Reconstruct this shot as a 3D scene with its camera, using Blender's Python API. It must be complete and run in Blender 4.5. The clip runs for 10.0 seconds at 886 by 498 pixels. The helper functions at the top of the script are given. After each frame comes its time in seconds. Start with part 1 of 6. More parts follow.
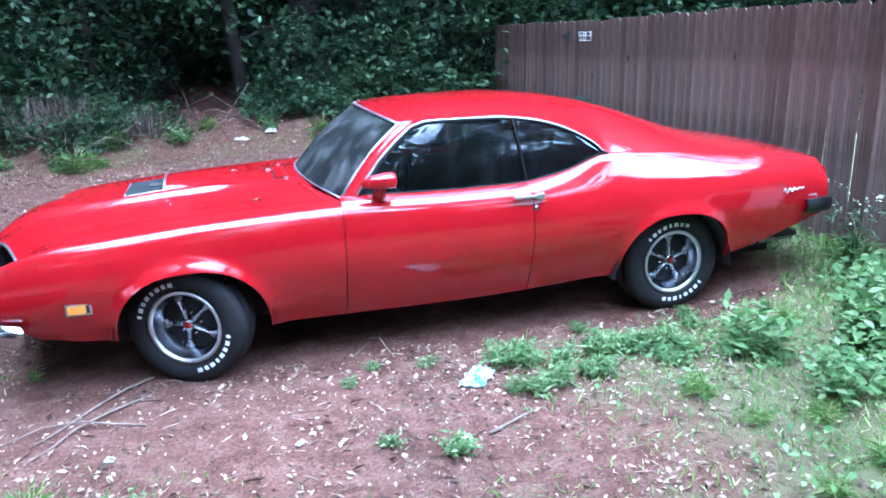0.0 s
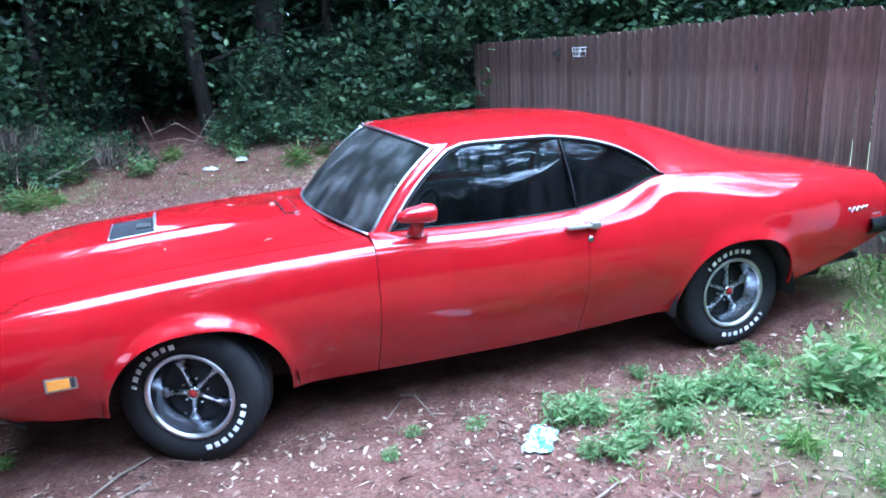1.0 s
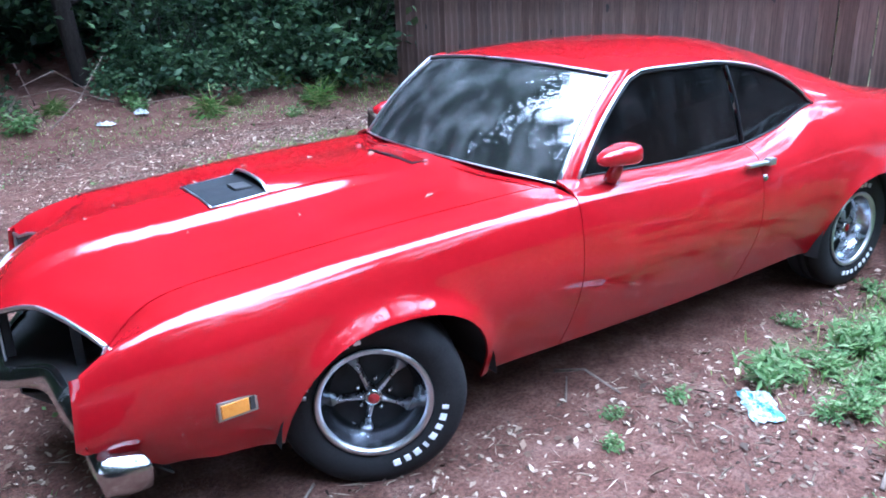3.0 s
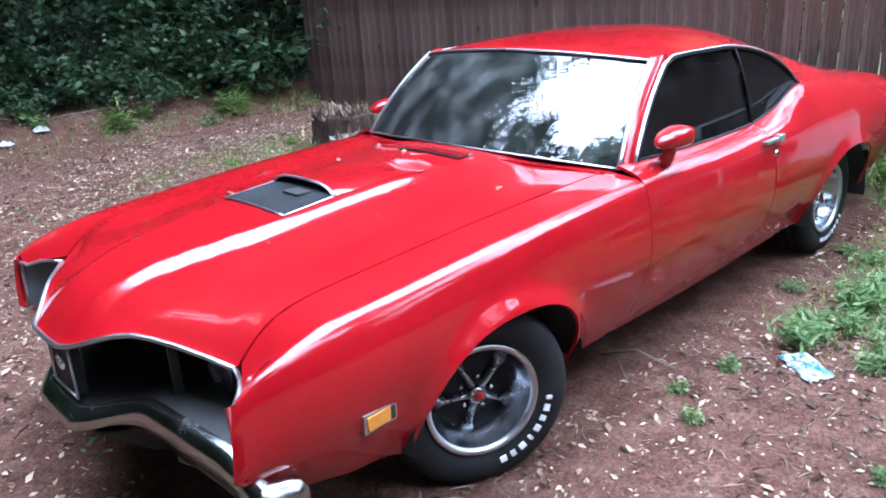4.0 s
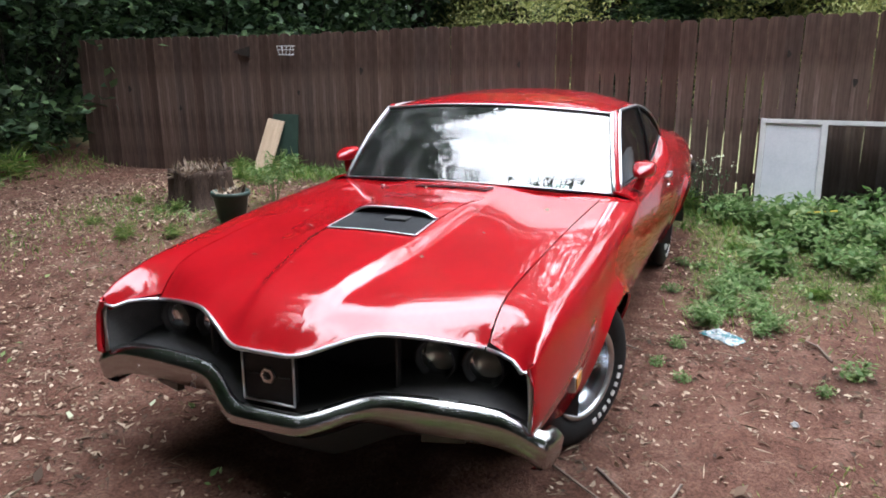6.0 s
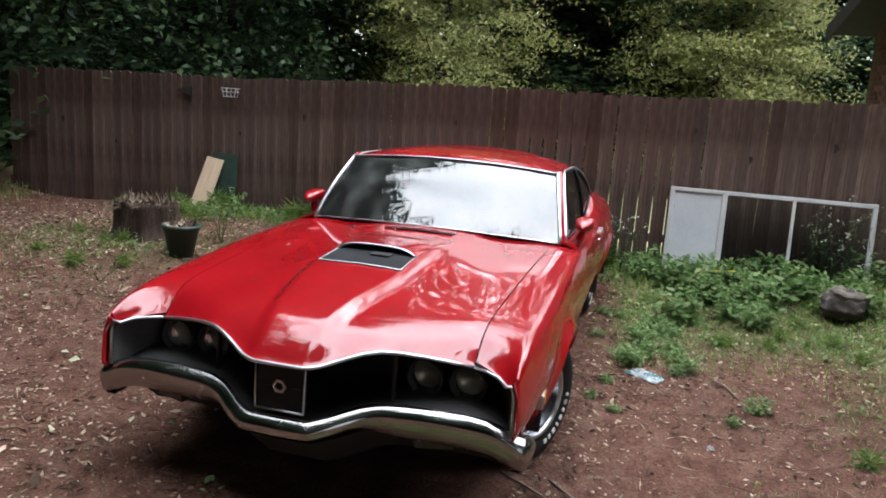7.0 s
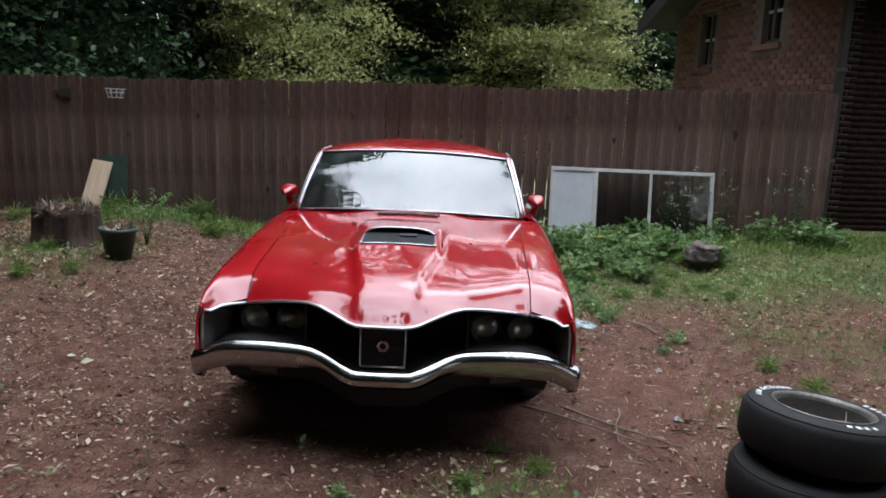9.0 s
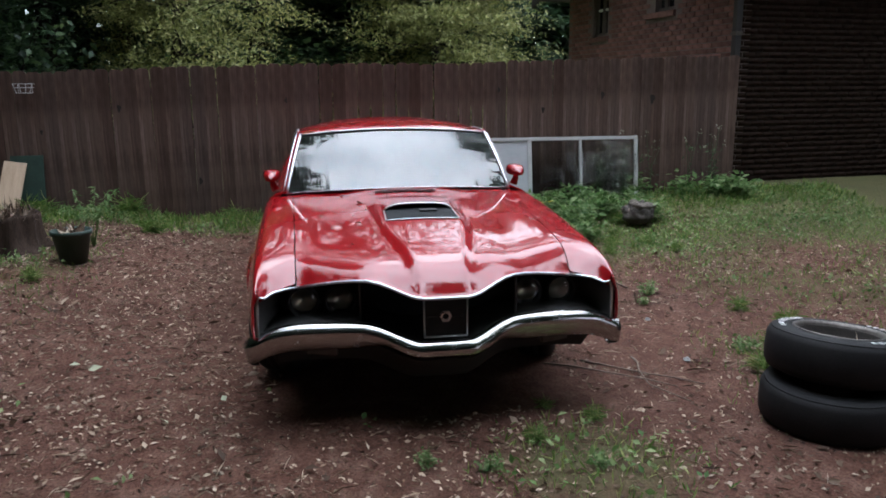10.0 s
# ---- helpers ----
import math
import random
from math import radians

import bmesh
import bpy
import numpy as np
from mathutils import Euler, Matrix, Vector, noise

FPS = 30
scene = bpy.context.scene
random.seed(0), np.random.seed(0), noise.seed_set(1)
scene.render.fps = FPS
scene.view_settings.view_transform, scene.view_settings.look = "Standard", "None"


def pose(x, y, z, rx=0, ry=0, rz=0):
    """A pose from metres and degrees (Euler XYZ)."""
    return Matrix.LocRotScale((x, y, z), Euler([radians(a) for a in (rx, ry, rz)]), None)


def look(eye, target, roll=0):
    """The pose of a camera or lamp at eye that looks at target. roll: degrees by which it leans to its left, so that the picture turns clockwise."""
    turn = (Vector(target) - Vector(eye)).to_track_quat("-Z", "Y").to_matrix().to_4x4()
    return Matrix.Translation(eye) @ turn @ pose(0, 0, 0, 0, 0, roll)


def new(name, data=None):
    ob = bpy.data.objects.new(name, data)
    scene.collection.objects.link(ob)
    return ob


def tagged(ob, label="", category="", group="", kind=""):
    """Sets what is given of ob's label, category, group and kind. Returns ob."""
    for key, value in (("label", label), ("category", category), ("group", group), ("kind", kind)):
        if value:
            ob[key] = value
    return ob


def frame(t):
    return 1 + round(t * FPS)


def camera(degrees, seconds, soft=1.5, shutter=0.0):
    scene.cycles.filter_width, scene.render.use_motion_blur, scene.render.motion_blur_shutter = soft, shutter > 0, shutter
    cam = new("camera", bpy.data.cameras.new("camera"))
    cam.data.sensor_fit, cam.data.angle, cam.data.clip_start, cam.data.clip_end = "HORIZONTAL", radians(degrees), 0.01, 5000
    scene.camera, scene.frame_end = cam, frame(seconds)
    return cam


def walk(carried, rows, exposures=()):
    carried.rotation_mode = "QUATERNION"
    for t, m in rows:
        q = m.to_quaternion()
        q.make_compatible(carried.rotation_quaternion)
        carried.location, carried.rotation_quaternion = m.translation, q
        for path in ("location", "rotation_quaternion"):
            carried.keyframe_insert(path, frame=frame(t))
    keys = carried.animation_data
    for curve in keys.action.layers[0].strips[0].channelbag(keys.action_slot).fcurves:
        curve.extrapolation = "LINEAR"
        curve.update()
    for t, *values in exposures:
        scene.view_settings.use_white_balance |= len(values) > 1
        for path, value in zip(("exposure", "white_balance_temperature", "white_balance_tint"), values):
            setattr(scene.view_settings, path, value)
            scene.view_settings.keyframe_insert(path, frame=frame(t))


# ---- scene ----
cam = camera(60.5, 10.0, soft=1.8, shutter=0.06)
PATH = [
    (0, (-1.216, -4.899, 1.848), (-0.691, -3.055, 1.281), -1.4),
    (0.5, (-1.34, -4.518, 1.813), (-0.682, -2.688, 1.343), -3.9),
    (1, (-1.467, -4.19, 1.781), (-0.823, -2.367, 1.269), -2.4),
    (1.5, (-1.665, -3.839, 1.761), (-0.936, -2.081, 1.146), -5.0),
    (2, (-1.88, -3.506, 1.717), (-1.072, -1.764, 1.157), -6.3),
    (2.5, (-2.165, -3.23, 1.687), (-1.211, -1.534, 1.226), -4.7),
    (3, (-2.555, -2.947, 1.66), (-1.532, -1.354, 1.016), -1.9),
    (3.2, (-2.655, -2.88, 1.64), (-1.64, -1.264, 1.04), -4.2),
    (4.3, (-3.338, -2.279, 1.653), (-1.951, -0.999, 0.991), -5.2),
    (4.5, (-3.476, -2.169, 1.638), (-2.043, -0.899, 1.061), -8.9),
    (5, (-3.803, -1.878, 1.542), (-2.285, -0.707, 0.971), -2.9),
    (5.5, (-4.188, -1.65, 1.594), (-2.503, -0.744, 1.011), -2.6),
    (7, (-5.037, -1.286, 1.669), (-3.141, -0.766, 1.305), 4.1),
    (7.5, (-5.34, -1.275, 1.658), (-3.412, -0.918, 1.262), 2.7),
    (8, (-5.66, -0.983, 1.645), (-3.721, -0.667, 1.273), 2.5),
    (8.5, (-5.795, -0.594, 1.578), (-3.831, -0.467, 1.223), 1.0),
    (9, (-5.878, -0.281, 1.672), (-3.912, -0.266, 1.306), 2.5),
    (9.5, (-5.964, 0.179, 1.648), (-4.005, 0.008, 1.279), 3.3),
    (10, (-5.936, 0.563, 1.634), (-4.004, 0.248, 1.222), -0.4),
]
EXPOSURES = [(0.0, -0.30, 4450, 10), (2.0, -0.46, 4500, 10), (3.2, -0.56, 4650, 12), (4.5, -0.98, 5400, 12), (5.5, -1.23, 6000, 12), (7.5, -1.93, 6250, 10), (8.5, -1.99, 6100, 10), (10.0, -2.31, 5850, 10)]
walk(cam, [(t, look(eye, target, roll)) for t, eye, target, roll in PATH], EXPOSURES)

# ---- world and light ----
SUN_ELEVATION, SUN_AZIMUTH = 54.0, 103.0
world = bpy.data.worlds.new("sky")
scene.world = world
world.use_nodes = True
wn, wl = world.node_tree.nodes, world.node_tree.links
wn.clear()
w_out = wn.new("ShaderNodeOutputWorld")
w_bg = wn.new("ShaderNodeBackground")
w_sky = wn.new("ShaderNodeTexSky")
w_sky.sky_type = "NISHITA"
w_sky.sun_disc = False
w_sky.sun_elevation = radians(SUN_ELEVATION)
w_sky.sun_rotation = radians(SUN_AZIMUTH)
w_sky.dust_density = 3.0
w_co = wn.new("ShaderNodeTexCoord")
w_noise = wn.new("ShaderNodeTexNoise")
w_noise.inputs["Scale"].default_value = 2.2
w_noise.inputs["Detail"].default_value = 6.0
w_ramp = wn.new("ShaderNodeValToRGB")
w_ramp.color_ramp.elements[0].position = 0.35
w_ramp.color_ramp.elements[0].color = (190.0, 200.0, 214.0, 1)
w_ramp.color_ramp.elements[1].position = 0.68
w_ramp.color_ramp.elements[1].color = (330.0, 338.0, 350.0, 1)
w_mix = wn.new("ShaderNodeMixRGB")
w_mix.inputs[0].default_value = 0.8
wl.new(w_co.outputs["Generated"], w_noise.inputs["Vector"])
wl.new(w_noise.outputs["Fac"], w_ramp.inputs[0])
wl.new(w_sky.outputs[0], w_mix.inputs[1])
wl.new(w_ramp.outputs[0], w_mix.inputs[2])
# an overcast sky is several times as bright overhead as at the hazy horizon
w_xyz = wn.new("ShaderNodeSeparateXYZ")
wl.new(w_co.outputs["Generated"], w_xyz.inputs[0])
w_up = wn.new("ShaderNodeMath")
w_up.operation = "MULTIPLY_ADD"
w_up.inputs[1].default_value = 0.82
w_up.inputs[2].default_value = 0.24
w_sq = wn.new("ShaderNodeMath")
w_sq.operation = "POWER"
w_sq.use_clamp = True
w_sq.inputs[1].default_value = 1.1
w_pos = wn.new("ShaderNodeMath")
w_pos.operation = "MAXIMUM"
w_pos.inputs[1].default_value = 0.0
wl.new(w_xyz.outputs[2], w_pos.inputs[0])
wl.new(w_pos.outputs[0], w_sq.inputs[0])
wl.new(w_sq.outputs[0], w_up.inputs[0])
w_shade = wn.new("ShaderNodeMixRGB")
w_shade.blend_type = "MULTIPLY"
w_shade.inputs[0].default_value = 1.0
wl.new(w_mix.outputs[0], w_shade.inputs[1])
wl.new(w_up.outputs[0], w_shade.inputs[2])
wl.new(w_shade.outputs[0], w_bg.inputs[0])
w_bg.inputs[1].default_value = 0.15
wl.new(w_bg.outputs[0], w_out.inputs[0])

sun_data = bpy.data.lights.new("sun", "SUN")
sun_data.energy = 1.5
sun_data.angle = radians(20)
sun_data.color = (1.0, 0.96, 0.9)
sun = new("sun", sun_data)
_el, _az = radians(SUN_ELEVATION), radians(SUN_AZIMUTH)
_dir = Vector((math.sin(_az) * math.cos(_el), math.cos(_az) * math.cos(_el), math.sin(_el)))
sun.matrix_world = look(_dir * 60, (0, 0, 0))

# ---- materials ----
def ramp(nt, fac, stops):
    r = nt.nodes.new("ShaderNodeValToRGB")
    e = r.color_ramp.elements
    while len(e) < len(stops):
        e.new(0.5)
    for k, (p, c) in enumerate(stops):
        e[k].position, e[k].color = p, (*c, 1)
    nt.links.new(fac, r.inputs[0])
    return r.outputs[0]


def noise_tex(nt, scale, detail=4.0, rough=0.55, stretch=None, distort=0.0, obj=True):
    tc = nt.nodes.new("ShaderNodeTexCoord")
    n = nt.nodes.new("ShaderNodeTexNoise")
    n.inputs["Scale"].default_value = scale
    n.inputs["Detail"].default_value = detail
    n.inputs["Roughness"].default_value = rough
    n.inputs["Distortion"].default_value = distort
    src = tc.outputs["Object" if obj else "Generated"]
    if stretch:
        mp = nt.nodes.new("ShaderNodeMapping")
        mp.inputs["Scale"].default_value = stretch
        nt.links.new(src, mp.inputs["Vector"])
        src = mp.outputs[0]
    nt.links.new(src, n.inputs["Vector"])
    return n.outputs["Fac"]


def mix_col(nt, fac, a, b, mode="MIX"):
    m = nt.nodes.new("ShaderNodeMixRGB")
    m.blend_type = mode
    for k, v in ((0, fac), (1, a), (2, b)):
        if isinstance(v, (int, float)):
            m.inputs[k].default_value = v
        elif isinstance(v, tuple):
            m.inputs[k].default_value = (*v, 1)
        else:
            nt.links.new(v, m.inputs[k])
    return m.outputs[0]


def blank(name):
    m = bpy.data.materials.new(name)
    m.use_nodes = True
    nt = m.node_tree
    p = nt.nodes["Principled BSDF"]
    return m, nt, p


def bump(nt, p, height, strength, dist=0.01):
    b = nt.nodes.new("ShaderNodeBump")
    b.inputs["Strength"].default_value = strength
    b.inputs["Distance"].default_value = dist
    nt.links.new(height, b.inputs["Height"])
    nt.links.new(b.outputs[0], p.inputs["Normal"])


def surface(name, a, b, rough=0.7, scale=8.0, fine=80.0, metal=0.0, relief=0.2, dist=0.004, stretch=None, per="", spec=0.5, lo=0.32, hi=0.68):
    """Two colours mixed by coarse and fine noise, with relief; per: 'object' or 'island' varies the tone piece by piece."""
    m, nt, p = blank(name)
    n1 = noise_tex(nt, scale, 4, 0.6, stretch)
    n2 = noise_tex(nt, fine, 3, 0.6, stretch)
    f = mix_col(nt, 0.4, n1, n2)
    col = ramp(nt, f, ((lo, a), (hi, b)))
    if per:
        if per == "object":
            r = nt.nodes.new("ShaderNodeObjectInfo").outputs["Random"]
        else:
            r = nt.nodes.new("ShaderNodeNewGeometry").outputs["Random Per Island"]
        tone = ramp(nt, r, ((0.0, (0.62, 0.62, 0.62)), (1.0, (1.25, 1.22, 1.2))))
        col = mix_col(nt, 1.0, col, tone, "MULTIPLY")
    nt.links.new(col, p.inputs["Base Color"])
    p.inputs["Roughness"].default_value = rough
    p.inputs["Metallic"].default_value = metal
    p.inputs["Specular IOR Level"].default_value = spec
    if relief:
        bump(nt, p, f, relief, dist)
    return m


def leaf_mat(name, a, b, c, rough=0.55, through_light=0.35, patchy=0.28):
    m, nt, p = blank(name)
    r = nt.nodes.new("ShaderNodeNewGeometry").outputs["Random Per Island"]
    col = ramp(nt, r, ((0.0, a), (0.55, b), (1.0, c)))
    big = noise_tex(nt, 0.8, 3)
    tone = ramp(nt, big, ((0.34, (1 - patchy, 1 - 0.9 * patchy, 1 - patchy)), (0.66, (1 + 0.8 * patchy, 1 + 0.65 * patchy, 1 + 0.45 * patchy))))
    col = mix_col(nt, 1.0, col, tone, "MULTIPLY")
    nt.links.new(col, p.inputs["Base Color"])
    p.inputs["Roughness"].default_value = rough
    p.inputs["Specular IOR Level"].default_value = 0.35
    t = nt.nodes.new("ShaderNodeBsdfTranslucent")
    nt.links.new(col, t.inputs["Color"])
    mx = nt.nodes.new("ShaderNodeMixShader")
    mx.inputs[0].default_value = through_light
    nt.links.new(p.outputs[0], mx.inputs[1])
    nt.links.new(t.outputs[0], mx.inputs[2])
    nt.links.new(mx.outputs[0], nt.nodes["Material Output"].inputs["Surface"])
    return m


def car_paint():
    m, nt, p = blank("red_paint")
    n1 = noise_tex(nt, 3.0, 5, 0.6)
    n2 = noise_tex(nt, 140.0, 3, 0.7)
    col = ramp(nt, n1, ((0.3, (0.25, 0.0020, 0.0050)), (0.7, (0.31, 0.0038, 0.0080))))
    dust = ramp(nt, n2, ((0.66, (0, 0, 0)), (0.82, (0.025, 0.025, 0.025))))
    col = mix_col(nt, dust, col, (0.55, 0.40, 0.36))
    nt.links.new(col, p.inputs["Base Color"])
    p.inputs["Roughness"].default_value = 0.5
    p.inputs["Specular IOR Level"].default_value = 0.05
    p.inputs["Coat Weight"].default_value = 1.0
    p.inputs["Coat IOR"].default_value = 1.6
    rr = ramp(nt, n1, ((0.3, (0.025, 0.025, 0.025)), (0.75, (0.07, 0.07, 0.07))))
    nt.links.new(rr, p.inputs["Coat Roughness"])
    wave = noise_tex(nt, 2.2, 2, 0.4)
    b = nt.nodes.new("ShaderNodeBump")
    b.inputs["Strength"].default_value = 0.12
    b.inputs["Distance"].default_value = 0.02
    nt.links.new(wave, b.inputs["Height"])
    nt.links.new(b.outputs[0], p.inputs["Coat Normal"])
    return m


def chrome_mat(name, tint=(0.72, 0.73, 0.75), rough=0.12, rust=0.25):
    m, nt, p = blank(name)
    n1 = noise_tex(nt, 9.0, 6, 0.7)
    col = ramp(nt, n1, ((0.5 + 0.2 * (1 - rust), tint), (0.9, (0.30, 0.22, 0.17))))
    nt.links.new(col, p.inputs["Base Color"])
    p.inputs["Metallic"].default_value = 1.0
    rr = ramp(nt, n1, ((0.3, (rough, rough, rough)), (0.8, (rough + 0.25, rough + 0.25, rough + 0.25))))
    nt.links.new(rr, p.inputs["Roughness"])
    return m


def glass_mat(name, tint, dusty=0.05, ior=1.6):
    """Thin window glass: a clear tinted sheet with a gloss by Fresnel, and a film of dust."""
    m = bpy.data.materials.new(name)
    m.use_nodes = True
    nt = m.node_tree
    nt.nodes.clear()
    out = nt.nodes.new("ShaderNodeOutputMaterial")
    tr = nt.nodes.new("ShaderNodeBsdfTransparent")
    tr.inputs[0].default_value = (*tint, 1)
    gl = nt.nodes.new("ShaderNodeBsdfGlossy")
    gl.inputs["Roughness"].default_value = 0.03
    fr = nt.nodes.new("ShaderNodeFresnel")
    fr.inputs[0].default_value = ior
    mx = nt.nodes.new("ShaderNodeMixShader")
    nt.links.new(fr.outputs[0], mx.inputs[0])
    nt.links.new(tr.outputs[0], mx.inputs[1])
    nt.links.new(gl.outputs[0], mx.inputs[2])
    df = nt.nodes.new("ShaderNodeBsdfDiffuse")
    df.inputs[0].default_value = (0.45, 0.45, 0.44, 1)
    d = noise_tex(nt, 7.0, 6, 0.7, (1, 1, 0.35))
    dd = ramp(nt, d, ((0.45, (dusty * 0.3,) * 3), (0.8, (dusty * 2.5,) * 3)))
    m2 = nt.nodes.new("ShaderNodeMixShader")
    nt.links.new(dd, m2.inputs[0])
    nt.links.new(mx.outputs[0], m2.inputs[1])
    nt.links.new(df.outputs[0], m2.inputs[2])
    nt.links.new(m2.outputs[0], out.inputs[0])
    return m


def fence_wood():
    """Weathered cedar: a tone of its own for every board, long streaks, water stains and dark knots."""
    m, nt, p = blank("weathered_cedar")
    r = nt.nodes.new("ShaderNodeObjectInfo").outputs["Random"]
    streak = noise_tex(nt, 2.2, 6, 0.65, (9, 9, 0.30), 0.4)
    stain = noise_tex(nt, 1.3, 5, 0.6, (1, 1, 0.7))
    grain = noise_tex(nt, 16, 3, 0.6, (6, 6, 0.25))
    col = ramp(nt, streak, ((0.30, (0.060, 0.040, 0.032)), (0.52, (0.118, 0.084, 0.071)), (0.74, (0.190, 0.145, 0.126))))
    col = mix_col(nt, 1.0, col, ramp(nt, stain, ((0.34, (0.50, 0.45, 0.42)), (0.52, (1.0, 1.0, 1.0)), (0.70, (1.30, 1.25, 1.22)))), "MULTIPLY")
    col = mix_col(nt, 1.0, col, ramp(nt, r, ((0.0, (0.72, 0.62, 0.57)), (0.33, (1.10, 1.04, 1.00)), (0.66, (0.86, 0.84, 0.84)), (1.0, (1.34, 1.26, 1.20)))), "MULTIPLY")
    col = mix_col(nt, 1.0, col, ramp(nt, grain, ((0.30, (0.82, 0.82, 0.82)), (0.65, (1.08, 1.08, 1.08)))), "MULTIPLY")
    nt.links.new(col, p.inputs["Base Color"])
    p.inputs["Roughness"].default_value = 0.85
    p.inputs["Specular IOR Level"].default_value = 0.2
    bump(nt, p, mix_col(nt, 0.5, streak, grain), 0.5, 0.004)
    return m


PAINT = car_paint()
CHROME = chrome_mat("chrome", (0.40, 0.395, 0.39), 0.11)
BARREL = chrome_mat("polished_barrel", (0.44, 0.46, 0.50), 0.12, 0.0)
SPOKE = chrome_mat("chromed_spoke", (0.42, 0.43, 0.45), 0.16, 0.2)
BLACK_CHROME = chrome_mat("blackened_chrome", (0.07, 0.07, 0.07), 0.3, 0.5)
TRIM = chrome_mat("bright_trim", (0.54, 0.55, 0.56), 0.25, 0.2)
WORN_CHROME = chrome_mat("worn_chrome", (0.50, 0.49, 0.48), 0.2, 0.6)
RUBBER = surface("tyre_rubber", (0.006, 0.006, 0.007), (0.020, 0.019, 0.019), 0.7, 6, 120, relief=0.25, spec=0.2)
WHITE_LETTER = surface("white_letter", (0.62, 0.62, 0.60), (0.8, 0.8, 0.78), 0.7, 20, 200, relief=0.1)
BLACK_TRIM = surface("black_plastic", (0.006, 0.006, 0.007), (0.018, 0.018, 0.018), 0.6, 10, 150, relief=0.1, spec=0.25)
UNDERSIDE = surface("dark_underbody", (0.006, 0.006, 0.006), (0.018, 0.015, 0.013), 0.9, 6, 60, relief=0.3)
CHEEK = surface("grey_cheek_metal", (0.045, 0.044, 0.044), (0.095, 0.092, 0.088), 0.6, 10, 120, relief=0.15)
SMOKED = surface("smoked_lens", (0.02, 0.015, 0.012), (0.05, 0.036, 0.028), 0.3, 20, 120)
GREY_METAL = surface("grey_grille_metal", (0.010, 0.010, 0.010), (0.032, 0.030, 0.029), 0.6, 10, 120, relief=0.15)
WINDSHIELD = glass_mat("windshield_glass", (0.55, 0.65, 0.61), 0.075, 2.0)
SIDE_GLASS = glass_mat("tinted_side_glass", (0.52, 0.58, 0.66), 0.012, 1.75)
LAMP_GLASS = glass_mat("lamp_glass", (0.90, 0.88, 0.80), 0.06)
LAMP_SILVER = chrome_mat("lamp_silvering", (0.45, 0.44, 0.40), 0.25, 0.1)
RUSTED_RIM = surface("rusted_steel_rim", (0.03, 0.02, 0.016), (0.17, 0.155, 0.14), 0.45, 9, 60, metal=0.6, relief=0.3)
YELLOW = surface("yellow_plastic", (0.55, 0.42, 0.03), (0.70, 0.55, 0.06), 0.5, 9, 60, relief=0.1)
AMBER = surface("amber_lens", (0.42, 0.15, 0.015), (0.58, 0.25, 0.04), 0.25, 30, 120, relief=0.2)
RED_LENS = surface("red_lens", (0.25, 0.01, 0.01), (0.35, 0.02, 0.02), 0.25, 30, 120, relief=0.2)
VINYL = surface("dark_vinyl", (0.03, 0.03, 0.033), (0.075, 0.072, 0.074), 0.55, 12, 160, relief=0.3)
SCOOP_BLACK = surface("faded_black_mesh", (0.008, 0.008, 0.009), (0.026, 0.028, 0.030), 0.75, 8, 180, relief=0.35, spec=0.15)
FENCE_WOOD = fence_wood()
RAIL_WOOD = surface("fence_rail_wood", (0.06, 0.045, 0.036), (0.15, 0.115, 0.09), 0.85, 4, 40, relief=0.4, stretch=(4, 0.4, 4))
KNOT = surface("dark_knot", (0.008, 0.006, 0.005), (0.03, 0.022, 0.017), 0.9, 20, 90)
PALE_BOARD = surface("pale_plywood", (0.42, 0.30, 0.20), (0.62, 0.47, 0.34), 0.8, 4, 60, relief=0.2, stretch=(5, 5, 0.6))
GREEN_BOARD = surface("dark_green_paint", (0.015, 0.035, 0.026), (0.03, 0.06, 0.045), 0.7, 6, 60)
BARK = surface("bark", (0.010, 0.008, 0.007), (0.036, 0.029, 0.024), 0.9, 5, 40, relief=0.9, dist=0.02, stretch=(3, 3, 0.5), spec=0.2)
STUMP_BARK = surface("rotten_stump_bark", (0.016, 0.010, 0.008), (0.075, 0.050, 0.038), 0.95, 5, 40, relief=1.0, dist=0.02, stretch=(4, 4, 0.6), spec=0.15)
STUMP_TOP = surface("splintered_wood", (0.09, 0.065, 0.05), (0.28, 0.22, 0.17), 0.9, 8, 60, relief=0.8, per="island")
POT_GREEN = surface("dark_green_pot", (0.010, 0.025, 0.018), (0.03, 0.055, 0.042), 0.5, 9, 90, relief=0.15)
ALU_WHITE = surface("dull_white_aluminium", (0.38, 0.38, 0.38), (0.55, 0.55, 0.54), 0.5, 6, 80, relief=0.1)
WHITE_PANEL = surface("white_panel", (0.40, 0.42, 0.45), (0.52, 0.53, 0.55), 0.55, 3, 60, relief=0.08)
CLEAR_GLASS = glass_mat("clear_pane", (0.88, 0.9, 0.89), 0.012, 1.3)
ROCK = surface("weathered_wood_lump", (0.010, 0.008, 0.007), (0.075, 0.062, 0.052), 0.9, 7, 60, relief=0.9, dist=0.02)
LOG_TOP = surface("pale_rotten_wood", (0.03, 0.024, 0.019), (0.17, 0.14, 0.115), 0.9, 8, 60, relief=0.9, dist=0.015)
BRICK = surface("brick", (0.085, 0.040, 0.034), (0.17, 0.092, 0.080), 0.9, 14, 90, relief=0.4, per="object", spec=0.2)
# brick of the side wall: its shade is put into the colour
SHADED_BRICK = surface("shaded_brick", (0.014, 0.010, 0.008), (0.030, 0.019, 0.015), 0.95, 7, 60, relief=0.2, spec=0.0)
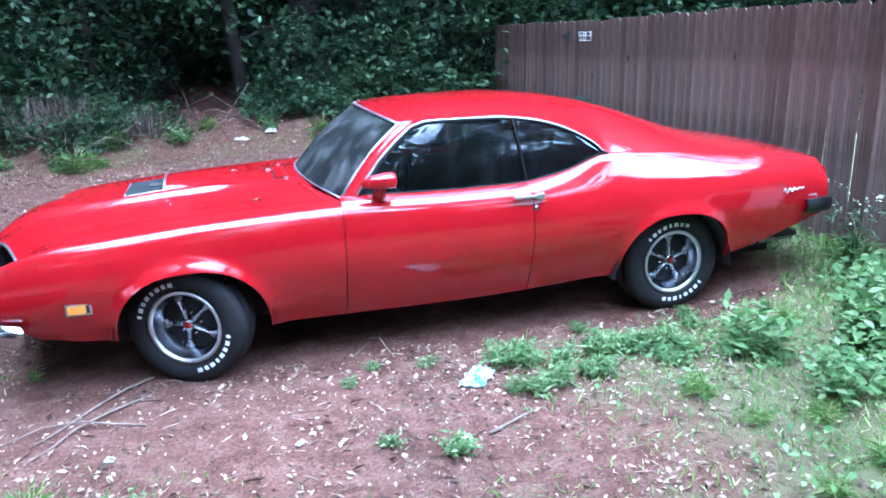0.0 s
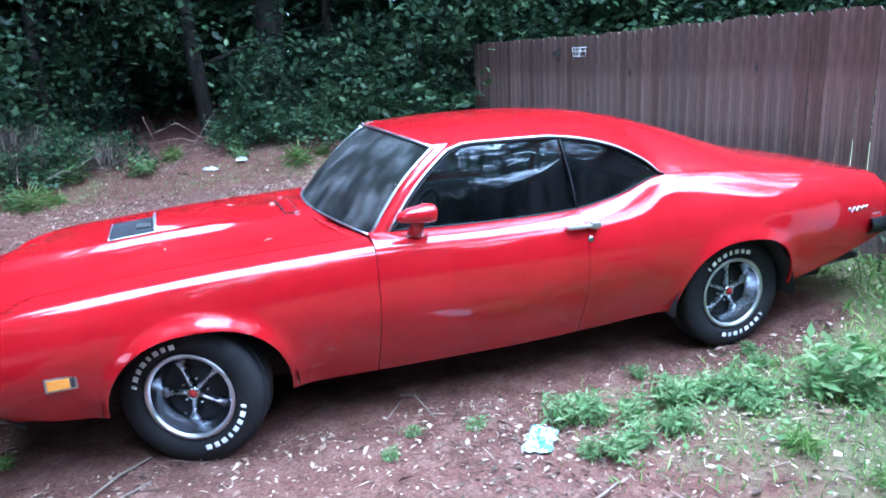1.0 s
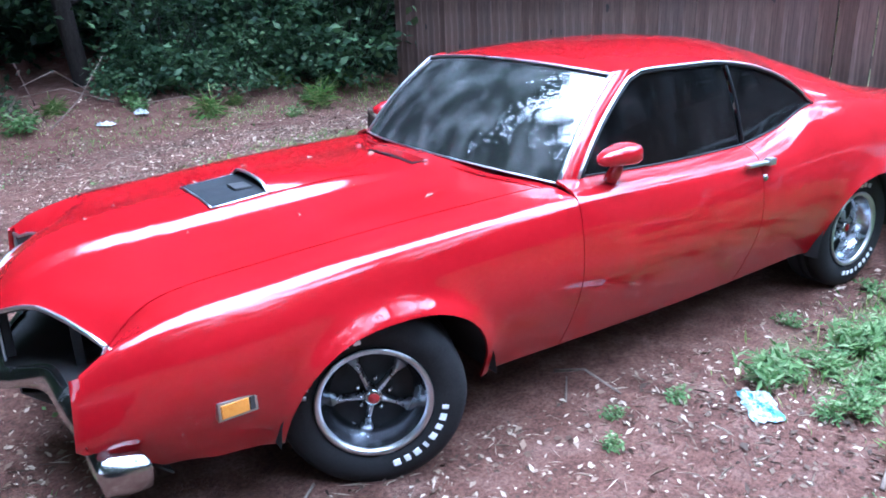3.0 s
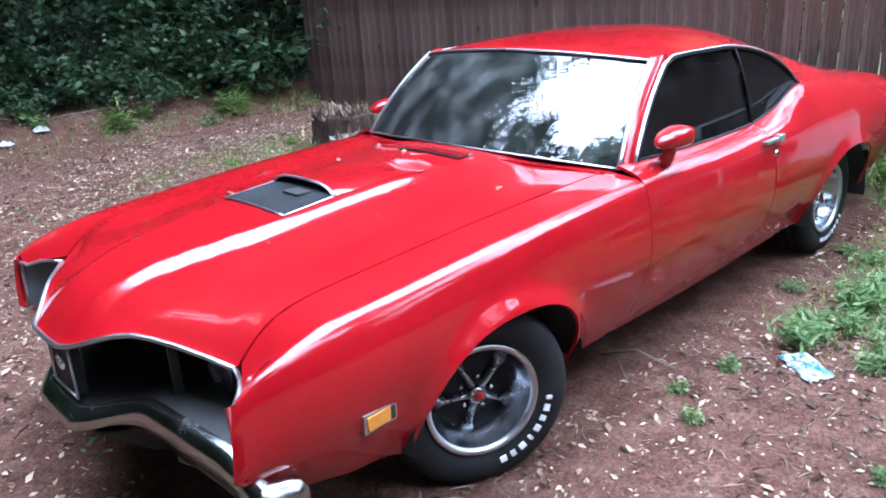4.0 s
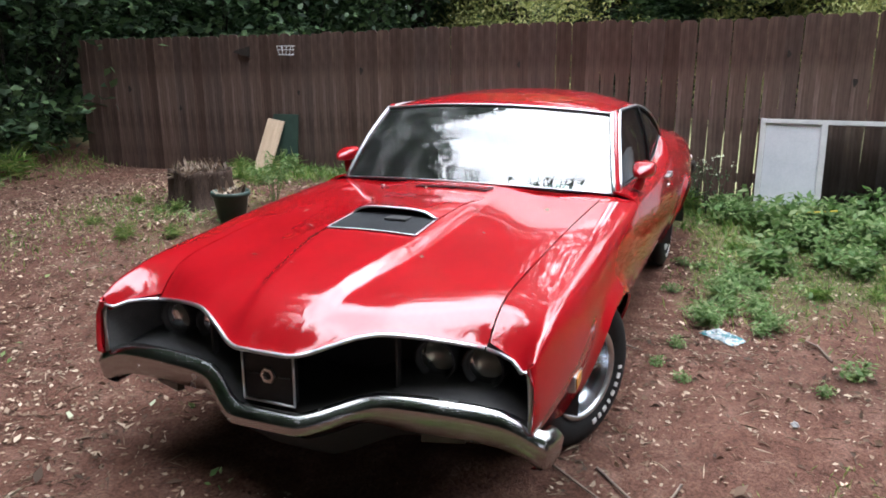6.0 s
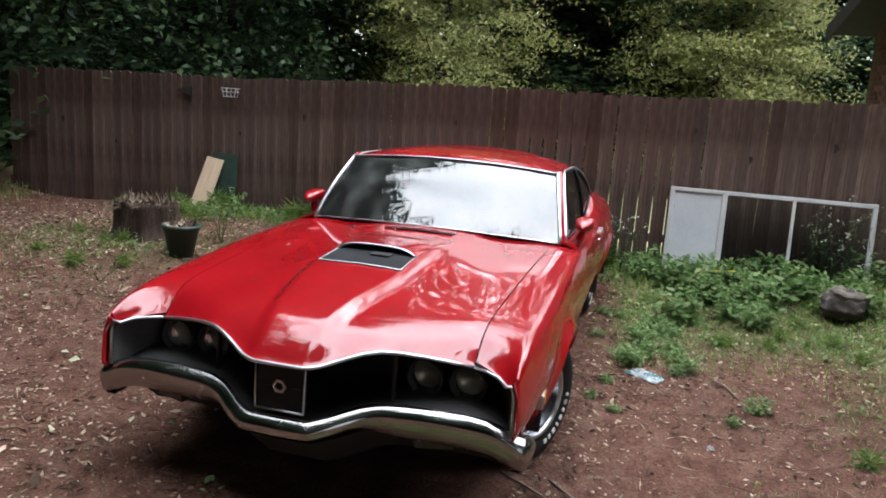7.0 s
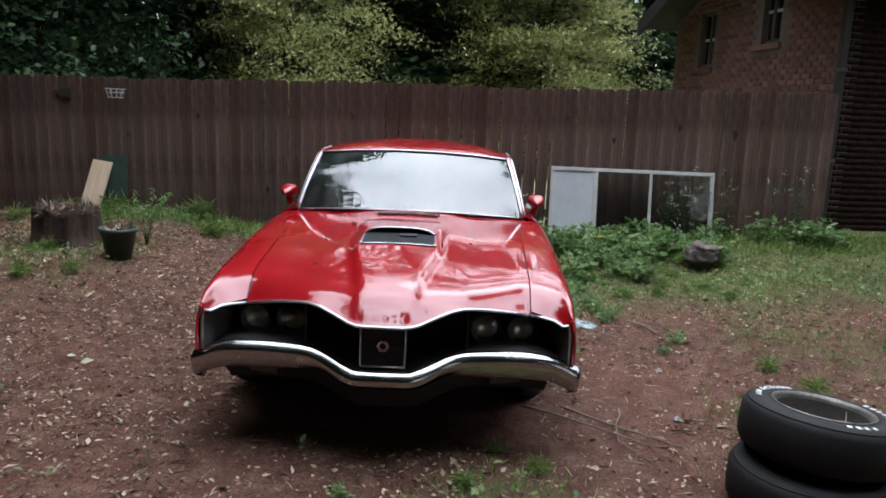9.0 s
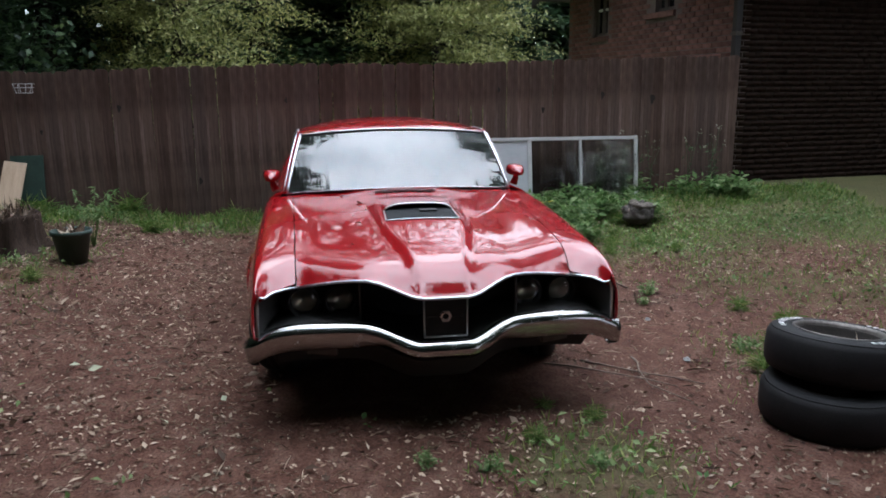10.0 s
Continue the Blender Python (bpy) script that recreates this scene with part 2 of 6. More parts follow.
BRICK_FAR = surface("brick_joined", (0.085, 0.040, 0.034), (0.17, 0.092, 0.080), 0.9, 14, 90, relief=0.4, per="island", spec=0.2)
# darkened copy of the mortar, carries the side wall's shade
SHADED_MORTAR = surface("shaded_mortar", (0.013, 0.011, 0.009), (0.026, 0.022, 0.018), 0.95, 10, 80, relief=0.3, spec=0.1)
MORTAR = surface("mortar", (0.075, 0.058, 0.052), (0.125, 0.10, 0.09), 0.95, 10, 80, relief=0.3)
FASCIA = surface("dark_fascia", (0.008, 0.007, 0.007), (0.022, 0.020, 0.018), 0.7, 6, 60)
WINDOW_FRAME = surface("brown_window_frame", (0.03, 0.022, 0.018), (0.07, 0.055, 0.045), 0.6, 8, 60)
HOUSE_GLASS = glass_mat("house_glass", (0.10, 0.11, 0.12), 0.03)
LEAF_DARK = leaf_mat("woodland_leaf", (0.011, 0.026, 0.013), (0.034, 0.070, 0.031), (0.088, 0.142, 0.066), patchy=0.6)
LEAF_SHRUB = leaf_mat("shrub_leaf", (0.020, 0.045, 0.018), (0.045, 0.088, 0.034), (0.11, 0.16, 0.075), patchy=0.55)
LEAF_GOLD = leaf_mat("yellow_green_leaf", (0.17, 0.205, 0.065), (0.32, 0.335, 0.13), (0.46, 0.45, 0.22), patchy=0.4)
LEAF_WEED = leaf_mat("weed_leaf", (0.070, 0.145, 0.038), (0.150, 0.245, 0.080), (0.30, 0.37, 0.18), 0.55, 0.5)
GRASS = leaf_mat("grass_blade", (0.066, 0.148, 0.022), (0.140, 0.240, 0.046), (0.34, 0.36, 0.14))
DRY_LEAF = leaf_mat("dry_leaf", (0.045, 0.025, 0.016), (0.19, 0.122, 0.084), (0.52, 0.41, 0.32), 0.8, 0.15)
TWIG = surface("twig", (0.09, 0.065, 0.05), (0.25, 0.19, 0.15), 0.9, 10, 60, relief=0.3, per="island")
CLEAR_PLASTIC = surface("crumpled_plastic", (0.05, 0.17, 0.19), (0.36, 0.38, 0.39), 0.15, 16, 60, relief=0.9, dist=0.01, lo=0.42, hi=0.56)
PAPER = surface("white_rubbish", (0.3, 0.3, 0.3), (0.55, 0.55, 0.54), 0.7, 9, 40)


def ground_mat():
    m, nt, p = blank("clay_ground")
    big = noise_tex(nt, 0.55, 5, 0.6)
    mid = noise_tex(nt, 6.0, 6, 0.7)
    fine = noise_tex(nt, 60.0, 6, 0.75)
    clay = ramp(nt, mid, ((0.25, (0.062, 0.027, 0.019)), (0.5, (0.120, 0.060, 0.043)), (0.78, (0.21, 0.128, 0.100))))
    speck = ramp(nt, fine, ((0.38, (0.55, 0.5, 0.48)), (0.52, (1, 1, 1)), (0.72, (1.55, 1.45, 1.4))))
    clay = mix_col(nt, 1.0, clay, speck, "MULTIPLY")
    moss = ramp(nt, fine, ((0.3, (0.055, 0.058, 0.024)), (0.7, (0.150, 0.138, 0.066))))
    geo = nt.nodes.new("ShaderNodeVertexColor")
    geo.layer_name = "turf"
    sep = nt.nodes.new("ShaderNodeSeparateColor")
    nt.links.new(geo.outputs[0], sep.inputs[0])
    edge = mix_col(nt, 0.5, sep.outputs[0], mid)
    mask = ramp(nt, edge, ((0.42, (0, 0, 0)), (0.62, (1, 1, 1))))
    col = mix_col(nt, mask, clay, moss)
    # grass behind the fence painted pale, standing in for sunlight on it
    sunlit_lawn = ramp(nt, fine, ((0.3, (0.24, 0.25, 0.12)), (0.7, (0.38, 0.38, 0.21))))
    col = mix_col(nt, sep.outputs[1], col, sunlit_lawn)
    tone = ramp(nt, big, ((0.3, (0.8, 0.8, 0.8)), (0.7, (1.15, 1.12, 1.1))))
    col = mix_col(nt, 1.0, col, tone, "MULTIPLY")
    nt.links.new(col, p.inputs["Base Color"])
    p.inputs["Roughness"].default_value = 0.95
    p.inputs["Specular IOR Level"].default_value = 0.15
    bump(nt, p, mix_col(nt, 0.6, mid, fine), 0.9, 0.03)
    return m


GROUND = ground_mat()

# ---- mesh helpers ----
def smooth(v, a, b):
    t = min(1.0, max(0.0, (v - a) / (b - a)))
    return t * t * (3 - 2 * t)


class curve:
    """A smooth line through (x, value) pairs that does not overshoot."""

    def __init__(self, *pairs):
        p = np.array(pairs, float)
        self.x, self.v = p[:, 0], p[:, 1]
        h, d = np.diff(self.x), np.diff(self.v) / np.diff(self.x)
        m = np.zeros(len(p))
        m[0], m[-1] = d[0], d[-1]
        for k in range(1, len(p) - 1):
            if d[k - 1] * d[k] > 0:
                w1, w2 = 2 * h[k] + h[k - 1], h[k] + 2 * h[k - 1]
                m[k] = (w1 + w2) / (w1 / d[k - 1] + w2 / d[k])
        self.m = m

    def __call__(self, x):
        x = min(max(x, self.x[0]), self.x[-1])
        k = min(max(int(np.searchsorted(self.x, x)) - 1, 0), len(self.x) - 2)
        h = self.x[k + 1] - self.x[k]
        t = (x - self.x[k]) / h
        t2, t3 = t * t, t * t * t
        return float((2 * t3 - 3 * t2 + 1) * self.v[k] + (t3 - 2 * t2 + t) * h * self.m[k] + (3 * t2 - 2 * t3) * self.v[k + 1] + (t3 - t2) * h * self.m[k + 1])


def mesh_of(name, verts, faces, mat, shade=True):
    me = bpy.data.meshes.new(name)
    me.from_pydata([tuple(v) for v in verts], [], faces)
    me.materials.append(mat)
    if shade:
        me.polygons.foreach_set("use_smooth", [True] * len(me.polygons))
    me.update()
    return me


def put(name, me, parent=None, label=""):
    ob = new(name, me)
    if parent:
        ob.parent = parent
    if label:
        tagged(ob, label)
    return ob


def part(name, bm, mat, parent=None, label="", shade=False):
    """Links a bmesh as one mesh object under a thing or a part."""
    me = bpy.data.meshes.new(name)
    bmesh.ops.recalc_face_normals(bm, faces=bm.faces)
    bm.to_mesh(me)
    bm.free()
    me.materials.append(mat)
    if shade:
        me.polygons.foreach_set("use_smooth", [True] * len(me.polygons))
    return put(name, me, parent, label)


def thing(name, place, label, category, group="", kind=""):
    ob = new(name)
    ob.empty_display_size = 0.1
    ob.matrix_world = place
    return tagged(ob, label, category, group, kind)


def sheet(name, rows, mat, parent, label="", thick=0.0, inward=True, flip=False, closed=False):
    """A surface through rows of points; thick makes it a plate."""
    n, m = len(rows), len(rows[0])
    verts = [p for r in rows for p in r]
    faces = []
    for i in range(n - 1):
        for j in range(m if closed else m - 1):
            k = (j + 1) % m
            f = (i * m + j, i * m + k, (i + 1) * m + k, (i + 1) * m + j)
            faces.append(f[::-1] if flip else f)
    me = mesh_of(name, verts, faces, mat)
    ob = put(name, me, parent, label)
    if thick:
        s = ob.modifiers.new("plate", "SOLIDIFY")
        s.thickness, s.offset = thick, -1.0 if inward else 1.0
        s.use_even_offset = False
        e = ob.modifiers.new("edges", "EDGE_SPLIT")
        e.split_angle = radians(50)
    return ob


def box(bm, lo, hi, bevel=0.0, m=None):
    r = bmesh.ops.create_cube(bm, size=1.0)
    c, s = [(a + b) / 2 for a, b in zip(lo, hi)], [b - a for a, b in zip(lo, hi)]
    for v in r["verts"]:
        v.co = Vector((c[0] + v.co.x * s[0], c[1] + v.co.y * s[1], c[2] + v.co.z * s[2]))
    if bevel:
        e = list({e for v in r["verts"] for e in v.link_edges})
        out = bmesh.ops.bevel(bm, geom=e, offset=bevel, segments=2, affect="EDGES", profile=0.6)
        vs = list({v for f in out["faces"] for v in f.verts} | {v for v in r["verts"] if v.is_valid})
    else:
        vs = r["verts"]
    if m is not None:
        bmesh.ops.transform(bm, matrix=m, verts=[v for v in vs if v.is_valid])
    return vs


def lathe(name, profile, mat, parent, label="", segs=48, shade=True):
    """Turns (radius, y) round the y axis; closed if the profile's ends meet the axis or each other."""
    verts, faces, n = [], [], len(profile)
    for k in range(segs):
        a = 2 * math.pi * k / segs
        verts += [(r * math.cos(a), y, r * math.sin(a)) for r, y in profile]
    for k in range(segs):
        q = (k + 1) % segs
        for j in range(n - 1):
            faces.append((k * n + j, k * n + j + 1, q * n + j + 1, q * n + j))
    me = mesh_of(name, verts, faces, mat, shade)
    return put(name, me, parent, label)


def tube(name, pts, radius, mat, parent=None, label="", sides=6, flat=1.0, taper=None):
    """A bar along points; radius may taper to its end."""
    verts, faces = [], []
    pts = [Vector(p) for p in pts]
    n = len(pts)
    for k, p in enumerate(pts):
        d = (pts[min(k + 1, n - 1)] - pts[max(k - 1, 0)]).normalized()
        ref = Vector((0, 0, 1)) if abs(d.z) < 0.9 else Vector((1, 0, 0))
        a = d.cross(ref).normalized()
        b = a.cross(d)
        r = radius if taper is None else radius + (taper - radius) * k / (n - 1)
        for s in range(sides):
            t = 2 * math.pi * s / sides
            verts.append(p + a * (math.cos(t) * r) + b * (math.sin(t) * r * flat))
    for k in range(n - 1):
        for s in range(sides):
            q = (s + 1) % sides
            faces.append((k * sides + s, k * sides + q, (k + 1) * sides + q, (k + 1) * sides + s))
    faces += [tuple(range(sides))[::-1], tuple((n - 1) * sides + s for s in range(sides))]
    return put(name, mesh_of(name, verts, faces, mat), parent, label)


def leaves(rng, at, size, lift=0.4, aspect=0.55, droop=0.0, axis=None, wild=0.5):
    """Kite-shaped folded leaves at the places at (n, 3): vertices and faces."""
    n = len(at)
    size = np.broadcast_to(size, (n,)) * rng.uniform(0.6, 1.3, n)
    yaw = rng.uniform(0, 2 * np.pi, n)
    tilt = rng.normal(lift, wild, n)
    d = np.stack([np.cos(yaw) * np.cos(tilt), np.sin(yaw) * np.cos(tilt), np.sin(tilt) - droop], 1)
    if axis is not None:
        d = d + axis
    d /= np.linalg.norm(d, axis=1)[:, None]
    up = np.array([0, 0, 1.0]) + rng.normal(0, 0.45, (n, 3))
    s = np.cross(d, up)
    s /= np.linalg.norm(s, axis=1)[:, None] + 1e-9
    nn = np.cross(s, d)
    L, W = size[:, None], (size * aspect * 0.5)[:, None]
    fold = rng.uniform(0.05, 0.25, n)[:, None]
    base, tip = at, at + d * L - nn * L * 0.12
    left = at + d * L * 0.42 + s * W + nn * W * fold
    right = at + d * L * 0.42 - s * W + nn * W * fold
    v = np.stack([base, left, tip, right], 1).reshape(-1, 3)
    k = np.arange(n)[:, None] * 4
    f = np.concatenate([k + np.array([0, 2, 1]), k + np.array([0, 3, 2])], 1).reshape(-1, 3)
    return v, f


def fast_mesh(name, v, f, mat):
    me = bpy.data.meshes.new(name)
    v, f = np.asarray(v, np.float32), np.asarray(f, np.int32)
    me.vertices.add(len(v))
    me.vertices.foreach_set("co", v.ravel())
    me.loops.add(f.size)
    me.loops.foreach_set("vertex_index", f.ravel())
    me.polygons.add(len(f))
    me.polygons.foreach_set("loop_start", np.arange(0, f.size, f.shape[1], dtype=np.int32))
    me.materials.append(mat)
    me.update(calc_edges=True)
    return me


def merge(pieces):
    vs, fs, k = [], [], 0
    for v, f in pieces:
        vs.append(v)
        fs.append(f + k)
        k += len(v)
    return np.concatenate(vs), np.concatenate(fs)

# ---- ground ----
def height(x, y):
    """The ground's height: nearly level under the car, rising to the fence, the stump and the wood's edge."""
    left = 0.285 * smooth(y, 1.0, 3.0) * (1 - 0.45 * smooth(y, 4.2, 6.0)) * smooth(x, -2.5, 0.3)
    back = 0.17 * smooth(x, 1.4, 3.0)
    side = 0.16 * smooth(-y, 1.6, 4.5) * smooth(x, -1.0, 2.5)
    bank = 0.40 * smooth(y, 6.2, 8.2) + 0.5 * smooth(y, 8.5, 16)
    z = 0.02 * smooth(x, -1.5, 1.5) + max(left, back) + side + bank * (1 - 0.5 * smooth(x, 2.0, 4.0))
    far = smooth(math.hypot(x, y), 6, 20)
    z += 0.012 * noise.noise((x * 1.7, y * 1.7, 0)) + 0.006 * noise.noise((x * 5, y * 5, 3)) + far * 0.3 * noise.noise((x * 0.12, y * 0.12, 7))
    return z


def turf(x, y):
    """How far grass and weeds cover the ground, 0 to 1."""
    n = 0.22 * noise.noise((x * 0.9, y * 0.9, 5)) + 0.16 * noise.noise((x * 2.6, y * 2.6, 9))
    a = smooth(x, -0.7, 1.2) * smooth(-y, 0.75, 1.25) * (0.62 + 0.38 * smooth(x, 0.5, 2.2))
    a = max(a, 0.46 * smooth(-y, 1.9, 2.6) * smooth(x, -2.4, -0.2))
    a = max(a, smooth(x, 1.9, 2.8) * smooth(2.9, 2.0, 3.0) * (1 - smooth(y, 3.8, 4.8)))
    a = max(a, 0.40 * smooth(y, 1.9, 2.7) * (1 - smooth(y, 4.0, 4.7)) * smooth(x, -2.2, 0.2))
    a = max(a, 0.36 * smooth(y, 5.9, 6.6) * (1 - smooth(y, 7.2, 8.0)))
    a = max(a, 0.58 * (1 - smooth(math.hypot(x + 3.0, y + 0.6), 0.2, 0.8)))
    a = max(a, 0.42 * smooth(-y, 1.2, 2.4) * (1 - smooth(abs(x + 2.3), 0.6, 1.5)))
    a = max(a, 0.7 * smooth(x, 4.0, 6.0))
    return min(1.0, max(0.0, a + n * (0.35 + a)))


def axis_steps(lo, hi, far):
    near = list(np.arange(lo, hi + 0.01, 0.12))
    out, s, v = [], 0.2, hi
    while v < far:
        s *= 1.25
        v += s
        out.append(v)
    head, s, v = [], 0.2, lo
    while v > -far:
        s *= 1.25
        v -= s
        head.append(v)
    return head[::-1] + near + out


def build_ground():
    xs, ys = axis_steps(-8, 6, 900), axis_steps(-7, 9, 900)
    verts = [(x, y, height(x, y)) for x in xs for y in ys]
    m = len(ys)
    faces = [(i * m + j, (i + 1) * m + j, (i + 1) * m + j + 1, i * m + j + 1) for i in range(len(xs) - 1) for j in range(m - 1)]
    me = mesh_of("ground", verts, faces, GROUND)
    col = me.color_attributes.new("turf", "FLOAT_COLOR", "POINT")
    vals = []
    for x, y, z in verts:
        t = turf(x, y)
        vals += [t, smooth(x, 3.4, 4.4) * (1 - smooth(x, 14, 17)) * smooth(y, -4.9, -4.3), 0.0, 1.0]
    col.data.foreach_set("color", vals)
    tagged(put("ground", me), "red-brown clay ground with worn turf and leaf litter", "ground", kind="structure")


build_ground()

# ---- fence ----
FENCE_X = 3.12


def fence_top(y):
    return 2.01 - 0.018 * (y + 4.5) + 0.010 * math.sin(y * 1.3)


def board_mesh(rng, w, h, shrunk=0.0):
    """A dog-eared fence board with a slight bow, its base at the origin, facing -x; shrunk: how far its lower part has drawn in."""
    bm = bmesh.new()
    c, t = 0.028, 0.016
    n = w / 2 - shrunk
    out = [(-n, 0), (n, 0), (n, h * 0.70), (w / 2, h * 0.74), (w / 2, h - c), (w / 2 - c, h), (-w / 2 + c, h), (-w / 2, h - c), (-w / 2, h * 0.74), (-n, h * 0.70)]
    bow = rng.uniform(-0.006, 0.006)
    front = [bm.verts.new((-t / 2 + bow * (z / h) ** 2 * 1.3, y, z)) for y, z in out]
    back = [bm.verts.new((t / 2 + bow * (z / h) ** 2 * 1.3, y, z)) for y, z in out]
    bm.faces.new(front)
    bm.faces.new(back[::-1])
    for k in range(10):
        q = (k + 1) % 10
        bm.faces.new((front[k], back[k], back[q], front[q]))
    bmesh.ops.recalc_face_normals(bm, faces=bm.faces)
    me = bpy.data.meshes.new("board")
    bm.to_mesh(me)
    bm.free()
    me.materials.append(FENCE_WOOD)
    return me


def build_fence():
    rng = random.Random(4)
    fence = thing("fence", pose(FENCE_X, 0, 0.1), "tall weathered brown cedar privacy fence with dog-eared boards", "fence", kind="structure")
    meshes = [board_mesh(rng, 0.1475, 1.80, rng.choice((0.004, 0.008, 0.011))) for k in range(10)]
    wide = [board_mesh(rng, 0.1425, 1.80) for k in range(8)]
    y = -4.62
    while y < 7.0:
        gappy = -1.66 < y < 0.5
        me = rng.choice(meshes if gappy else wide)
        ob = put("board", me, fence)
        z = fence_top(y) - 1.80 - 0.1 + rng.uniform(-0.012, 0.012)
        ob.matrix_basis = pose(rng.uniform(-0.004, 0.004), y, z, rng.uniform(-0.3, 0.3), rng.uniform(-0.4, 0.4), rng.uniform(-0.8, 0.8))
        y += 0.148 if gappy else 0.1425
    for z in (0.35, 0.95, 1.55):
        bm = bmesh.new()
        for a, b in ((-4.7, -1.2), (-1.2, 2.4), (2.4, 7.0)):
            v = [(x, yy, fence_top(yy) - 1.85 + z + dz) for x in (0.016, 0.054) for yy, dz in ((a, 0), (b - 0.004, 0), (b - 0.004, 0.089), (a, 0.089))]
            q = [bm.verts.new((p[0], p[1], p[2] - 0.1)) for p in v]
            for f in ((0, 1, 2, 3), (7, 6, 5, 4), (0, 4, 5, 1), (1, 5, 6, 2), (2, 6, 7, 3), (3, 7, 4, 0)):
                bm.faces.new([q[k] for k in f])
        part("rail", bm, RAIL_WOOD, fence)
    for yy in (-4.55, -2.1, 0.3, 2.7, 5.0, 6.95):
        bm = bmesh.new()
        box(bm, (0.06, yy - 0.045, -0.3), (0.15, yy + 0.045, fence_top(yy) - 0.15), 0.004)
        part("post", bm, RAIL_WOOD, fence)
    # knots and knot-holes
    for yy, zz, r in ((2.72, 1.45, 0.03), (0.9, 1.52, 0.025), (-2.9, 1.55, 0.035), (-3.55, 1.5, 0.045), (-2.15, 1.38, 0.028), (5.3, 0.98, 0.025), (1.9, 0.62, 0.03), (-1.6, 1.62, 0.025), (6.1, 1.2, 0.03), (3.55, 1.2, 0.02)):
        bm = bmesh.new()
        vs = []
        for k in range(10):
            a = 2 * math.pi * k / 10
            q = 1 + 0.25 * math.sin(3 * a + yy * 9)
            vs.append(bm.verts.new((-0.017, yy + r * 0.7 * q * math.cos(a), zz - 0.1 + r * 1.3 * q * math.sin(a))))
        top = bm.faces.new(vs)
        ex = bmesh.ops.extrude_face_region(bm, geom=[top])
        bmesh.ops.translate(bm, verts=[v for v in ex["geom"] if isinstance(v, bmesh.types.BMVert)], vec=(-0.005, 0, 0))
        part("knot", bm, KNOT, fence)
    # black hinge-shaped strap and a white wire basket on the boards
    bm = bmesh.new()
    out = [(4.42, 1.668), (4.26, 1.705), (4.20, 1.72), (4.20, 1.59), (4.26, 1.612), (4.42, 1.648)]
    a = [bm.verts.new((-0.018, p, q)) for p, q in out]
    b = [bm.verts.new((-0.030, p, q)) for p, q in out]
    bm.faces.new(a)
    bm.faces.new(b[::-1])
    for k in range(6):
        bm.faces.new((a[k], b[k], b[(k + 1) % 6], a[(k + 1) % 6]))
    strap = part("gate_hinge", bm, KNOT)
    strap.location = (FENCE_X, 0, 0)
    tagged(strap, "black iron strap hinge on the fence boards", "hinge")
    basket = thing("wire_basket", pose(FENCE_X - 0.03, 3.66, 1.64) @ Matrix.Scale(0.8, 4), "small white wire basket hung on the fence", "basket")
    for z, w in ((0.10, 0.125), (0.05, 0.11), (-0.02, 0.09)):
        tube("hoop", [(0, -w, z), (-0.10, -w, z), (-0.10, w, z), (0, w, z)], 0.005, ALU_WHITE, basket)
    for yy in (-0.10, -0.035, 0.035, 0.10):
        tube("wire", [(-0.10, yy * 1.2, 0.10), (-0.09, yy * 0.85, -0.02), (-0.01, yy * 0.85, -0.02)], 0.004, ALU_WHITE, basket)
    tube("wire", [(-0.005, -0.09, 0.10), (-0.005, -0.09, -0.02), (-0.005, 0.09, -0.02), (-0.005, 0.09, 0.10)], 0.004, ALU_WHITE, basket)


# ---- house behind the fence: its yard wall runs along the house's own x axis ----
HOUSE_AT = pose(3.75, -5.0, 0.2, 0, 0, 7.9)
EAVE, LONG, PEAK = 3.0, 4.97, (2.0, 4.24)


def gable(x):
    """The height of the gable wall's top."""
    return PEAK[1] - 0.36 * abs(x - PEAK[0])


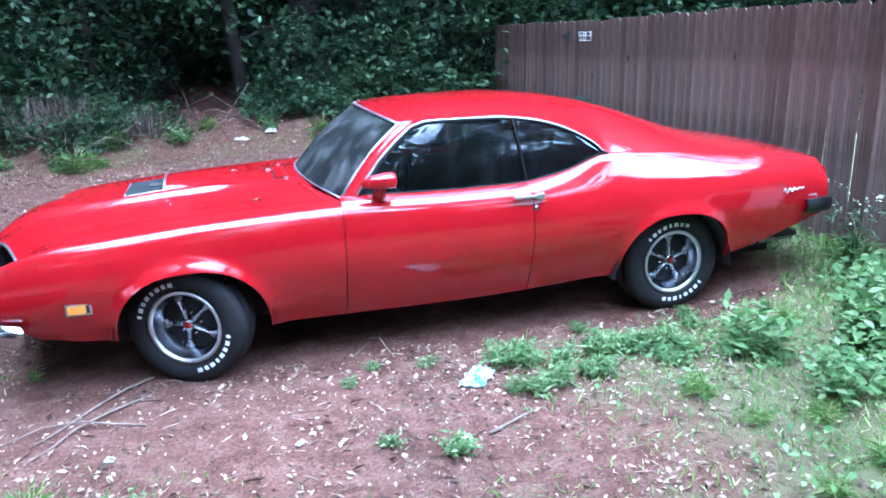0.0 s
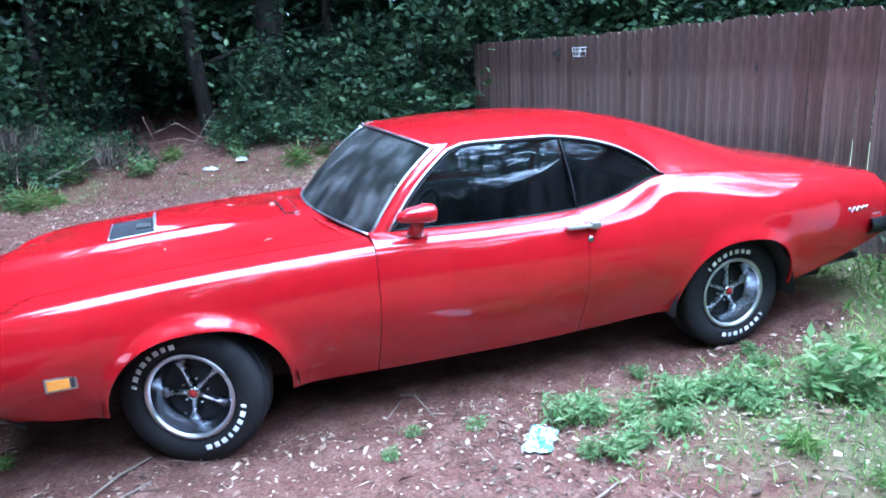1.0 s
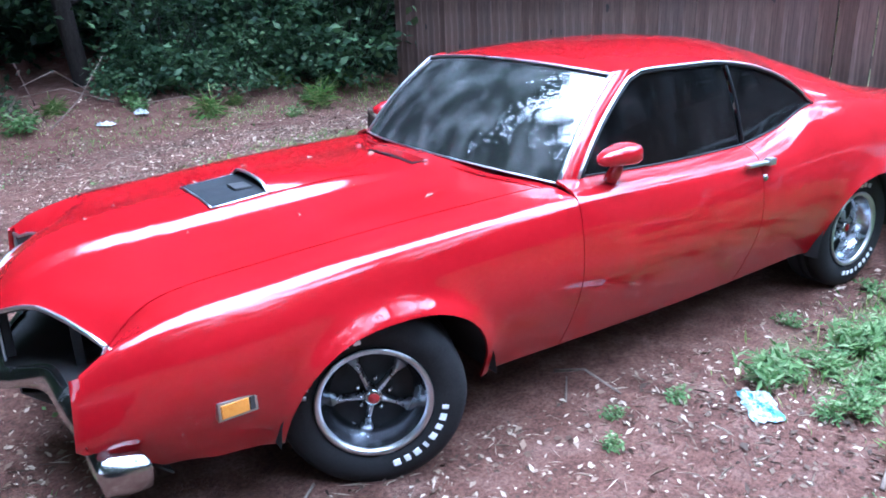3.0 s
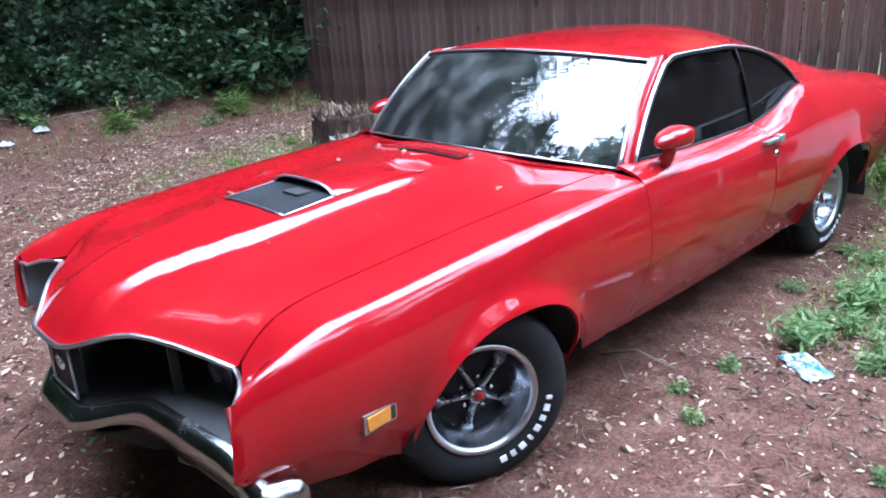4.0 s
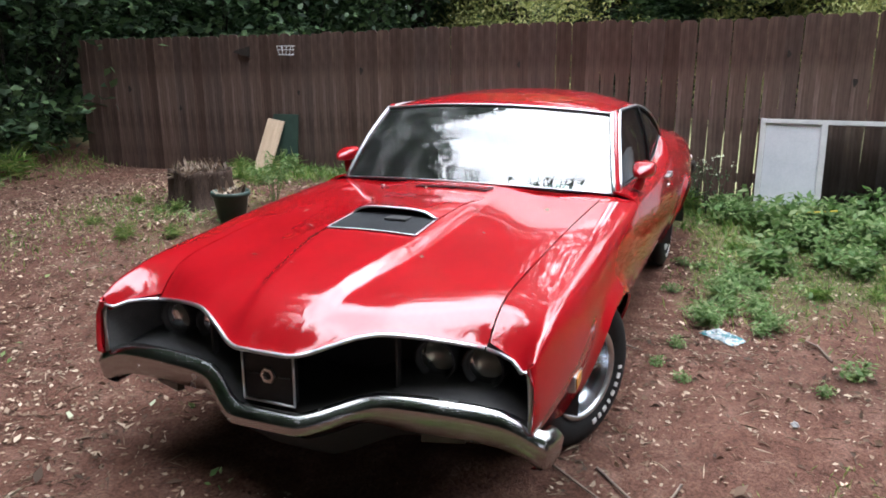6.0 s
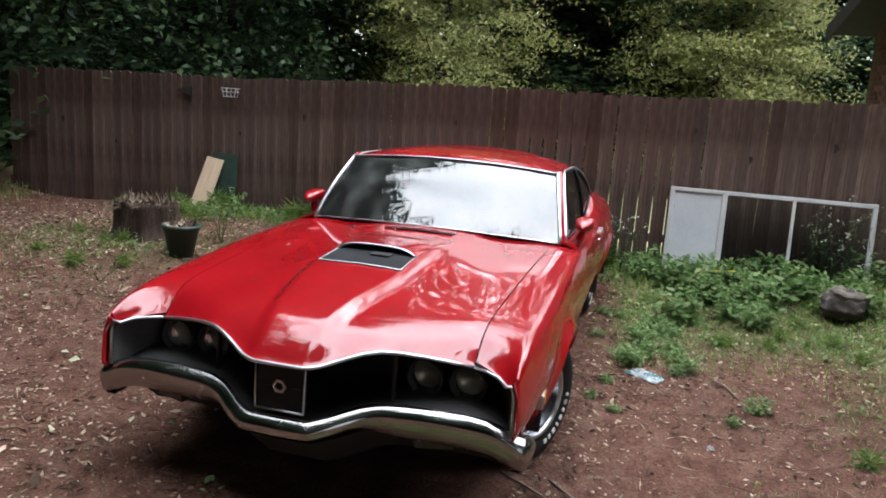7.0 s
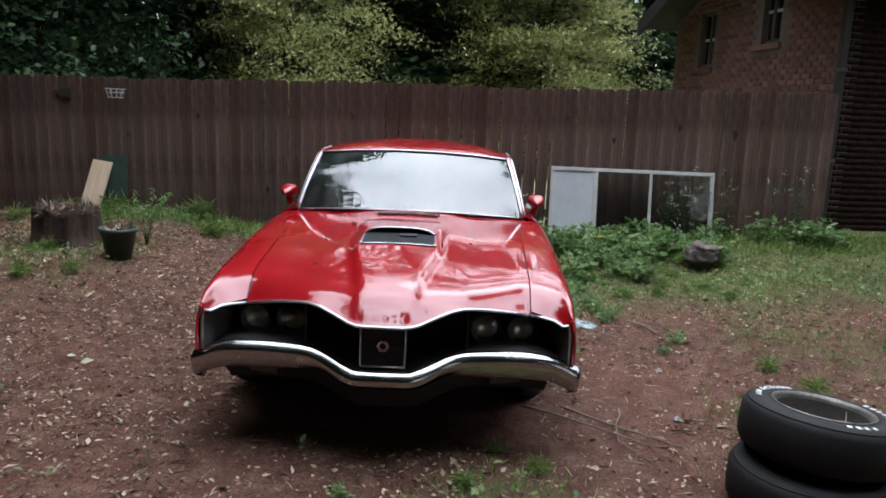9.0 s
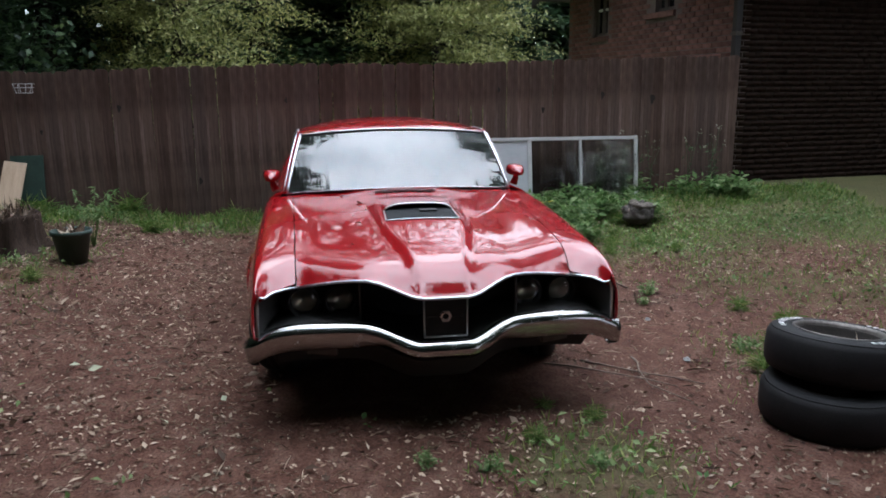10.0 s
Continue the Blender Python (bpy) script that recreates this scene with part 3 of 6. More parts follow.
def build_house():
    house = thing("house", HOUSE_AT, "two-storey dark red brick house with a dark shingle roof", "house")
    wins = ((1.50, 2.12, 2.58, 3.50), (3.48, 4.02, 2.33, 3.25))
    bm = bmesh.new()

    def slab(a, b, z0, tops):
        v = [bm.verts.new((x, y, z)) for y in (-0.2, 0.0) for x, z in ((a, z0), (b, z0), (b, tops[1]), (a, tops[0]))]
        for f in ((0, 1, 2, 3), (7, 6, 5, 4), (0, 4, 5, 1), (1, 5, 6, 2), (2, 6, 7, 3), (3, 7, 4, 0)):
            bm.faces.new([v[k] for k in f])
    cuts = sorted([0.0, PEAK[0], LONG] + [v for w in wins for v in w[:2]])
    for a, b in zip(cuts, cuts[1:]):
        w = [v for v in wins if abs(v[0] - a) < 0.01]
        if w:
            slab(a, b, -0.3, (w[0][2], w[0][2]))
            slab(a, b, w[0][3], (gable(a), gable(b)))
        else:
            slab(a, b, -0.3, (gable(a), gable(b)))
    bmesh.ops.remove_doubles(bm, verts=bm.verts, dist=0.0005)
    part("wall", bm, MORTAR, house)
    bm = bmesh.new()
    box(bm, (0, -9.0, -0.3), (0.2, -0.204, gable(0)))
    part("wall", bm, SHADED_MORTAR, house, "side wall with its shade put into the colour")
    bm = bmesh.new()
    box(bm, (LONG - 0.2, -9.0, -0.3), (LONG, -0.204, gable(LONG)))
    part("wall", bm, MORTAR, house)
    # pitched roof that stands out past the gable, its ridge running back from the yard
    for a, b in ((-0.45, PEAK[0] - 0.002), (LONG + 0.30, PEAK[0] + 0.002)):
        bm = bmesh.new()
        v = [bm.verts.new((x, y, gable(x) + dz)) for dz in (0.01, 0.17) for x, y in ((a, 0.62), (b, 0.62), (b, -9.4), (a, -9.4))]
        for f in ((3, 2, 1, 0), (4, 5, 6, 7), (0, 1, 5, 4), (1, 2, 6, 5), (2, 3, 7, 6), (3, 0, 4, 7)):
            bm.faces.new([v[k] for k in f])
        part("roof", bm, FASCIA, house, "dark shingled roof slope")
        bm = bmesh.new()
        v = [bm.verts.new((x, y, gable(x) + dz)) for dz in (-0.12, 0.15) for x, y in ((a, 0.66), (b, 0.66), (b, 0.624), (a, 0.624))]
        for f in ((3, 2, 1, 0), (4, 5, 6, 7), (0, 1, 5, 4), (1, 2, 6, 5), (2, 3, 7, 6), (3, 0, 4, 7)):
            bm.faces.new([v[k] for k in f])
        part("barge_board", bm, FASCIA, house, "dark board along the roof's edge")
    for x0, x1, z0, z1 in wins:
        win = new("window")
        win.parent = house
        win.location = (x0, 0, z0)
        w, h = x1 - x0, z1 - z0
        bm = bmesh.new()
        mid = w / 2
        for lo, hi in (((0, -0.15, 0), (0.06, -0.06, h)), ((w - 0.06, -0.15, 0), (w, -0.06, h)), ((0.06, -0.15, h - 0.06), (w - 0.06, -0.06, h)), ((0.06, -0.15, 0), (w - 0.06, -0.06, 0.06)), ((mid - 0.04, -0.14, 0.06), (mid + 0.04, -0.065, h - 0.06))):
            box(bm, lo, hi)
        part("frame", bm, WINDOW_FRAME, win)
        for a, b in ((0.06, mid - 0.04), (mid + 0.04, w - 0.06)):
            bm = bmesh.new()
            box(bm, (a, -0.115, h * 0.5 - 0.02), (b, -0.075, h * 0.5 + 0.02))
            part("sash_bar", bm, ALU_WHITE, win, "pale sash bar")
            for c, d in ((0.06, h * 0.5 - 0.02), (h * 0.5 + 0.02, h - 0.06)):
                bm = bmesh.new()
                box(bm, (a, -0.112, c), (b, -0.106, d))
                part("pane", bm, HOUSE_GLASS, win)
        bm = bmesh.new()
        box(bm, (-0.06, -0.1, -0.09), (w + 0.06, 0.05, -0.004), 0.008)
        part("sill", bm, BRICK, win)
    bm = bmesh.new()
    box(bm, (0.4, -2.2, 1.9), (LONG - 0.4, -2.0, EAVE))
    part("inner_wall", bm, FASCIA, house)
    pipe = thing("downspout", HOUSE_AT @ pose(-0.06, 0.06, 0.1), "dark metal downspout at the corner of the brick house", "downspout")
    bm = bmesh.new()
    box(bm, (-0.045, -0.045, -0.1), (0.045, 0.045, gable(0) - 0.06), 0.012)
    part("pipe", bm, FASCIA, pipe)
    for z in (0.9, 2.0, 3.0):
        bm = bmesh.new()
        box(bm, (-0.055, -0.055, z), (0.055, 0.055, z + 0.05), 0.006)
        part("strap", bm, WINDOW_FRAME, pipe)
    return house, wins


build_fence()
HOUSE, HOUSE_WINDOWS = build_house()

# ---- the car: nose towards -x, its left side towards -y ----
W = curve((-2.42, 0.905), (-2.25, 0.928), (-1.9, 0.95), (-1.2, 0.955), (-0.6, 0.955), (0.4, 0.95), (1.0, 0.95), (1.5, 0.96), (2.0, 0.94), (2.62, 0.86))
ZW = curve((-2.42, 0.54), (-1.8, 0.61), (0.0, 0.63), (1.2, 0.66), (2.62, 0.70))
ZB = curve((-2.42, 0.33), (-1.86, 0.29), (-1.06, 0.27), (0.0, 0.265), (1.02, 0.32), (1.80, 0.37), (2.3, 0.50), (2.62, 0.60))
YC = curve((-2.42, 0.878), (-2.32, 0.882), (-1.8, 0.897), (-0.635, 0.912), (0.4, 0.908), (1.1, 0.90), (1.6, 0.895), (2.2, 0.865), (2.62, 0.80))
ZC = curve((-2.42, 0.708), (-2.385, 0.748), (-2.33, 0.775), (-2.26, 0.791), (-2.1, 0.815), (-1.8, 0.840), (-1.4, 0.872), (-1.0, 0.893), (-0.635, 0.905), (0.0, 0.893), (0.4, 0.892), (0.7, 0.902), (1.0, 0.925), (1.3, 0.938), (1.6, 0.932), (2.2, 0.908), (2.5, 0.885), (2.62, 0.855))
YS = curve((-0.64, 0.785), (-0.3, 0.80), (0.4, 0.805), (0.7, 0.80), (1.0, 0.79), (1.4, 0.765), (2.2, 0.72), (2.62, 0.68))
ZS = curve((-0.64, 0.952), (0.0, 0.938), (0.4, 0.945), (0.7, 0.99), (1.0, 1.082), (1.4, 1.07), (1.8, 1.03), (2.2, 1.0), (2.62, 0.93))
YR = curve((-0.35, 0.695), (0.0, 0.70), (0.45, 0.715), (0.7, 0.745), (0.9, 0.775), (1.0, 0.79), (1.4, 0.765), (2.2, 0.72), (2.62, 0.68))
ZR = curve((-0.35, 1.30), (-0.2, 1.315), (0.0, 1.325), (0.3, 1.325), (0.5, 1.305), (0.7, 1.255), (0.9, 1.155), (1.0, 1.082), (1.4, 1.07), (1.8, 1.03), (2.2, 1.0), (2.62, 0.93))
ZTOP = curve((-0.4, 1.355), (-0.2, 1.38), (0.1, 1.402), (0.5, 1.408), (0.8, 1.390), (1.1, 1.340), (1.4, 1.258), (1.7, 1.155), (2.0, 1.065), (2.3, 1.015), (2.62, 0.955))
ZH = curve((-2.6, 0.765), (-2.45, 0.805), (-2.3, 0.835), (-1.8, 0.898), (-1.2, 0.948), (-0.85, 0.972), (-0.6, 0.985))
XE = curve((0, -2.575), (0.10, -2.572), (0.15, -2.552), (0.19, -2.528), (0.31, -2.458), (0.36, -2.429), (0.60, -2.325), (0.69, -2.293), (0.79, -2.335), (0.86, -2.40), (0.905, -2.42))
ZE = curve((0, 0.688), (0.10, 0.688), (0.15, 0.693), (0.19, 0.705), (0.31, 0.744), (0.345, 0.750), (0.39, 0.748), (0.60, 0.718), (0.69, 0.700), (0.80, 0.693), (0.86, 0.662), (0.89, 0.60), (0.905, 0.50))
FRONT_ARCH, REAR_ARCH = (-1.455, 0.395, 0.30, 0.655), (1.435, 0.385, 0.34, 0.70)
HUBS = ((-1.478, 0.770, 0.320, 23.0), (1.475, 0.735, 0.352, 0.0))


def arch_z(x):
    """The lower edge of the side panels: the rocker, or the wheel opening above it."""
    z = ZB(x)
    for cx, r, z0, z1 in (FRONT_ARCH, REAR_ARCH):
        t = abs(x - cx) / r
        if t < 1:
            z = max(z, ZB(x) + (z1 - ZB(x)) * (1 - t ** 2.5) ** (1 / 2.2))
    return z


def arch_dist(x, z):
    d = 9.0
    for cx, r, z0, z1 in (FRONT_ARCH, REAR_ARCH):
        t = math.hypot((x - cx) / r, max(0, z - 0.30) / (z1 - 0.30))
        d = min(d, abs(t - 1) * r)
    return d


def side_y(x, z):
    w, zw, zb, yc, zc = W(x), ZW(x), ZB(x), YC(x), ZC(x)
    if z < zw:
        t = (zw - z) / (zw - 0.22)
        y = w - 0.165 * max(0, t) ** 1.5
    else:
        t = (z - zw) / (zc - zw)
        y = w - (w - yc) * t ** 2.4
    d = arch_dist(x, z)
    return y + (0.036 if x < 0 else 0.024) * math.exp(-(d / 0.055) ** 2) * (1 if z < zc - 0.08 else 0.3)


def side_stations(a, b):
    xs = set(np.round(np.arange(a, b, 0.06), 4)) | {a, b}
    for cx, r, *_ in (FRONT_ARCH, REAR_ARCH):
        for k in range(25):
            x = cx - r * math.cos(math.pi * k / 24)
            if a < x < b:
                xs.add(round(x, 4))
        for e in (cx - r - 0.002, cx + r + 0.002):
            if a < e < b:
                xs.add(round(e, 4))
    xs = sorted(xs)
    out = [xs[0]]
    for x in xs[1:]:
        if x - out[-1] > 0.0015:
            out.append(x)
    return out


def lean(x, z):
    """The nose of the fender leans forward towards its foot."""
    low = max(0.0, 0.50 - z)
    return (-0.09 * max(0.0, 0.735 - max(z, 0.50)) + 1.2 * low) * (1 - smooth(x, -2.40, -2.0))


def side_rows(sign, a, b, strip):
    """Columns from the lower edge up to the crease, and on to the window sill or the hood's seam."""
    rows = []
    for x in side_stations(a, b):
        z0, zc = arch_z(x), ZC(x)
        col = []
        ys, zs = strip(x)

        def top(t):
            return Vector((x + lean(x, zc) * (1 - t), YC(x) + (ys - YC(x)) * t, zc + (zs - zc) * (1 - max(0.0, 1 - t) ** 1.6)))
        low = zc - min(0.035, 0.4 * (zc - z0))
        for k in range(17):
            z = z0 + (low - z0) * (k / 16)
            col.append((x + lean(x, z), sign * side_y(x, z), z))
        # the crease is rounded over
        t0 = min(0.45, 0.035 / max(0.01, abs(ys - YC(x))))
        a, b, c = Vector((x + lean(x, low), side_y(x, low), low)), top(0), top(t0)
        for k in range(1, 7):
            u = k / 6
            p = a * (1 - u) ** 2 + b * (2 * u * (1 - u)) + c * u * u
            col.append((p.x, sign * p.y, p.z))
        for k in range(1, 6):
            p = top(t0 + (1 - t0) * k / 5)
            col.append((p.x, sign * p.y, p.z))
        rows.append(col)
    return rows


LIP = curve((-2.42, 0.876), (-2.40, 0.860), (-2.335, 0.792), (-2.293, 0.694), (-2.28, 0.60))
SEAM = curve((-2.6, 0.682), (-2.29, 0.69), (-1.5, 0.712), (-0.64, 0.74))


def hood_z(x, y):
    y = abs(y)
    yc = YC(x)
    base = ZC(x) + (ZH(x) - ZC(x)) * (1 - min(1, y / yc) ** 1.7)
    half = 0.105 + 0.105 * smooth(x, -2.55, -1.75) + 0.015 * smooth(x, -1.7, -1.1)
    rise = 0.030 * smooth(x, -2.62, -2.2) * (1 - smooth(x, -1.35, -1.0))
    flank = 1 - smooth(y, half + 0.01, half + 0.052)
    z = base + rise * flank - 0.012 * math.exp(-((y - 0.47) / 0.16) ** 2) * smooth(x, -2.5, -2.0)
    return z


def nose_z(x, y):
    """The hood with its rounded leading edge."""
    ay = min(abs(y), 0.86)
    d = max(0.0, x - XE(ay))
    return hood_z(x, y) - (hood_z(XE(ay), y) - ZE(ay)) * math.exp(-(d / 0.085) ** 1.3)


def ws_base(v):
    return Vector((-0.785 + 0.165 * v * v, 0.778 * v, 0.980 - 0.042 * v * v))


def ws_top(v):
    return Vector((-0.352 + 0.092 * v * v, 0.678 * v, 1.352 - 0.040 * v * v))


def steps(a, b, n):
    return [a + (b - a) * k / n for k in range(n + 1)]


def loop_strip(name, pts, mat, parent, label="", r=0.009, flat=0.6):
    return tube(name, pts, r, mat, parent, label, sides=8, flat=flat)


def build_wheel(car, x, y, z, steer, sign, spin):
    wheel = new("wheel")
    wheel.parent = car
    wheel.matrix_basis = pose(x, sign * y, z, 0, 0, (180 if sign > 0 else 0) + (steer if sign < 0 else steer)) @ pose(0, 0, 0, 0, spin, 0)
    R, r = 0.332, 0.208
    prof = [(r - 0.012, -0.085), (r + 0.004, -0.098), (r + 0.03, -0.112), (r + 0.065, -0.116), (R - 0.028, -0.106), (R - 0.008, -0.092), (R, -0.072), (R, -0.03), (R - 0.004, -0.028), (R - 0.004, -0.022), (R, -0.02), (R, 0.02), (R - 0.004, 0.022), (R - 0.004, 0.028), (R, 0.03), (R, 0.072), (R - 0.01, 0.095), (R - 0.05, 0.112), (r + 0.02, 0.1), (r - 0.012, 0.08)]
    tyre = lathe("tyre", prof, RUBBER, wheel, "black tyre with raised white sidewall lettering", 64)
    # raised lettering as plain white bars round the sidewall
    for start, n, step in ((112, 8, 9.4), (-64, 8, 9.4)):
        for k in range(n):
            a = radians(start + k * step)
            bm = bmesh.new()
            w = (0.0125, 0.010, 0.0125, 0.007)[k % 4]
            box(bm, (-w, -0.003, -0.0115), (w, 0.003, 0.0115), 0.0015)
            ob = part("letter_block", bm, WHITE_LETTER, tyre)
            rr = r + 0.040
            ob.matrix_basis = Matrix.Translation((rr * math.cos(a), -0.1155, rr * math.sin(a))) @ pose(0, 0, 0, 0, 90 - math.degrees(a), 0)
    lathe("rim", [(r - 0.004, -0.096), (r, -0.104), (r - 0.004, -0.109), (r - 0.014, -0.108), (r - 0.022, -0.100), (r - 0.024, -0.092)], TRIM, wheel, "polished chrome trim ring", 64)
    lathe("barrel", [(r - 0.024, -0.0918), (r - 0.030, -0.070), (r - 0.042, -0.040), (r - 0.056, -0.022), (r - 0.060, 0.02)], BARREL, wheel, "polished metal rim barrel", 64)
    lathe("wheel_centre", [(r - 0.058, 0.004), (0.12, 0.010), (0.09, -0.004), (0.05, -0.020), (0.0, -0.020)], BLACK_TRIM, wheel, "black wheel centre", 40)
    for k in range(5):
        a = radians(54 + 72 * k)
        bm = bmesh.new()
        rows = []
        for rad, half, y0 in ((0.028, 0.011, -0.052), (0.06, 0.0065, -0.048), (0.10, 0.0065, -0.040), (0.125, 0.010, -0.034), (0.148, 0.022, -0.026)):
            rows.append([bm.verts.new((rad, yy, h)) for yy, h in ((y0 + 0.026, -half - 0.003), (y0 + 0.006, -half), (y0, -half * 0.45), (y0, half * 0.45), (y0 + 0.006, half), (y0 + 0.026, half + 0.003))])
        for p, q in zip(rows, rows[1:]):
            for j in range(5):
                bm.faces.new((p[j], p[j + 1], q[j + 1], q[j]))
        bm.faces.new(rows[0])
        bm.faces.new(rows[-1][::-1])
        sp = part("spoke", bm, SPOKE, wheel, shade=True)
        sp.matrix_basis = pose(0, 0, 0, 0, -math.degrees(a), 0)
    cap = lathe("hub_cap", [(0.030, -0.030), (0.033, -0.058), (0.029, -0.066), (0.020, -0.068), (0.0, -0.068)], CHROME, wheel, "chrome hub cap", 28)
    lathe("cap_centre", [(0.020, -0.0685), (0.019, -0.072), (0.0, -0.074)], RED_LENS, cap, "red cap centre", 20)
    for k in range(5):
        a = radians(18 + 72 * k)
        nut = lathe("lug_nut", [(0.008, -0.02), (0.008, -0.038), (0.005, -0.043), (0.0, -0.043)], CHROME, wheel, "", 8)
        nut.location = (0.060 * math.cos(a), 0, 0.060 * math.sin(a))


def build_car():
    car = thing("car", pose(0, 0, 0), "bright red two-door muscle car with chrome trim and hood scoop", "car")
    for sign in (-1, 1):
        def seam_strip(x):
            ys = max(SEAM(x) + 0.006, LIP(x))
            return ys, nose_z(x, ys)
        flip = sign < 0
        rows = side_rows(sign, -2.398, -0.640, seam_strip)
        sheet("fender", rows, PAINT, car, "red front fender", 0.012, flip=flip)
        sheet("door", side_rows(sign, -0.636, 0.464, lambda x: (YS(x), ZS(x))), PAINT, car, "red door", 0.012, flip=flip)
        sheet("quarter_panel", side_rows(sign, 0.468, 2.60, lambda x: (YS(x), ZS(x))), PAINT, car, "red rear quarter panel", 0.012, flip=flip)
        # wheel wells
        for cx, r, z0, z1 in (FRONT_ARCH, REAR_ARCH):
            rows = []
            for k in range(17):
                a = math.pi * k / 16
                rows.append([(cx + (r + 0.03) * math.cos(a), sign * yy, 0.30 + (z1 - 0.27) * math.sin(a)) for yy in (0.93, 0.80, 0.55)])
            rows = [[(p[0], p[1] * (0.985 if abs(p[1]) > 0.9 else 1), p[2]) for p in q] for q in rows]
            sheet("wheel_well", rows, UNDERSIDE, car)
            bm = bmesh.new()
            box(bm, (cx - r - 0.05, min(sign * 0.53, sign * 0.55), 0.22), (cx + r + 0.05, max(sign * 0.53, sign * 0.55), 0.74))
            part("inner_well", bm, UNDERSIDE, car)
        # wheels
        for hx, hy, hz, steer in HUBS:
            build_wheel(car, hx, hy, hz, -steer, sign, 11 if hx < 0 else 40)
    # hood
    us = [0, 0.004, 0.01, 0.018, 0.028, 0.04, 0.055, 0.075] + steps(0.10, 1.0, 40)
    def hood_rows(n):
        out = []
        for t in steps(-1, 1, n):
            col = []
            for u in us:
                x0 = XE(abs(t) * 0.69)
                x1 = ws_base(t * 0.93).x + 0.03
                x = x0 + (x1 - x0) * u
                y = t * SEAM(x)
                col.append((x, y, nose_z(x, y)))
            out.append(col)
        return out
    sheet("hood", hood_rows(64), PAINT, car, "red hood with a raised centre bulge", 0.010)
    # scoop set in the bulge: sunken black mesh with a bright surround and a hooded rear
    def on_hood(x, y, dz=0.0):
        return (x, y, nose_z(x, y) + dz)
    fx, rx = -1.80, -1.56
    outline = [(fx - 0.012 * math.cos(t * 1.5), 0.205 * t) for t in steps(-1, 1, 10)] + [(rx + 0.0, 0.190), (rx + 0.03, 0.15)] + [(rx + 0.035 + 0.01 * (1 - abs(t)), 0.15 * t) for t in steps(0.8, -0.8, 8)] + [(rx + 0.03, -0.15), (rx, -0.190)]
    scoop = new("hood_scoop")
    scoop.parent = car
    # raised visor over the rear of the opening
    rows = []
    for t in steps(-1, 1, 20):
        col = []
        for u in steps(0, 1, 10):
            x = rx - 0.02 + (0.42) * u
            y = t * (0.205 + 0.02 * u)
            hgt = 0.036 * (1 - u) ** 1.5 * (1 - abs(t) ** 5)
            col.append((x, y, nose_z(x, y) + 0.004 + hgt))
        rows.append(col)
    sheet("visor", rows, PAINT, scoop, "red visor over the scoop opening", 0.006)
    rows = [[on_hood(fx + (rx + 0.03 - fx) * u, t * (0.2 - 0.01 * u), 0.005) for u in steps(0, 1, 12)] for t in steps(-1, 1, 16)]
    sheet("insert", rows, SCOOP_BLACK, scoop, "dusty black scoop insert", 0.003, inward=False)
    bm = bmesh.new()
    box(bm, (-0.035, -0.05, 0), (0.035, 0.05, 0.008), 0.003)
    emb = part("scoop_emblem", bm, GREY_METAL, scoop, "small faded emblem")
    emb.location = (-1.64, -0.05, nose_z(-1.64, -0.05) + 0.008)
    loop_strip("scoop_trim", [on_hood(fx - 0.004, 0.205 * t, 0.006) for t in steps(-1, 1, 14)], TRIM, scoop, "bright trim strip", 0.0045)
    for s in (-1, 1):
        loop_strip("scoop_trim", [on_hood(fx + (rx - fx) * u, s * (0.205 - 0.004 * u), 0.005) for u in steps(0, 1, 8)], TRIM, scoop, "bright trim strip", 0.004)
    loop_strip("scoop_trim", [(rx - 0.022, 0.203 * t, nose_z(rx - 0.02, 0.2 * t) + 0.004 + 0.034 * (1 - abs(t) ** 5)) for t in steps(-1, 1, 28)], TRIM, scoop, "bright trim strip", 0.009)
    # cowl vent, washer jets
    vent = new("cowl_vent")
    vent.parent = car
    rows = [[on_hood(-0.935 + 0.075 * u, 0.20 * t, 0.004) for u in steps(0, 1, 4)] for t in steps(-1, 1, 12)]
    sheet("vent_tray", rows, BLACK_TRIM, vent, "dark vent tray", 0.003, inward=False)
    for k in range(26):
        y = -0.19 + 0.38 * k / 25
        bm = bmesh.new()
        box(bm, (-0.032, -0.0032, 0), (0.032, 0.0032, 0.006), 0.001)
        sl = part("vent_bar", bm, PAINT, vent)
        sl.location = (-0.8975, y, nose_z(-0.8975, y) + 0.006)
    for y in (-0.205, 0.42):
        bm = bmesh.new()
        box(bm, (-0.014, -0.008, -0.004), (0.010, 0.008, 0.009), 0.003)
        j = part("washer_jet", bm, WORN_CHROME, car, "small metal washer jet")
        j.location = (-0.87, y, nose_z(-0.87, y) + 0.002)
    # cowl strip and wipers
    rows = [[(ws_base(t).x - 0.06 + 0.09 * u, 0.80 * t, ws_base(t).z - 0.016 - 0.010 * u) for u in steps(0, 1, 3)] for t in steps(-1, 1, 24)]
    sheet("cowl", rows, PAINT, car, "red cowl panel", 0.008)
    # windshield and its bright surround
    def ws(u, v):
        return ws_base(v).lerp(ws_top(v), u) + Vector((-0.018, 0, 0.018)) * math.sin(math.pi * u)
    rows = [[ws(u, v) for u in steps(0, 1, 10)] for v in steps(-1, 1, 28)]
    sheet("windshield", rows, WINDSHIELD, car, "dusty windshield reflecting the sky", 0.005)
    loop_strip("windshield_trim", [ws(1, v) + Vector((-0.004, 0, 0.004)) for v in steps(-1.0, 1.0, 28)], TRIM, car, "bright trim", 0.0105)
    loop_strip("windshield_trim", [ws(0, v) + Vector((-0.004, 0, -0.001)) for v in steps(-1.0, 1.0, 28)], TRIM, car, "bright trim", 0.006)
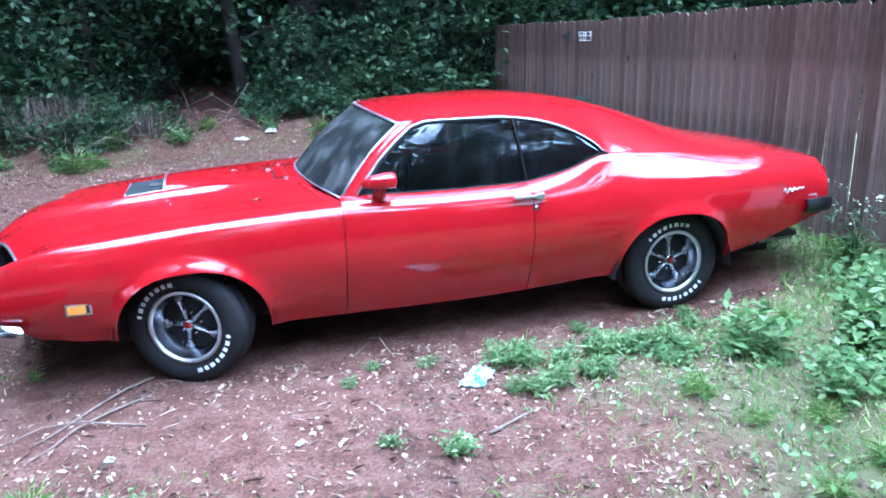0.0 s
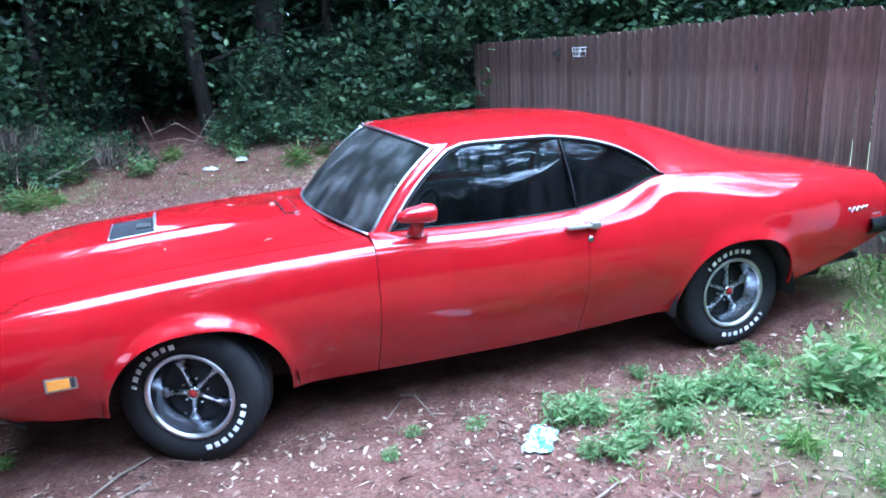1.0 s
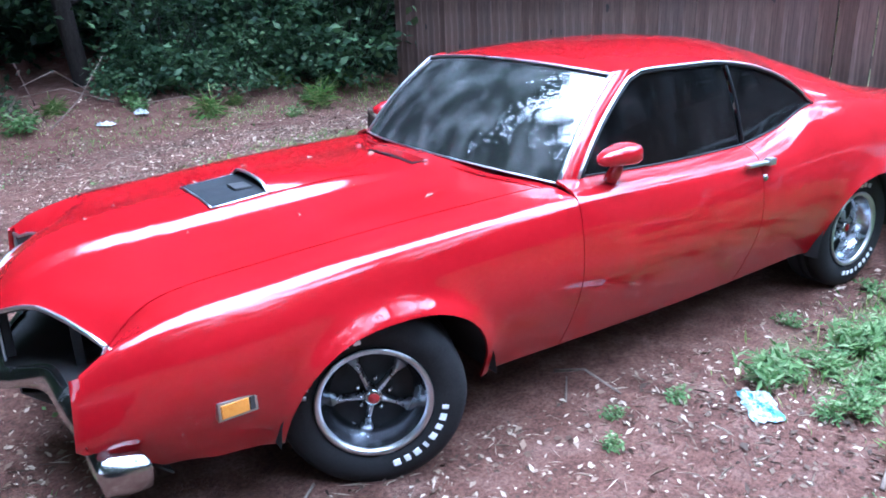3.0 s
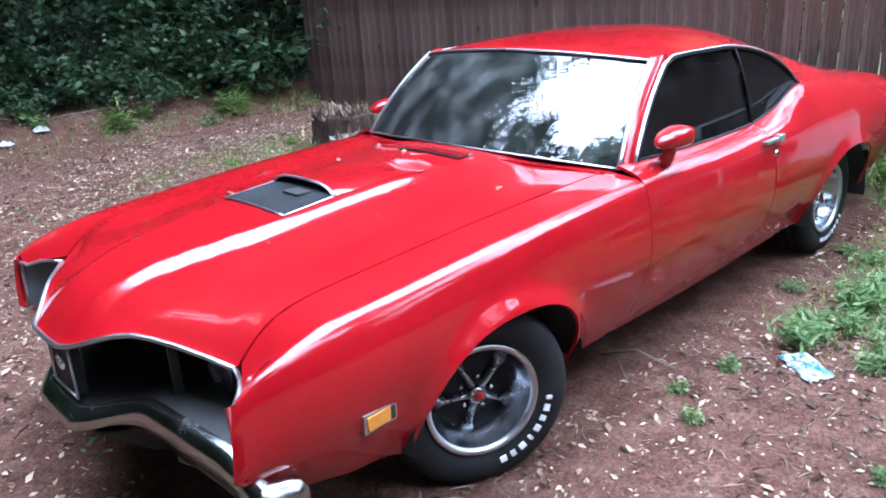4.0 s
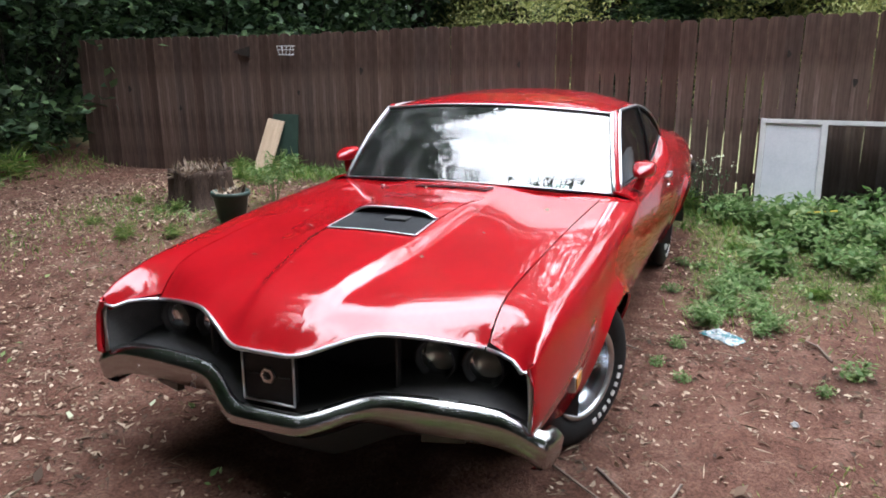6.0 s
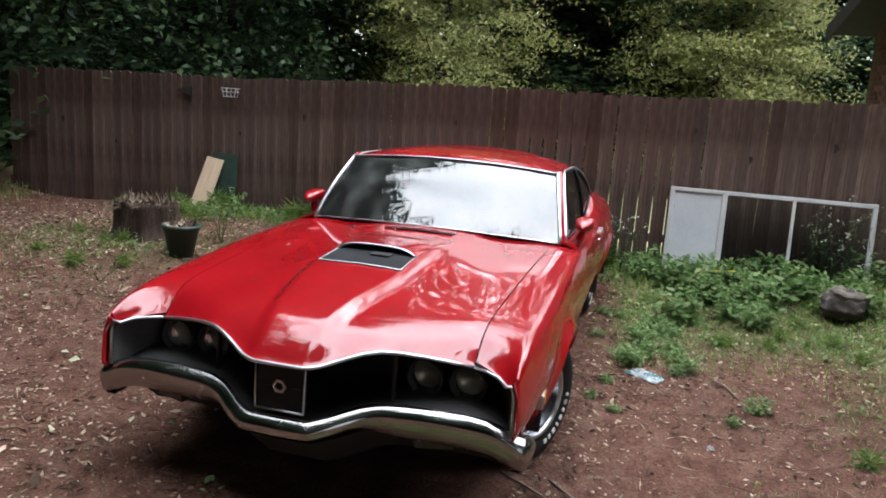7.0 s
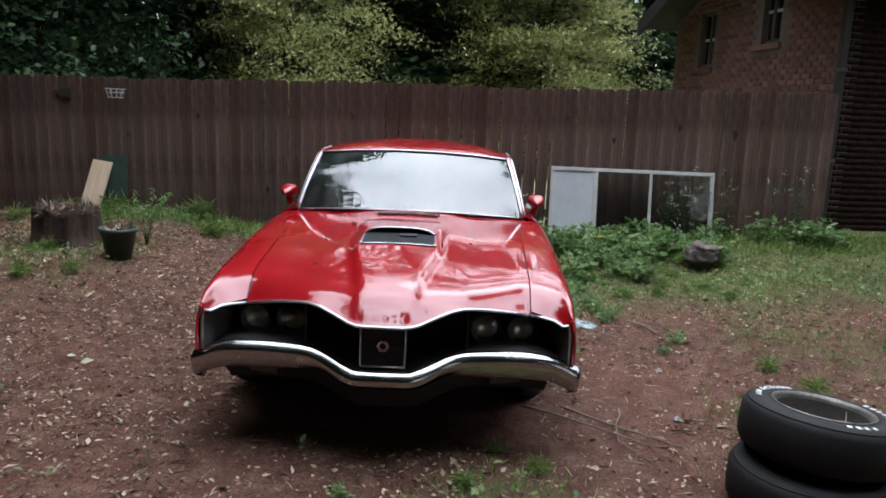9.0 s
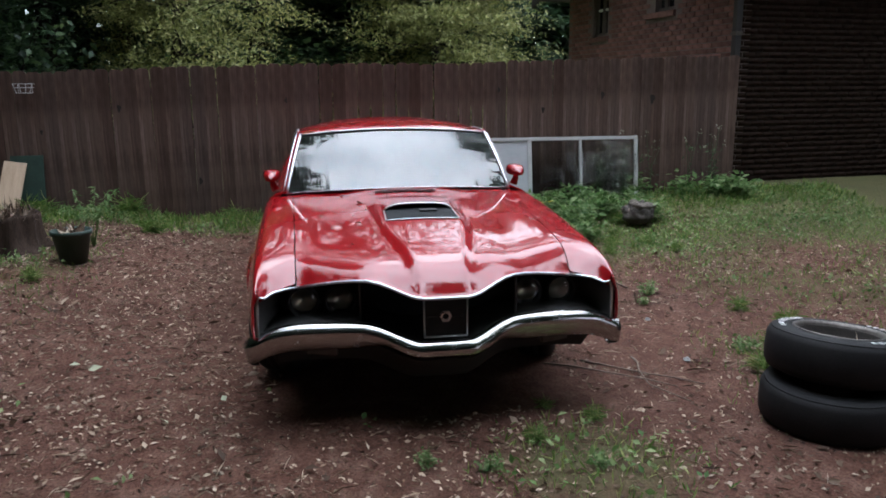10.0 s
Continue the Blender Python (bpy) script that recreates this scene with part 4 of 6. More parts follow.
    for s in (-1, 1):
        loop_strip("windshield_trim", [ws(u, s) + Vector((-0.002, s * 0.006, 0.004)) for u in steps(-0.02, 1.02, 10)], TRIM, car, "bright trim", 0.0105)
    # roof, sail panels and deck
    rows = []
    for t in steps(-1, 1, 44):
        x0 = ws_top(t).x + 0.012
        col = []
        for k, u in enumerate(steps(0, 1, 56)):
            x = x0 + (2.60 - x0) * u
            p = 2.6 - 0.5 * smooth(x, 0.5, 1.3)
            y = t * YR(x)
            z = ZR(x) + (ZTOP(x) - ZR(x)) * (1 - abs(t) ** p)
            if k == 0:
                z = ws_top(t).z + 0.004
            col.append((x, y, z))
        rows.append(col)
    sheet("roof", rows, PAINT, car, "red fastback roof", 0.010)
    # A-pillars, side windows, rails
    for s in (-1, 1):
        def pillar_out(u):
            a, b = Vector((-0.545, s * 0.802, 0.945)), Vector((-0.17, s * 0.706, 1.322))
            return a.lerp(b, u) + Vector((-0.02, 0, 0.018)) * math.sin(math.pi * u)
        rows = [[ws(u, s).lerp(pillar_out(u), t) + Vector((0, s * 0.012 * math.sin(math.pi * t), 0.004)) for t in steps(0, 1, 4)] for u in steps(-0.03, 1.03, 12)]
        sheet("windshield_pillar", rows, PAINT, car, "red windshield pillar", 0.02, flip=s > 0)
        def glass(xs0, xs1, xr0, xr1, n=16):
            rows = []
            for k in steps(0, 1, n):
                xs, xr = xs0 + (xs1 - xs0) * k, xr0 + (xr1 - xr0) * k
                a = Vector((xs, s * (YS(xs) - 0.004), ZS(xs) - 0.006))
                b = Vector((xr, s * (YR(xr) - 0.006), ZR(xr) - 0.004))
                rows.append([a.lerp(b, u) + Vector((0, s * 0.012 * math.sin(math.pi * u), 0)) for u in steps(0, 1, 6)])
            return rows
        sheet("side_window", glass(-0.545, 0.455, -0.175, 0.40), SIDE_GLASS, car, "dark tinted side window", 0.004, flip=s < 0)
        sheet("quarter_window", glass(0.485, 0.985, 0.425, 0.985), SIDE_GLASS, car, "dark tinted quarter window", 0.004, flip=s < 0)
        # bright rail over the windows with a black gasket beneath
        path = [pillar_out(u) + Vector((0, s * 0.004, 0.0)) for u in steps(0, 0.93, 12)] + [Vector((x, s * (YR(x) + 0.006), ZR(x) + 0.002)) for x in steps(-0.12, 1.0, 30)]
        loop_strip("drip_rail", path, TRIM, car, "bright drip rail", 0.009)
        path = [p + Vector((0.012, -s * 0.004, -0.012)) for p in path]
        loop_strip("window_gasket", path, BLACK_TRIM, car, "black window gasket", 0.011)
        loop_strip("belt_trim", [Vector((x, s * (YS(x) + 0.003), ZS(x) + 0.003)) for x in steps(-0.54, 0.995, 30)], BLACK_TRIM, car, "black belt seal", 0.006)
        a, b = Vector((0.47, s * 0.805, ZS(0.47))), Vector((0.412, s * (YR(0.41) + 0.002), ZR(0.41)))
        loop_strip("window_divider", [a.lerp(b, u) + Vector((0, s * 0.014 * math.sin(math.pi * u), 0)) for u in steps(0, 1, 6)], BLACK_TRIM, car, "thin black window divider", 0.008)
        # mirror on a stalk
        mirror = new("wing_mirror")
        mirror.parent = car
        mirror.location = (-0.42, s * 0.895, 1.035)
        mirror.scale = (0.85, 0.85, 0.85)
        prof = []
        for k, (xx, hy, hz, dz) in enumerate(((-0.125, 0.004, 0.004, -0.012), (-0.11, 0.03, 0.022, -0.008), (-0.06, 0.055, 0.038, 0), (0.0, 0.068, 0.046, 0.004), (0.05, 0.072, 0.050, 0.006), (0.085, 0.070, 0.048, 0.006), (0.095, 0.060, 0.040, 0.006))):
            prof.append([(xx, hy * math.copysign(abs(math.cos(a)) ** 0.7, math.cos(a)), dz + hz * math.copysign(abs(math.sin(a)) ** 0.7, math.sin(a))) for a in (2 * math.pi * j / 20 for j in range(20))])
        prof.append([(0.095, 0, 0.006)] * 20)
        sheet("mirror_shell", prof, PAINT, mirror, "red bullet mirror shell", closed=True, flip=True)
        bm = bmesh.new()
        bmesh.ops.create_circle(bm, cap_ends=True, segments=20, radius=1.0, matrix=Matrix.Translation((0.0965, 0, 0.006)) @ Matrix.Rotation(radians(90), 4, "Y") @ Matrix.Diagonal((0.036, 0.055, 1, 1)))
        part("mirror_glass", bm, CHROME, mirror, "mirror glass")
        tube("mirror_stalk", [(0.0, 0.0, -0.035), (-0.005, -s * 0.01, -0.07), (-0.01, -s * 0.03, -0.115)], 0.022, PAINT, mirror, "red stalk", sides=10, flat=1.4, taper=0.034)
        # handle and lock
        handle = new("door_handle")
        handle.parent = car
        yh = side_y(0.43, 0.872)
        handle.location = (0.43, s * yh, 0.885)
        bm = bmesh.new()
        box(bm, (-0.085, min(0, s * 0.03), -0.008), (0.075, max(0, s * 0.03), 0.008), 0.006)
        part("grip", bm, TRIM, handle, "chrome pull grip")
        bm = bmesh.new()
        box(bm, (0.05, min(0, s * 0.034), -0.016), (0.10, max(0, s * 0.034), 0.018), 0.007)
        part("button_block", bm, TRIM, handle, "chrome button block")
        lock = lathe("door_lock", [(0.016, 0.01), (0.016, -0.006), (0.010, -0.009), (0.0, -0.009)], CHROME, car, "round chrome door lock", 16)
        lock.matrix_basis = pose(0.48, s * side_y(0.48, 0.815), 0.815, 0, 0, 0 if s < 0 else 180)
        # side marker lamps
        marker = new("side_marker")
        marker.parent = car
        marker.matrix_basis = pose(-2.005, s * (side_y(-2.005, 0.51) + 0.004), 0.51, 0, 0, s * -3.0)
        bm = bmesh.new()
        box(bm, (-0.062, min(-s * 0.02, s * 0.006), -0.031), (0.062, max(-s * 0.02, s * 0.006), 0.031), 0.004)
        part("marker_bezel", bm, TRIM, marker, "bright bezel")
        bm = bmesh.new()
        box(bm, (-0.052, min(0, s * 0.011), -0.022), (0.034, max(0, s * 0.011), 0.022), 0.003)
        part("marker_lens", bm, AMBER, marker, "amber lens")
        bm = bmesh.new()
        box(bm, (0.036, min(0, s * 0.010), -0.022), (0.053, max(0, s * 0.010), 0.022), 0.003)
        part("marker_reflector", bm, GREY_METAL, marker, "grey end piece")
        rear = new("side_marker")
        rear.parent = car
        rear.matrix_basis = pose(2.44, s * (side_y(2.44, 0.70) - 0.002), 0.695, 0, 0, s * 5)
        bm = bmesh.new()
        box(bm, (-0.05, min(-s * 0.02, s * 0.005), -0.03), (0.05, max(-s * 0.02, s * 0.005), 0.03), 0.003)
        part("marker_bezel", bm, TRIM, rear, "bright bezel")
        bm = bmesh.new()
        box(bm, (-0.042, min(0, s * 0.009), -0.022), (0.042, max(0, s * 0.009), 0.022), 0.003)
        part("marker_lens", bm, RED_LENS, rear, "dark red lens")
        # script badge as a plain flowing shape
        badge = [(2.20 + 0.17 * t, s * (side_y(2.20 + 0.17 * t, 0.77) + 0.004), 0.768 + 0.014 * math.sin(t * 26) * (1.2 - t) + 0.01 * t) for t in steps(0, 1, 30)]
        tube("script_badge", badge, 0.0045, TRIM, car, "chrome script badge shape", sides=6)
    build_front(car)
    build_rear(car)
    build_inside(car)


def build_front(car):
    # bright surround of the grille opening, a thin band along the nose
    ys = [0, 0.05, 0.10, 0.13, 0.16, 0.20, 0.25, 0.30, 0.36, 0.42, 0.5, 0.6, 0.685]
    def edge(y):
        return Vector((XE(abs(y)) - 0.006, y, ZE(abs(y)) - 0.004))
    loop_strip("nose_trim", [edge(y) for y in [-q for q in ys[::-1]] + ys[1:]], TRIM, car, "bright trim along the hood's edge", 0.0088, flat=0.9)
    for s in (-1, 1):
        pts = [edge(s * y) for y in (0.695, 0.75, 0.80, 0.84)]
        pts += [Vector((-2.404, s * 0.866, 0.684)), Vector((-2.405, s * 0.874, 0.64)), Vector((-2.406, s * 0.877, 0.57)), Vector((-2.408, s * 0.879, 0.49))]
        loop_strip("fender_trim", pts, TRIM, car, "bright trim along the fender's edge", 0.008, flat=0.9)
        # fender's front face between trim and outer skin
        rows = []
        for k in steps(0, 1, 12):
            z = 0.712 - 0.23 * k
            inner = 0.862 + 0.026 * smooth(k, 0.0, 0.3)
            x = -2.398 + lean(-2.398, z)
            outer = side_y(-2.398, min(z, ZC(-2.398)))
            rows.append([(x - 0.026 * math.sin(math.pi * (0.15 + 0.85 * t)), s * (inner + (outer - inner) * t), z - 0.015 * (1 - t) * (1 - k)) for t in steps(0, 1, 6)])
        sheet("fender_nose", rows, PAINT, car, "red fender nose", 0.008, flip=s < 0)
        # grey cheek plates inside the opening
        rows = [[(-2.405 + 0.26 * t, s * (0.884 - 0.10 * t), 0.49 + 0.20 * u) for t in steps(0, 1, 4)] for u in steps(0, 1, 4)]
        sheet("grille_cheek", rows, CHEEK, car, "grey cheek plate of the grille opening", 0.006, flip=s < 0)
        # twin lamps
        for y in (0.482, 0.662):
            lamp = new("headlight")
            lamp.parent = car
            lamp.location = (-2.235, s * y, 0.604)
            turn = pose(0, 0, 0, 0, 0, -90)
            bez = lathe("bezel", [(0.074, 0.06), (0.078, -0.010), (0.076, -0.016), (0.068, -0.012), (0.064, 0.012)], GREY_METAL, lamp, "dark metal bezel", 32)
            bez.matrix_basis = turn
            refl = lathe("reflector", [(0.066, 0.004), (0.055, 0.030), (0.035, 0.048), (0.0, 0.056)], LAMP_SILVER, lamp, "dulled reflector", 32)
            refl.matrix_basis = turn
            lens = lathe("lens", [(0.067, 0.004), (0.055, -0.006), (0.03, -0.012), (0.0, -0.014)], LAMP_GLASS, lamp, "clear glass lens", 32)
            lens.matrix_basis = turn
    # back plate of the grille, floor and fine bars
    rows = [[(-2.15, y, z) for z in (0.44, 0.58, 0.70)] for y in steps(-0.86, 0.86, 12)]
    sheet("grille_back", rows, BLACK_TRIM, car, "black grille back", 0.01, inward=True)
    rows = []
    for y in steps(-0.89, 0.89, 40):
        ay = abs(y)
        rows.append([(BX(ay) + 0.025 + (-2.16 - BX(ay) - 0.025) * t, y, BZ(ay) - 0.012 + 0.03 * t) for t in steps(0, 1, 4)])
    sheet("grille_floor", rows, GREY_METAL, car, "dusty grey grille floor", 0.006, inward=True)
    rows = []
    for y in steps(-0.80, 0.80, 40):
        ay = abs(y)
        rows.append([(XE(ay) + 0.012 + (-2.16 - XE(ay)) * t, y, ZE(ay) - 0.012 + 0.01 * t) for t in steps(0, 1, 3)])
    sheet("grille_roof", rows, BLACK_TRIM, car, "black lip above the grille", 0.006, inward=True)
    for s in (-1, 1):
        bm = bmesh.new()
        box(bm, (-2.36, min(s * 0.385, s * 0.395), 0.50), (-2.33, max(s * 0.385, s * 0.395), 0.73), 0.002)
        part("grille_post", bm, GREY_METAL, car)
    # centre emblem panel
    emblem = new("grille_emblem")
    emblem.parent = car
    emblem.location = (-2.545, 0, 0.588)
    bm = bmesh.new()
    box(bm, (-0.002, -0.098, -0.094), (0.03, 0.098, 0.092), 0.004)
    part("panel", bm, BLACK_TRIM, emblem, "black square panel")
    sq = [(-0.006, -0.102, -0.098), (-0.006, 0.102, -0.098), (-0.006, 0.104, 0.096), (-0.006, -0.104, 0.096)]
    for a, b in zip(sq, sq[1:] + sq[:1]):
        tube("emblem_frame", [a, b], 0.0048, TRIM, emblem, sides=6)
    ring = bmesh.new()
    r6 = [[ring.verts.new((x, rr * math.cos(math.pi * k / 3), rr * math.sin(math.pi * k / 3))) for k in range(6)] for x, rr in ((-0.004, 0.030), (-0.012, 0.028), (-0.012, 0.018), (-0.004, 0.016))]
    for p, q in zip(r6, r6[1:]):
        for k in range(6):
            ring.faces.new((p[k], p[(k + 1) % 6], q[(k + 1) % 6], q[k]))
    part("emblem_ring", ring, WORN_CHROME, emblem, "grey six-sided ring")
    for y0, y1 in ((-0.085, -0.04), (0.04, 0.085)):
        tube("emblem_bar", [(-0.005, y0, 0.0), (-0.005, y1, 0.0)], 0.003, GREY_METAL, emblem, sides=5)
    # chrome bumper that follows the nose and wraps round the corners
    rows = []
    ys = [0, 0.06, 0.115, 0.135, 0.16, 0.20, 0.25, 0.30, 0.345, 0.38, 0.42, 0.5, 0.6, 0.7, 0.78, 0.83, 0.87, 0.90, 0.925]
    line = [(BX(y), y, BZ(y), 1.0) for y in ys]
    line += [(-2.388, 0.922, 0.468, 1.0), (-2.370, 0.929, 0.466, 1.0), (-2.342, 0.934, 0.462, 1.0), (-2.312, 0.937, 0.458, 0.97), (-2.284, 0.937, 0.453, 0.92), (-2.276, 0.933, 0.449, 0.87)]
    full = [(x, -y, z, h) for x, y, z, h in line[:0:-1]] + line
    n = len(full)
    for k, (x, y, z, h) in enumerate(full):
        a, b = Vector(full[max(k - 1, 0)][:3]), Vector(full[min(k + 1, n - 1)][:3])
        d = (b - a)
        d.z = 0
        d.normalize()
        out = Vector((-d.y, d.x, 0))
        p = Vector((x, y, z))
        H = (0.062 + 0.060 * smooth(abs(y), 0.18, 0.46)) * h
        sec = [(-0.028, 0.001), (-0.014, 0.001), (-0.004, -0.005), (0.012, -0.022), (0.017, -0.034), (0.014, -0.055), (0.003, -H + 0.012), (-0.016, -H), (-0.045, -H - 0.002)]
        rows.append([p + out * o + Vector((0, 0, dz)) for o, dz in sec])
    sheet("front_bumper", rows, CHROME, car, "dulled chrome bumper with a dipped centre", 0.004, inward=True)
    for s in (-1, 1):
        bm = bmesh.new()
        box(bm, (-0.01, -0.075, -0.02), (0.02, 0.075, 0.02), 0.006)
        ind = part("turn_lamp", bm, SMOKED, car, "dark smoked turn lamp under the bumper")
        ind.matrix_basis = pose(-2.40, s * 0.58, 0.405, 0, 0, s * -18)
    # dark valance under the bumper
    rows = [[(BX(abs(y)) + 0.06 + 0.16 * t, y, BZ(abs(y)) - 0.10 - 0.14 * t) for t in steps(0, 1, 3)] for y in steps(-0.80, 0.80, 24)]
    sheet("front_valance", rows, UNDERSIDE, car, "dark front valance", 0.006)


BX = curve((0, -2.588), (0.125, -2.586), (0.17, -2.565), (0.345, -2.455), (0.40, -2.446), (0.60, -2.432), (0.80, -2.406), (0.90, -2.396), (0.95, -2.386))
BZ = curve((0, 0.470), (0.125, 0.470), (0.16, 0.476), (0.345, 0.528), (0.40, 0.536), (0.60, 0.540), (0.78, 0.526), (0.86, 0.498), (0.90, 0.476), (0.95, 0.466))


def build_rear(car):
    rows = []
    for t in steps(-1, 1, 20):
        rows.append([(2.60 + 0.02 * math.sin(math.pi * u), t * (0.80 + 0.04 * u * (1 - u)), 0.56 + (0.36 - 0.04 * abs(t) ** 3) * u) for u in steps(0, 1, 8)])
    sheet("tail_panel", rows, PAINT, car, "red tail panel", 0.01)
    line = [(2.40, 0.905, 0.665), (2.50, 0.915, 0.668), (2.58, 0.905, 0.67), (2.635, 0.85, 0.67), (2.66, 0.7, 0.67), (2.67, 0.3, 0.67), (2.67, 0, 0.67)]
    full = [(x, -y, z) for x, y, z in line] + line[-2::-1]
    rows = []
    for k, p in enumerate(full):
        a, b = Vector(full[max(k - 1, 0)]), Vector(full[min(k + 1, len(full) - 1)])
        d = (b - a).normalized()
        o = Vector((d.y, -d.x, 0))
        rows.append([Vector(p) + o * w + Vector((0, 0, h)) for w, h in ((-0.03, 0.03), (0.008, 0.032), (0.02, 0.01), (0.018, -0.03), (0.0, -0.06), (-0.03, -0.065))])
    sheet("rear_bumper", rows, BLACK_CHROME, car, "dark worn chrome rear bumper", 0.004)
    # underside closes the car below
    bm = bmesh.new()
    box(bm, (-2.10, -0.53, 0.24), (2.45, 0.53, 0.50), 0.03)
    part("underbody", bm, UNDERSIDE, car, "dark underbody")
    for x0, x1 in ((-1.02, 1.02), (1.86, 2.45), (-2.14, -1.90)):
        bm = bmesh.new()
        box(bm, (x0, -0.80, (0.36 if x0 < -2 else 0.30) if x0 < 1 else 0.42), (x1, 0.80, 0.46), 0.02)
        part("floor_pan", bm, UNDERSIDE, car, "dark floor pan")
    tube("exhaust_pipe", [(1.95, -0.62, 0.36), (2.2, -0.62, 0.36), (2.55, -0.62, 0.38)], 0.03, WORN_CHROME, car, "dull exhaust pipe", sides=10)


def build_inside(car):
    for s in (-1, 1):
        seat = new("bucket_seat")
        seat.parent = car
        seat.location = (0.25, s * 0.36, 0.46)
        bm = bmesh.new()
        box(bm, (-0.27, -0.25, 0.0), (0.25, 0.25, 0.16), 0.05)
        part("seat_cushion", bm, VINYL, seat, shade=True)
        bm = bmesh.new()
        box(bm, (-0.07, -0.24, 0.0), (0.06, 0.24, 0.62), 0.05, pose(0.24, 0, 0.10, 0, 14, 0))
        part("seat_back", bm, VINYL, seat, shade=True)
        bm = bmesh.new()
        box(bm, (-0.62, min(s * 0.80, s * 0.84), 0.46), (0.98, max(s * 0.80, s * 0.84), 0.88), 0.02)
        part("door_lining", bm, VINYL, car, "dark vinyl door lining")
    bm = bmesh.new()
    box(bm, (0.95, -0.66, 0.46), (1.2, 0.66, 0.96), 0.06)
    box(bm, (0.62, -0.62, 0.46), (1.0, 0.62, 0.66), 0.06)
    part("rear_bench", bm, VINYL, car, "dark vinyl rear bench", shade=True)
    bm = bmesh.new()
    box(bm, (-0.60, -0.71, 0.68), (-0.36, 0.71, 0.905), 0.05)
    part("dashboard", bm, VINYL, car, "dark padded dashboard", shade=True)
    bm = bmesh.new()
    box(bm, (-0.80, -0.70, 0.46), (-0.66, 0.70, 0.88), 0.01)
    part("firewall", bm, UNDERSIDE, car)
    ring = [(0.0 + 0.19 * math.sin(a) * 0.35, -0.36 + 0.19 * math.cos(a), 0.86 + 0.19 * math.sin(a) * 0.93) for a in (2 * math.pi * k / 28 for k in range(29))]
    wheel = tube("steering_wheel", [(x - 0.22, y, z) for x, y, z in ring], 0.013, BLACK_TRIM, car, "dark steering wheel", sides=8)
    tube("steering_column", [(-0.22, -0.36, 0.86), (-0.55, -0.36, 0.74)], 0.03, BLACK_TRIM, car, sides=8)
    for a in (0.3, math.pi - 0.3, -math.pi / 2):
        tube("wheel_spoke", [(-0.22, -0.36, 0.86), (-0.22 + 0.19 * math.sin(a) * 0.35, -0.36 + 0.19 * math.cos(a), 0.86 + 0.19 * math.sin(a) * 0.93)], 0.01, WORN_CHROME, car, sides=6)
    bm = bmesh.new()
    box(bm, (-0.012, -0.11, -0.03), (0.012, 0.11, 0.03), 0.01)
    m = part("rear_view_mirror", bm, BLACK_TRIM, car, "dark rear-view mirror")
    m.location = (-0.33, 0, 1.24)


build_car()

# ---- trees, shrubs and the wood ----
def tree_parts(rng, tall, girth, crown_from, crown_r, leaf_n, leaf_size, mat, droop=0.15, bark=BARK, layered=False, extra=6000):
    """Meshes of a trunk with limbs and of a crown of leaf sprays, base at the origin."""
    trunk, tips = [], []

    def limb(p, d, length, r0, r1, n=7, wob=0.12):
        pts = [Vector(p)]
        d = Vector(d).normalized()
        for k in range(n):
            d = (d + Vector(rng.normal(0, wob, 3))).normalized()
            pts.append(pts[-1] + d * (length / n))
        v, f, sides = [], [], 8
        for k, q in enumerate(pts):
            t = (pts[min(k + 1, n)] - pts[max(k - 1, 0)]).normalized()
            a = t.cross(Vector((0.3, 1, 0.1))).normalized()
            b = a.cross(t)
            r = r0 + (r1 - r0) * k / n
            v += [q + a * (math.cos(2 * math.pi * s / sides) * r) + b * (math.sin(2 * math.pi * s / sides) * r) for s in range(sides)]
        for k in range(n):
            for s in range(sides):
                q = (s + 1) % sides
                f.append((k * sides + s, k * sides + q, (k + 1) * sides + q, (k + 1) * sides + s))
        trunk.append((np.array([tuple(x) for x in v]), np.array(f)))
        return pts
    main = limb((0, 0, -0.25), (rng.normal(0, 0.05), rng.normal(0, 0.05), 1), tall, girth, girth * 0.2, 12, 0.05)
    at = []
    count = 16 if not layered else 20
    for k in range(count):
        h = crown_from + (tall - crown_from) * (k + rng.uniform(0, 0.8)) / count
        base = main[min(12, max(0, int(12 * h / tall)))]
        yaw = k * 2.4 + rng.uniform(-0.5, 0.5)
        span = crown_r * (1.0 - 0.55 * ((h - crown_from) / (tall - crown_from)) ** 1.5) * rng.uniform(0.7, 1.1)
        up = 0.05 if layered else rng.uniform(0.0, 0.5)
        pts = limb(base, (math.cos(yaw), math.sin(yaw), up), span, girth * 0.28, 0.01, 6, 0.14)
        for q in range(2, 7):
            for j in range(3):
                e = pts[q] + Vector(rng.normal(0, 1, 3)) * (0.16 * span + 0.08)
                at.append((e, 0.10 * span + 0.12))
    per = max(1, leaf_n // len(at))
    cloud = []
    for e, s in at:
        c = np.array(tuple(e)) + rng.normal(0, 1, (per, 3)) * np.array([s * 1.25, s * 1.25, s * 0.8]) * ((0.85, 0.85, 0.30) if layered else (1, 1, 1))
        if layered:
            c[:, 2] -= 0.35 * np.hypot(c[:, 0] - e.x, c[:, 1] - e.y)
        cloud.append(c)
    cloud = np.concatenate(cloud)
    v, f = leaves(rng, cloud, leaf_size, lift=0.1, aspect=0.6 if not layered else 0.42, droop=droop)
    if not layered:
        pick = cloud[cloud[:, 2] > 4.2]
        pick = pick[rng.integers(0, len(pick), extra)] + rng.normal(0, 0.3, (extra, 3))
        v, f = merge([(v, f), leaves(rng, pick, 0.26, lift=0.1, aspect=0.65, droop=droop)])
    tv, tf = merge(trunk)
    tm = fast_mesh("trunk", tv, tf, bark)
    tm.polygons.foreach_set("use_smooth", [True] * len(tm.polygons))
    return tm, fast_mesh("crown", v, f, mat)


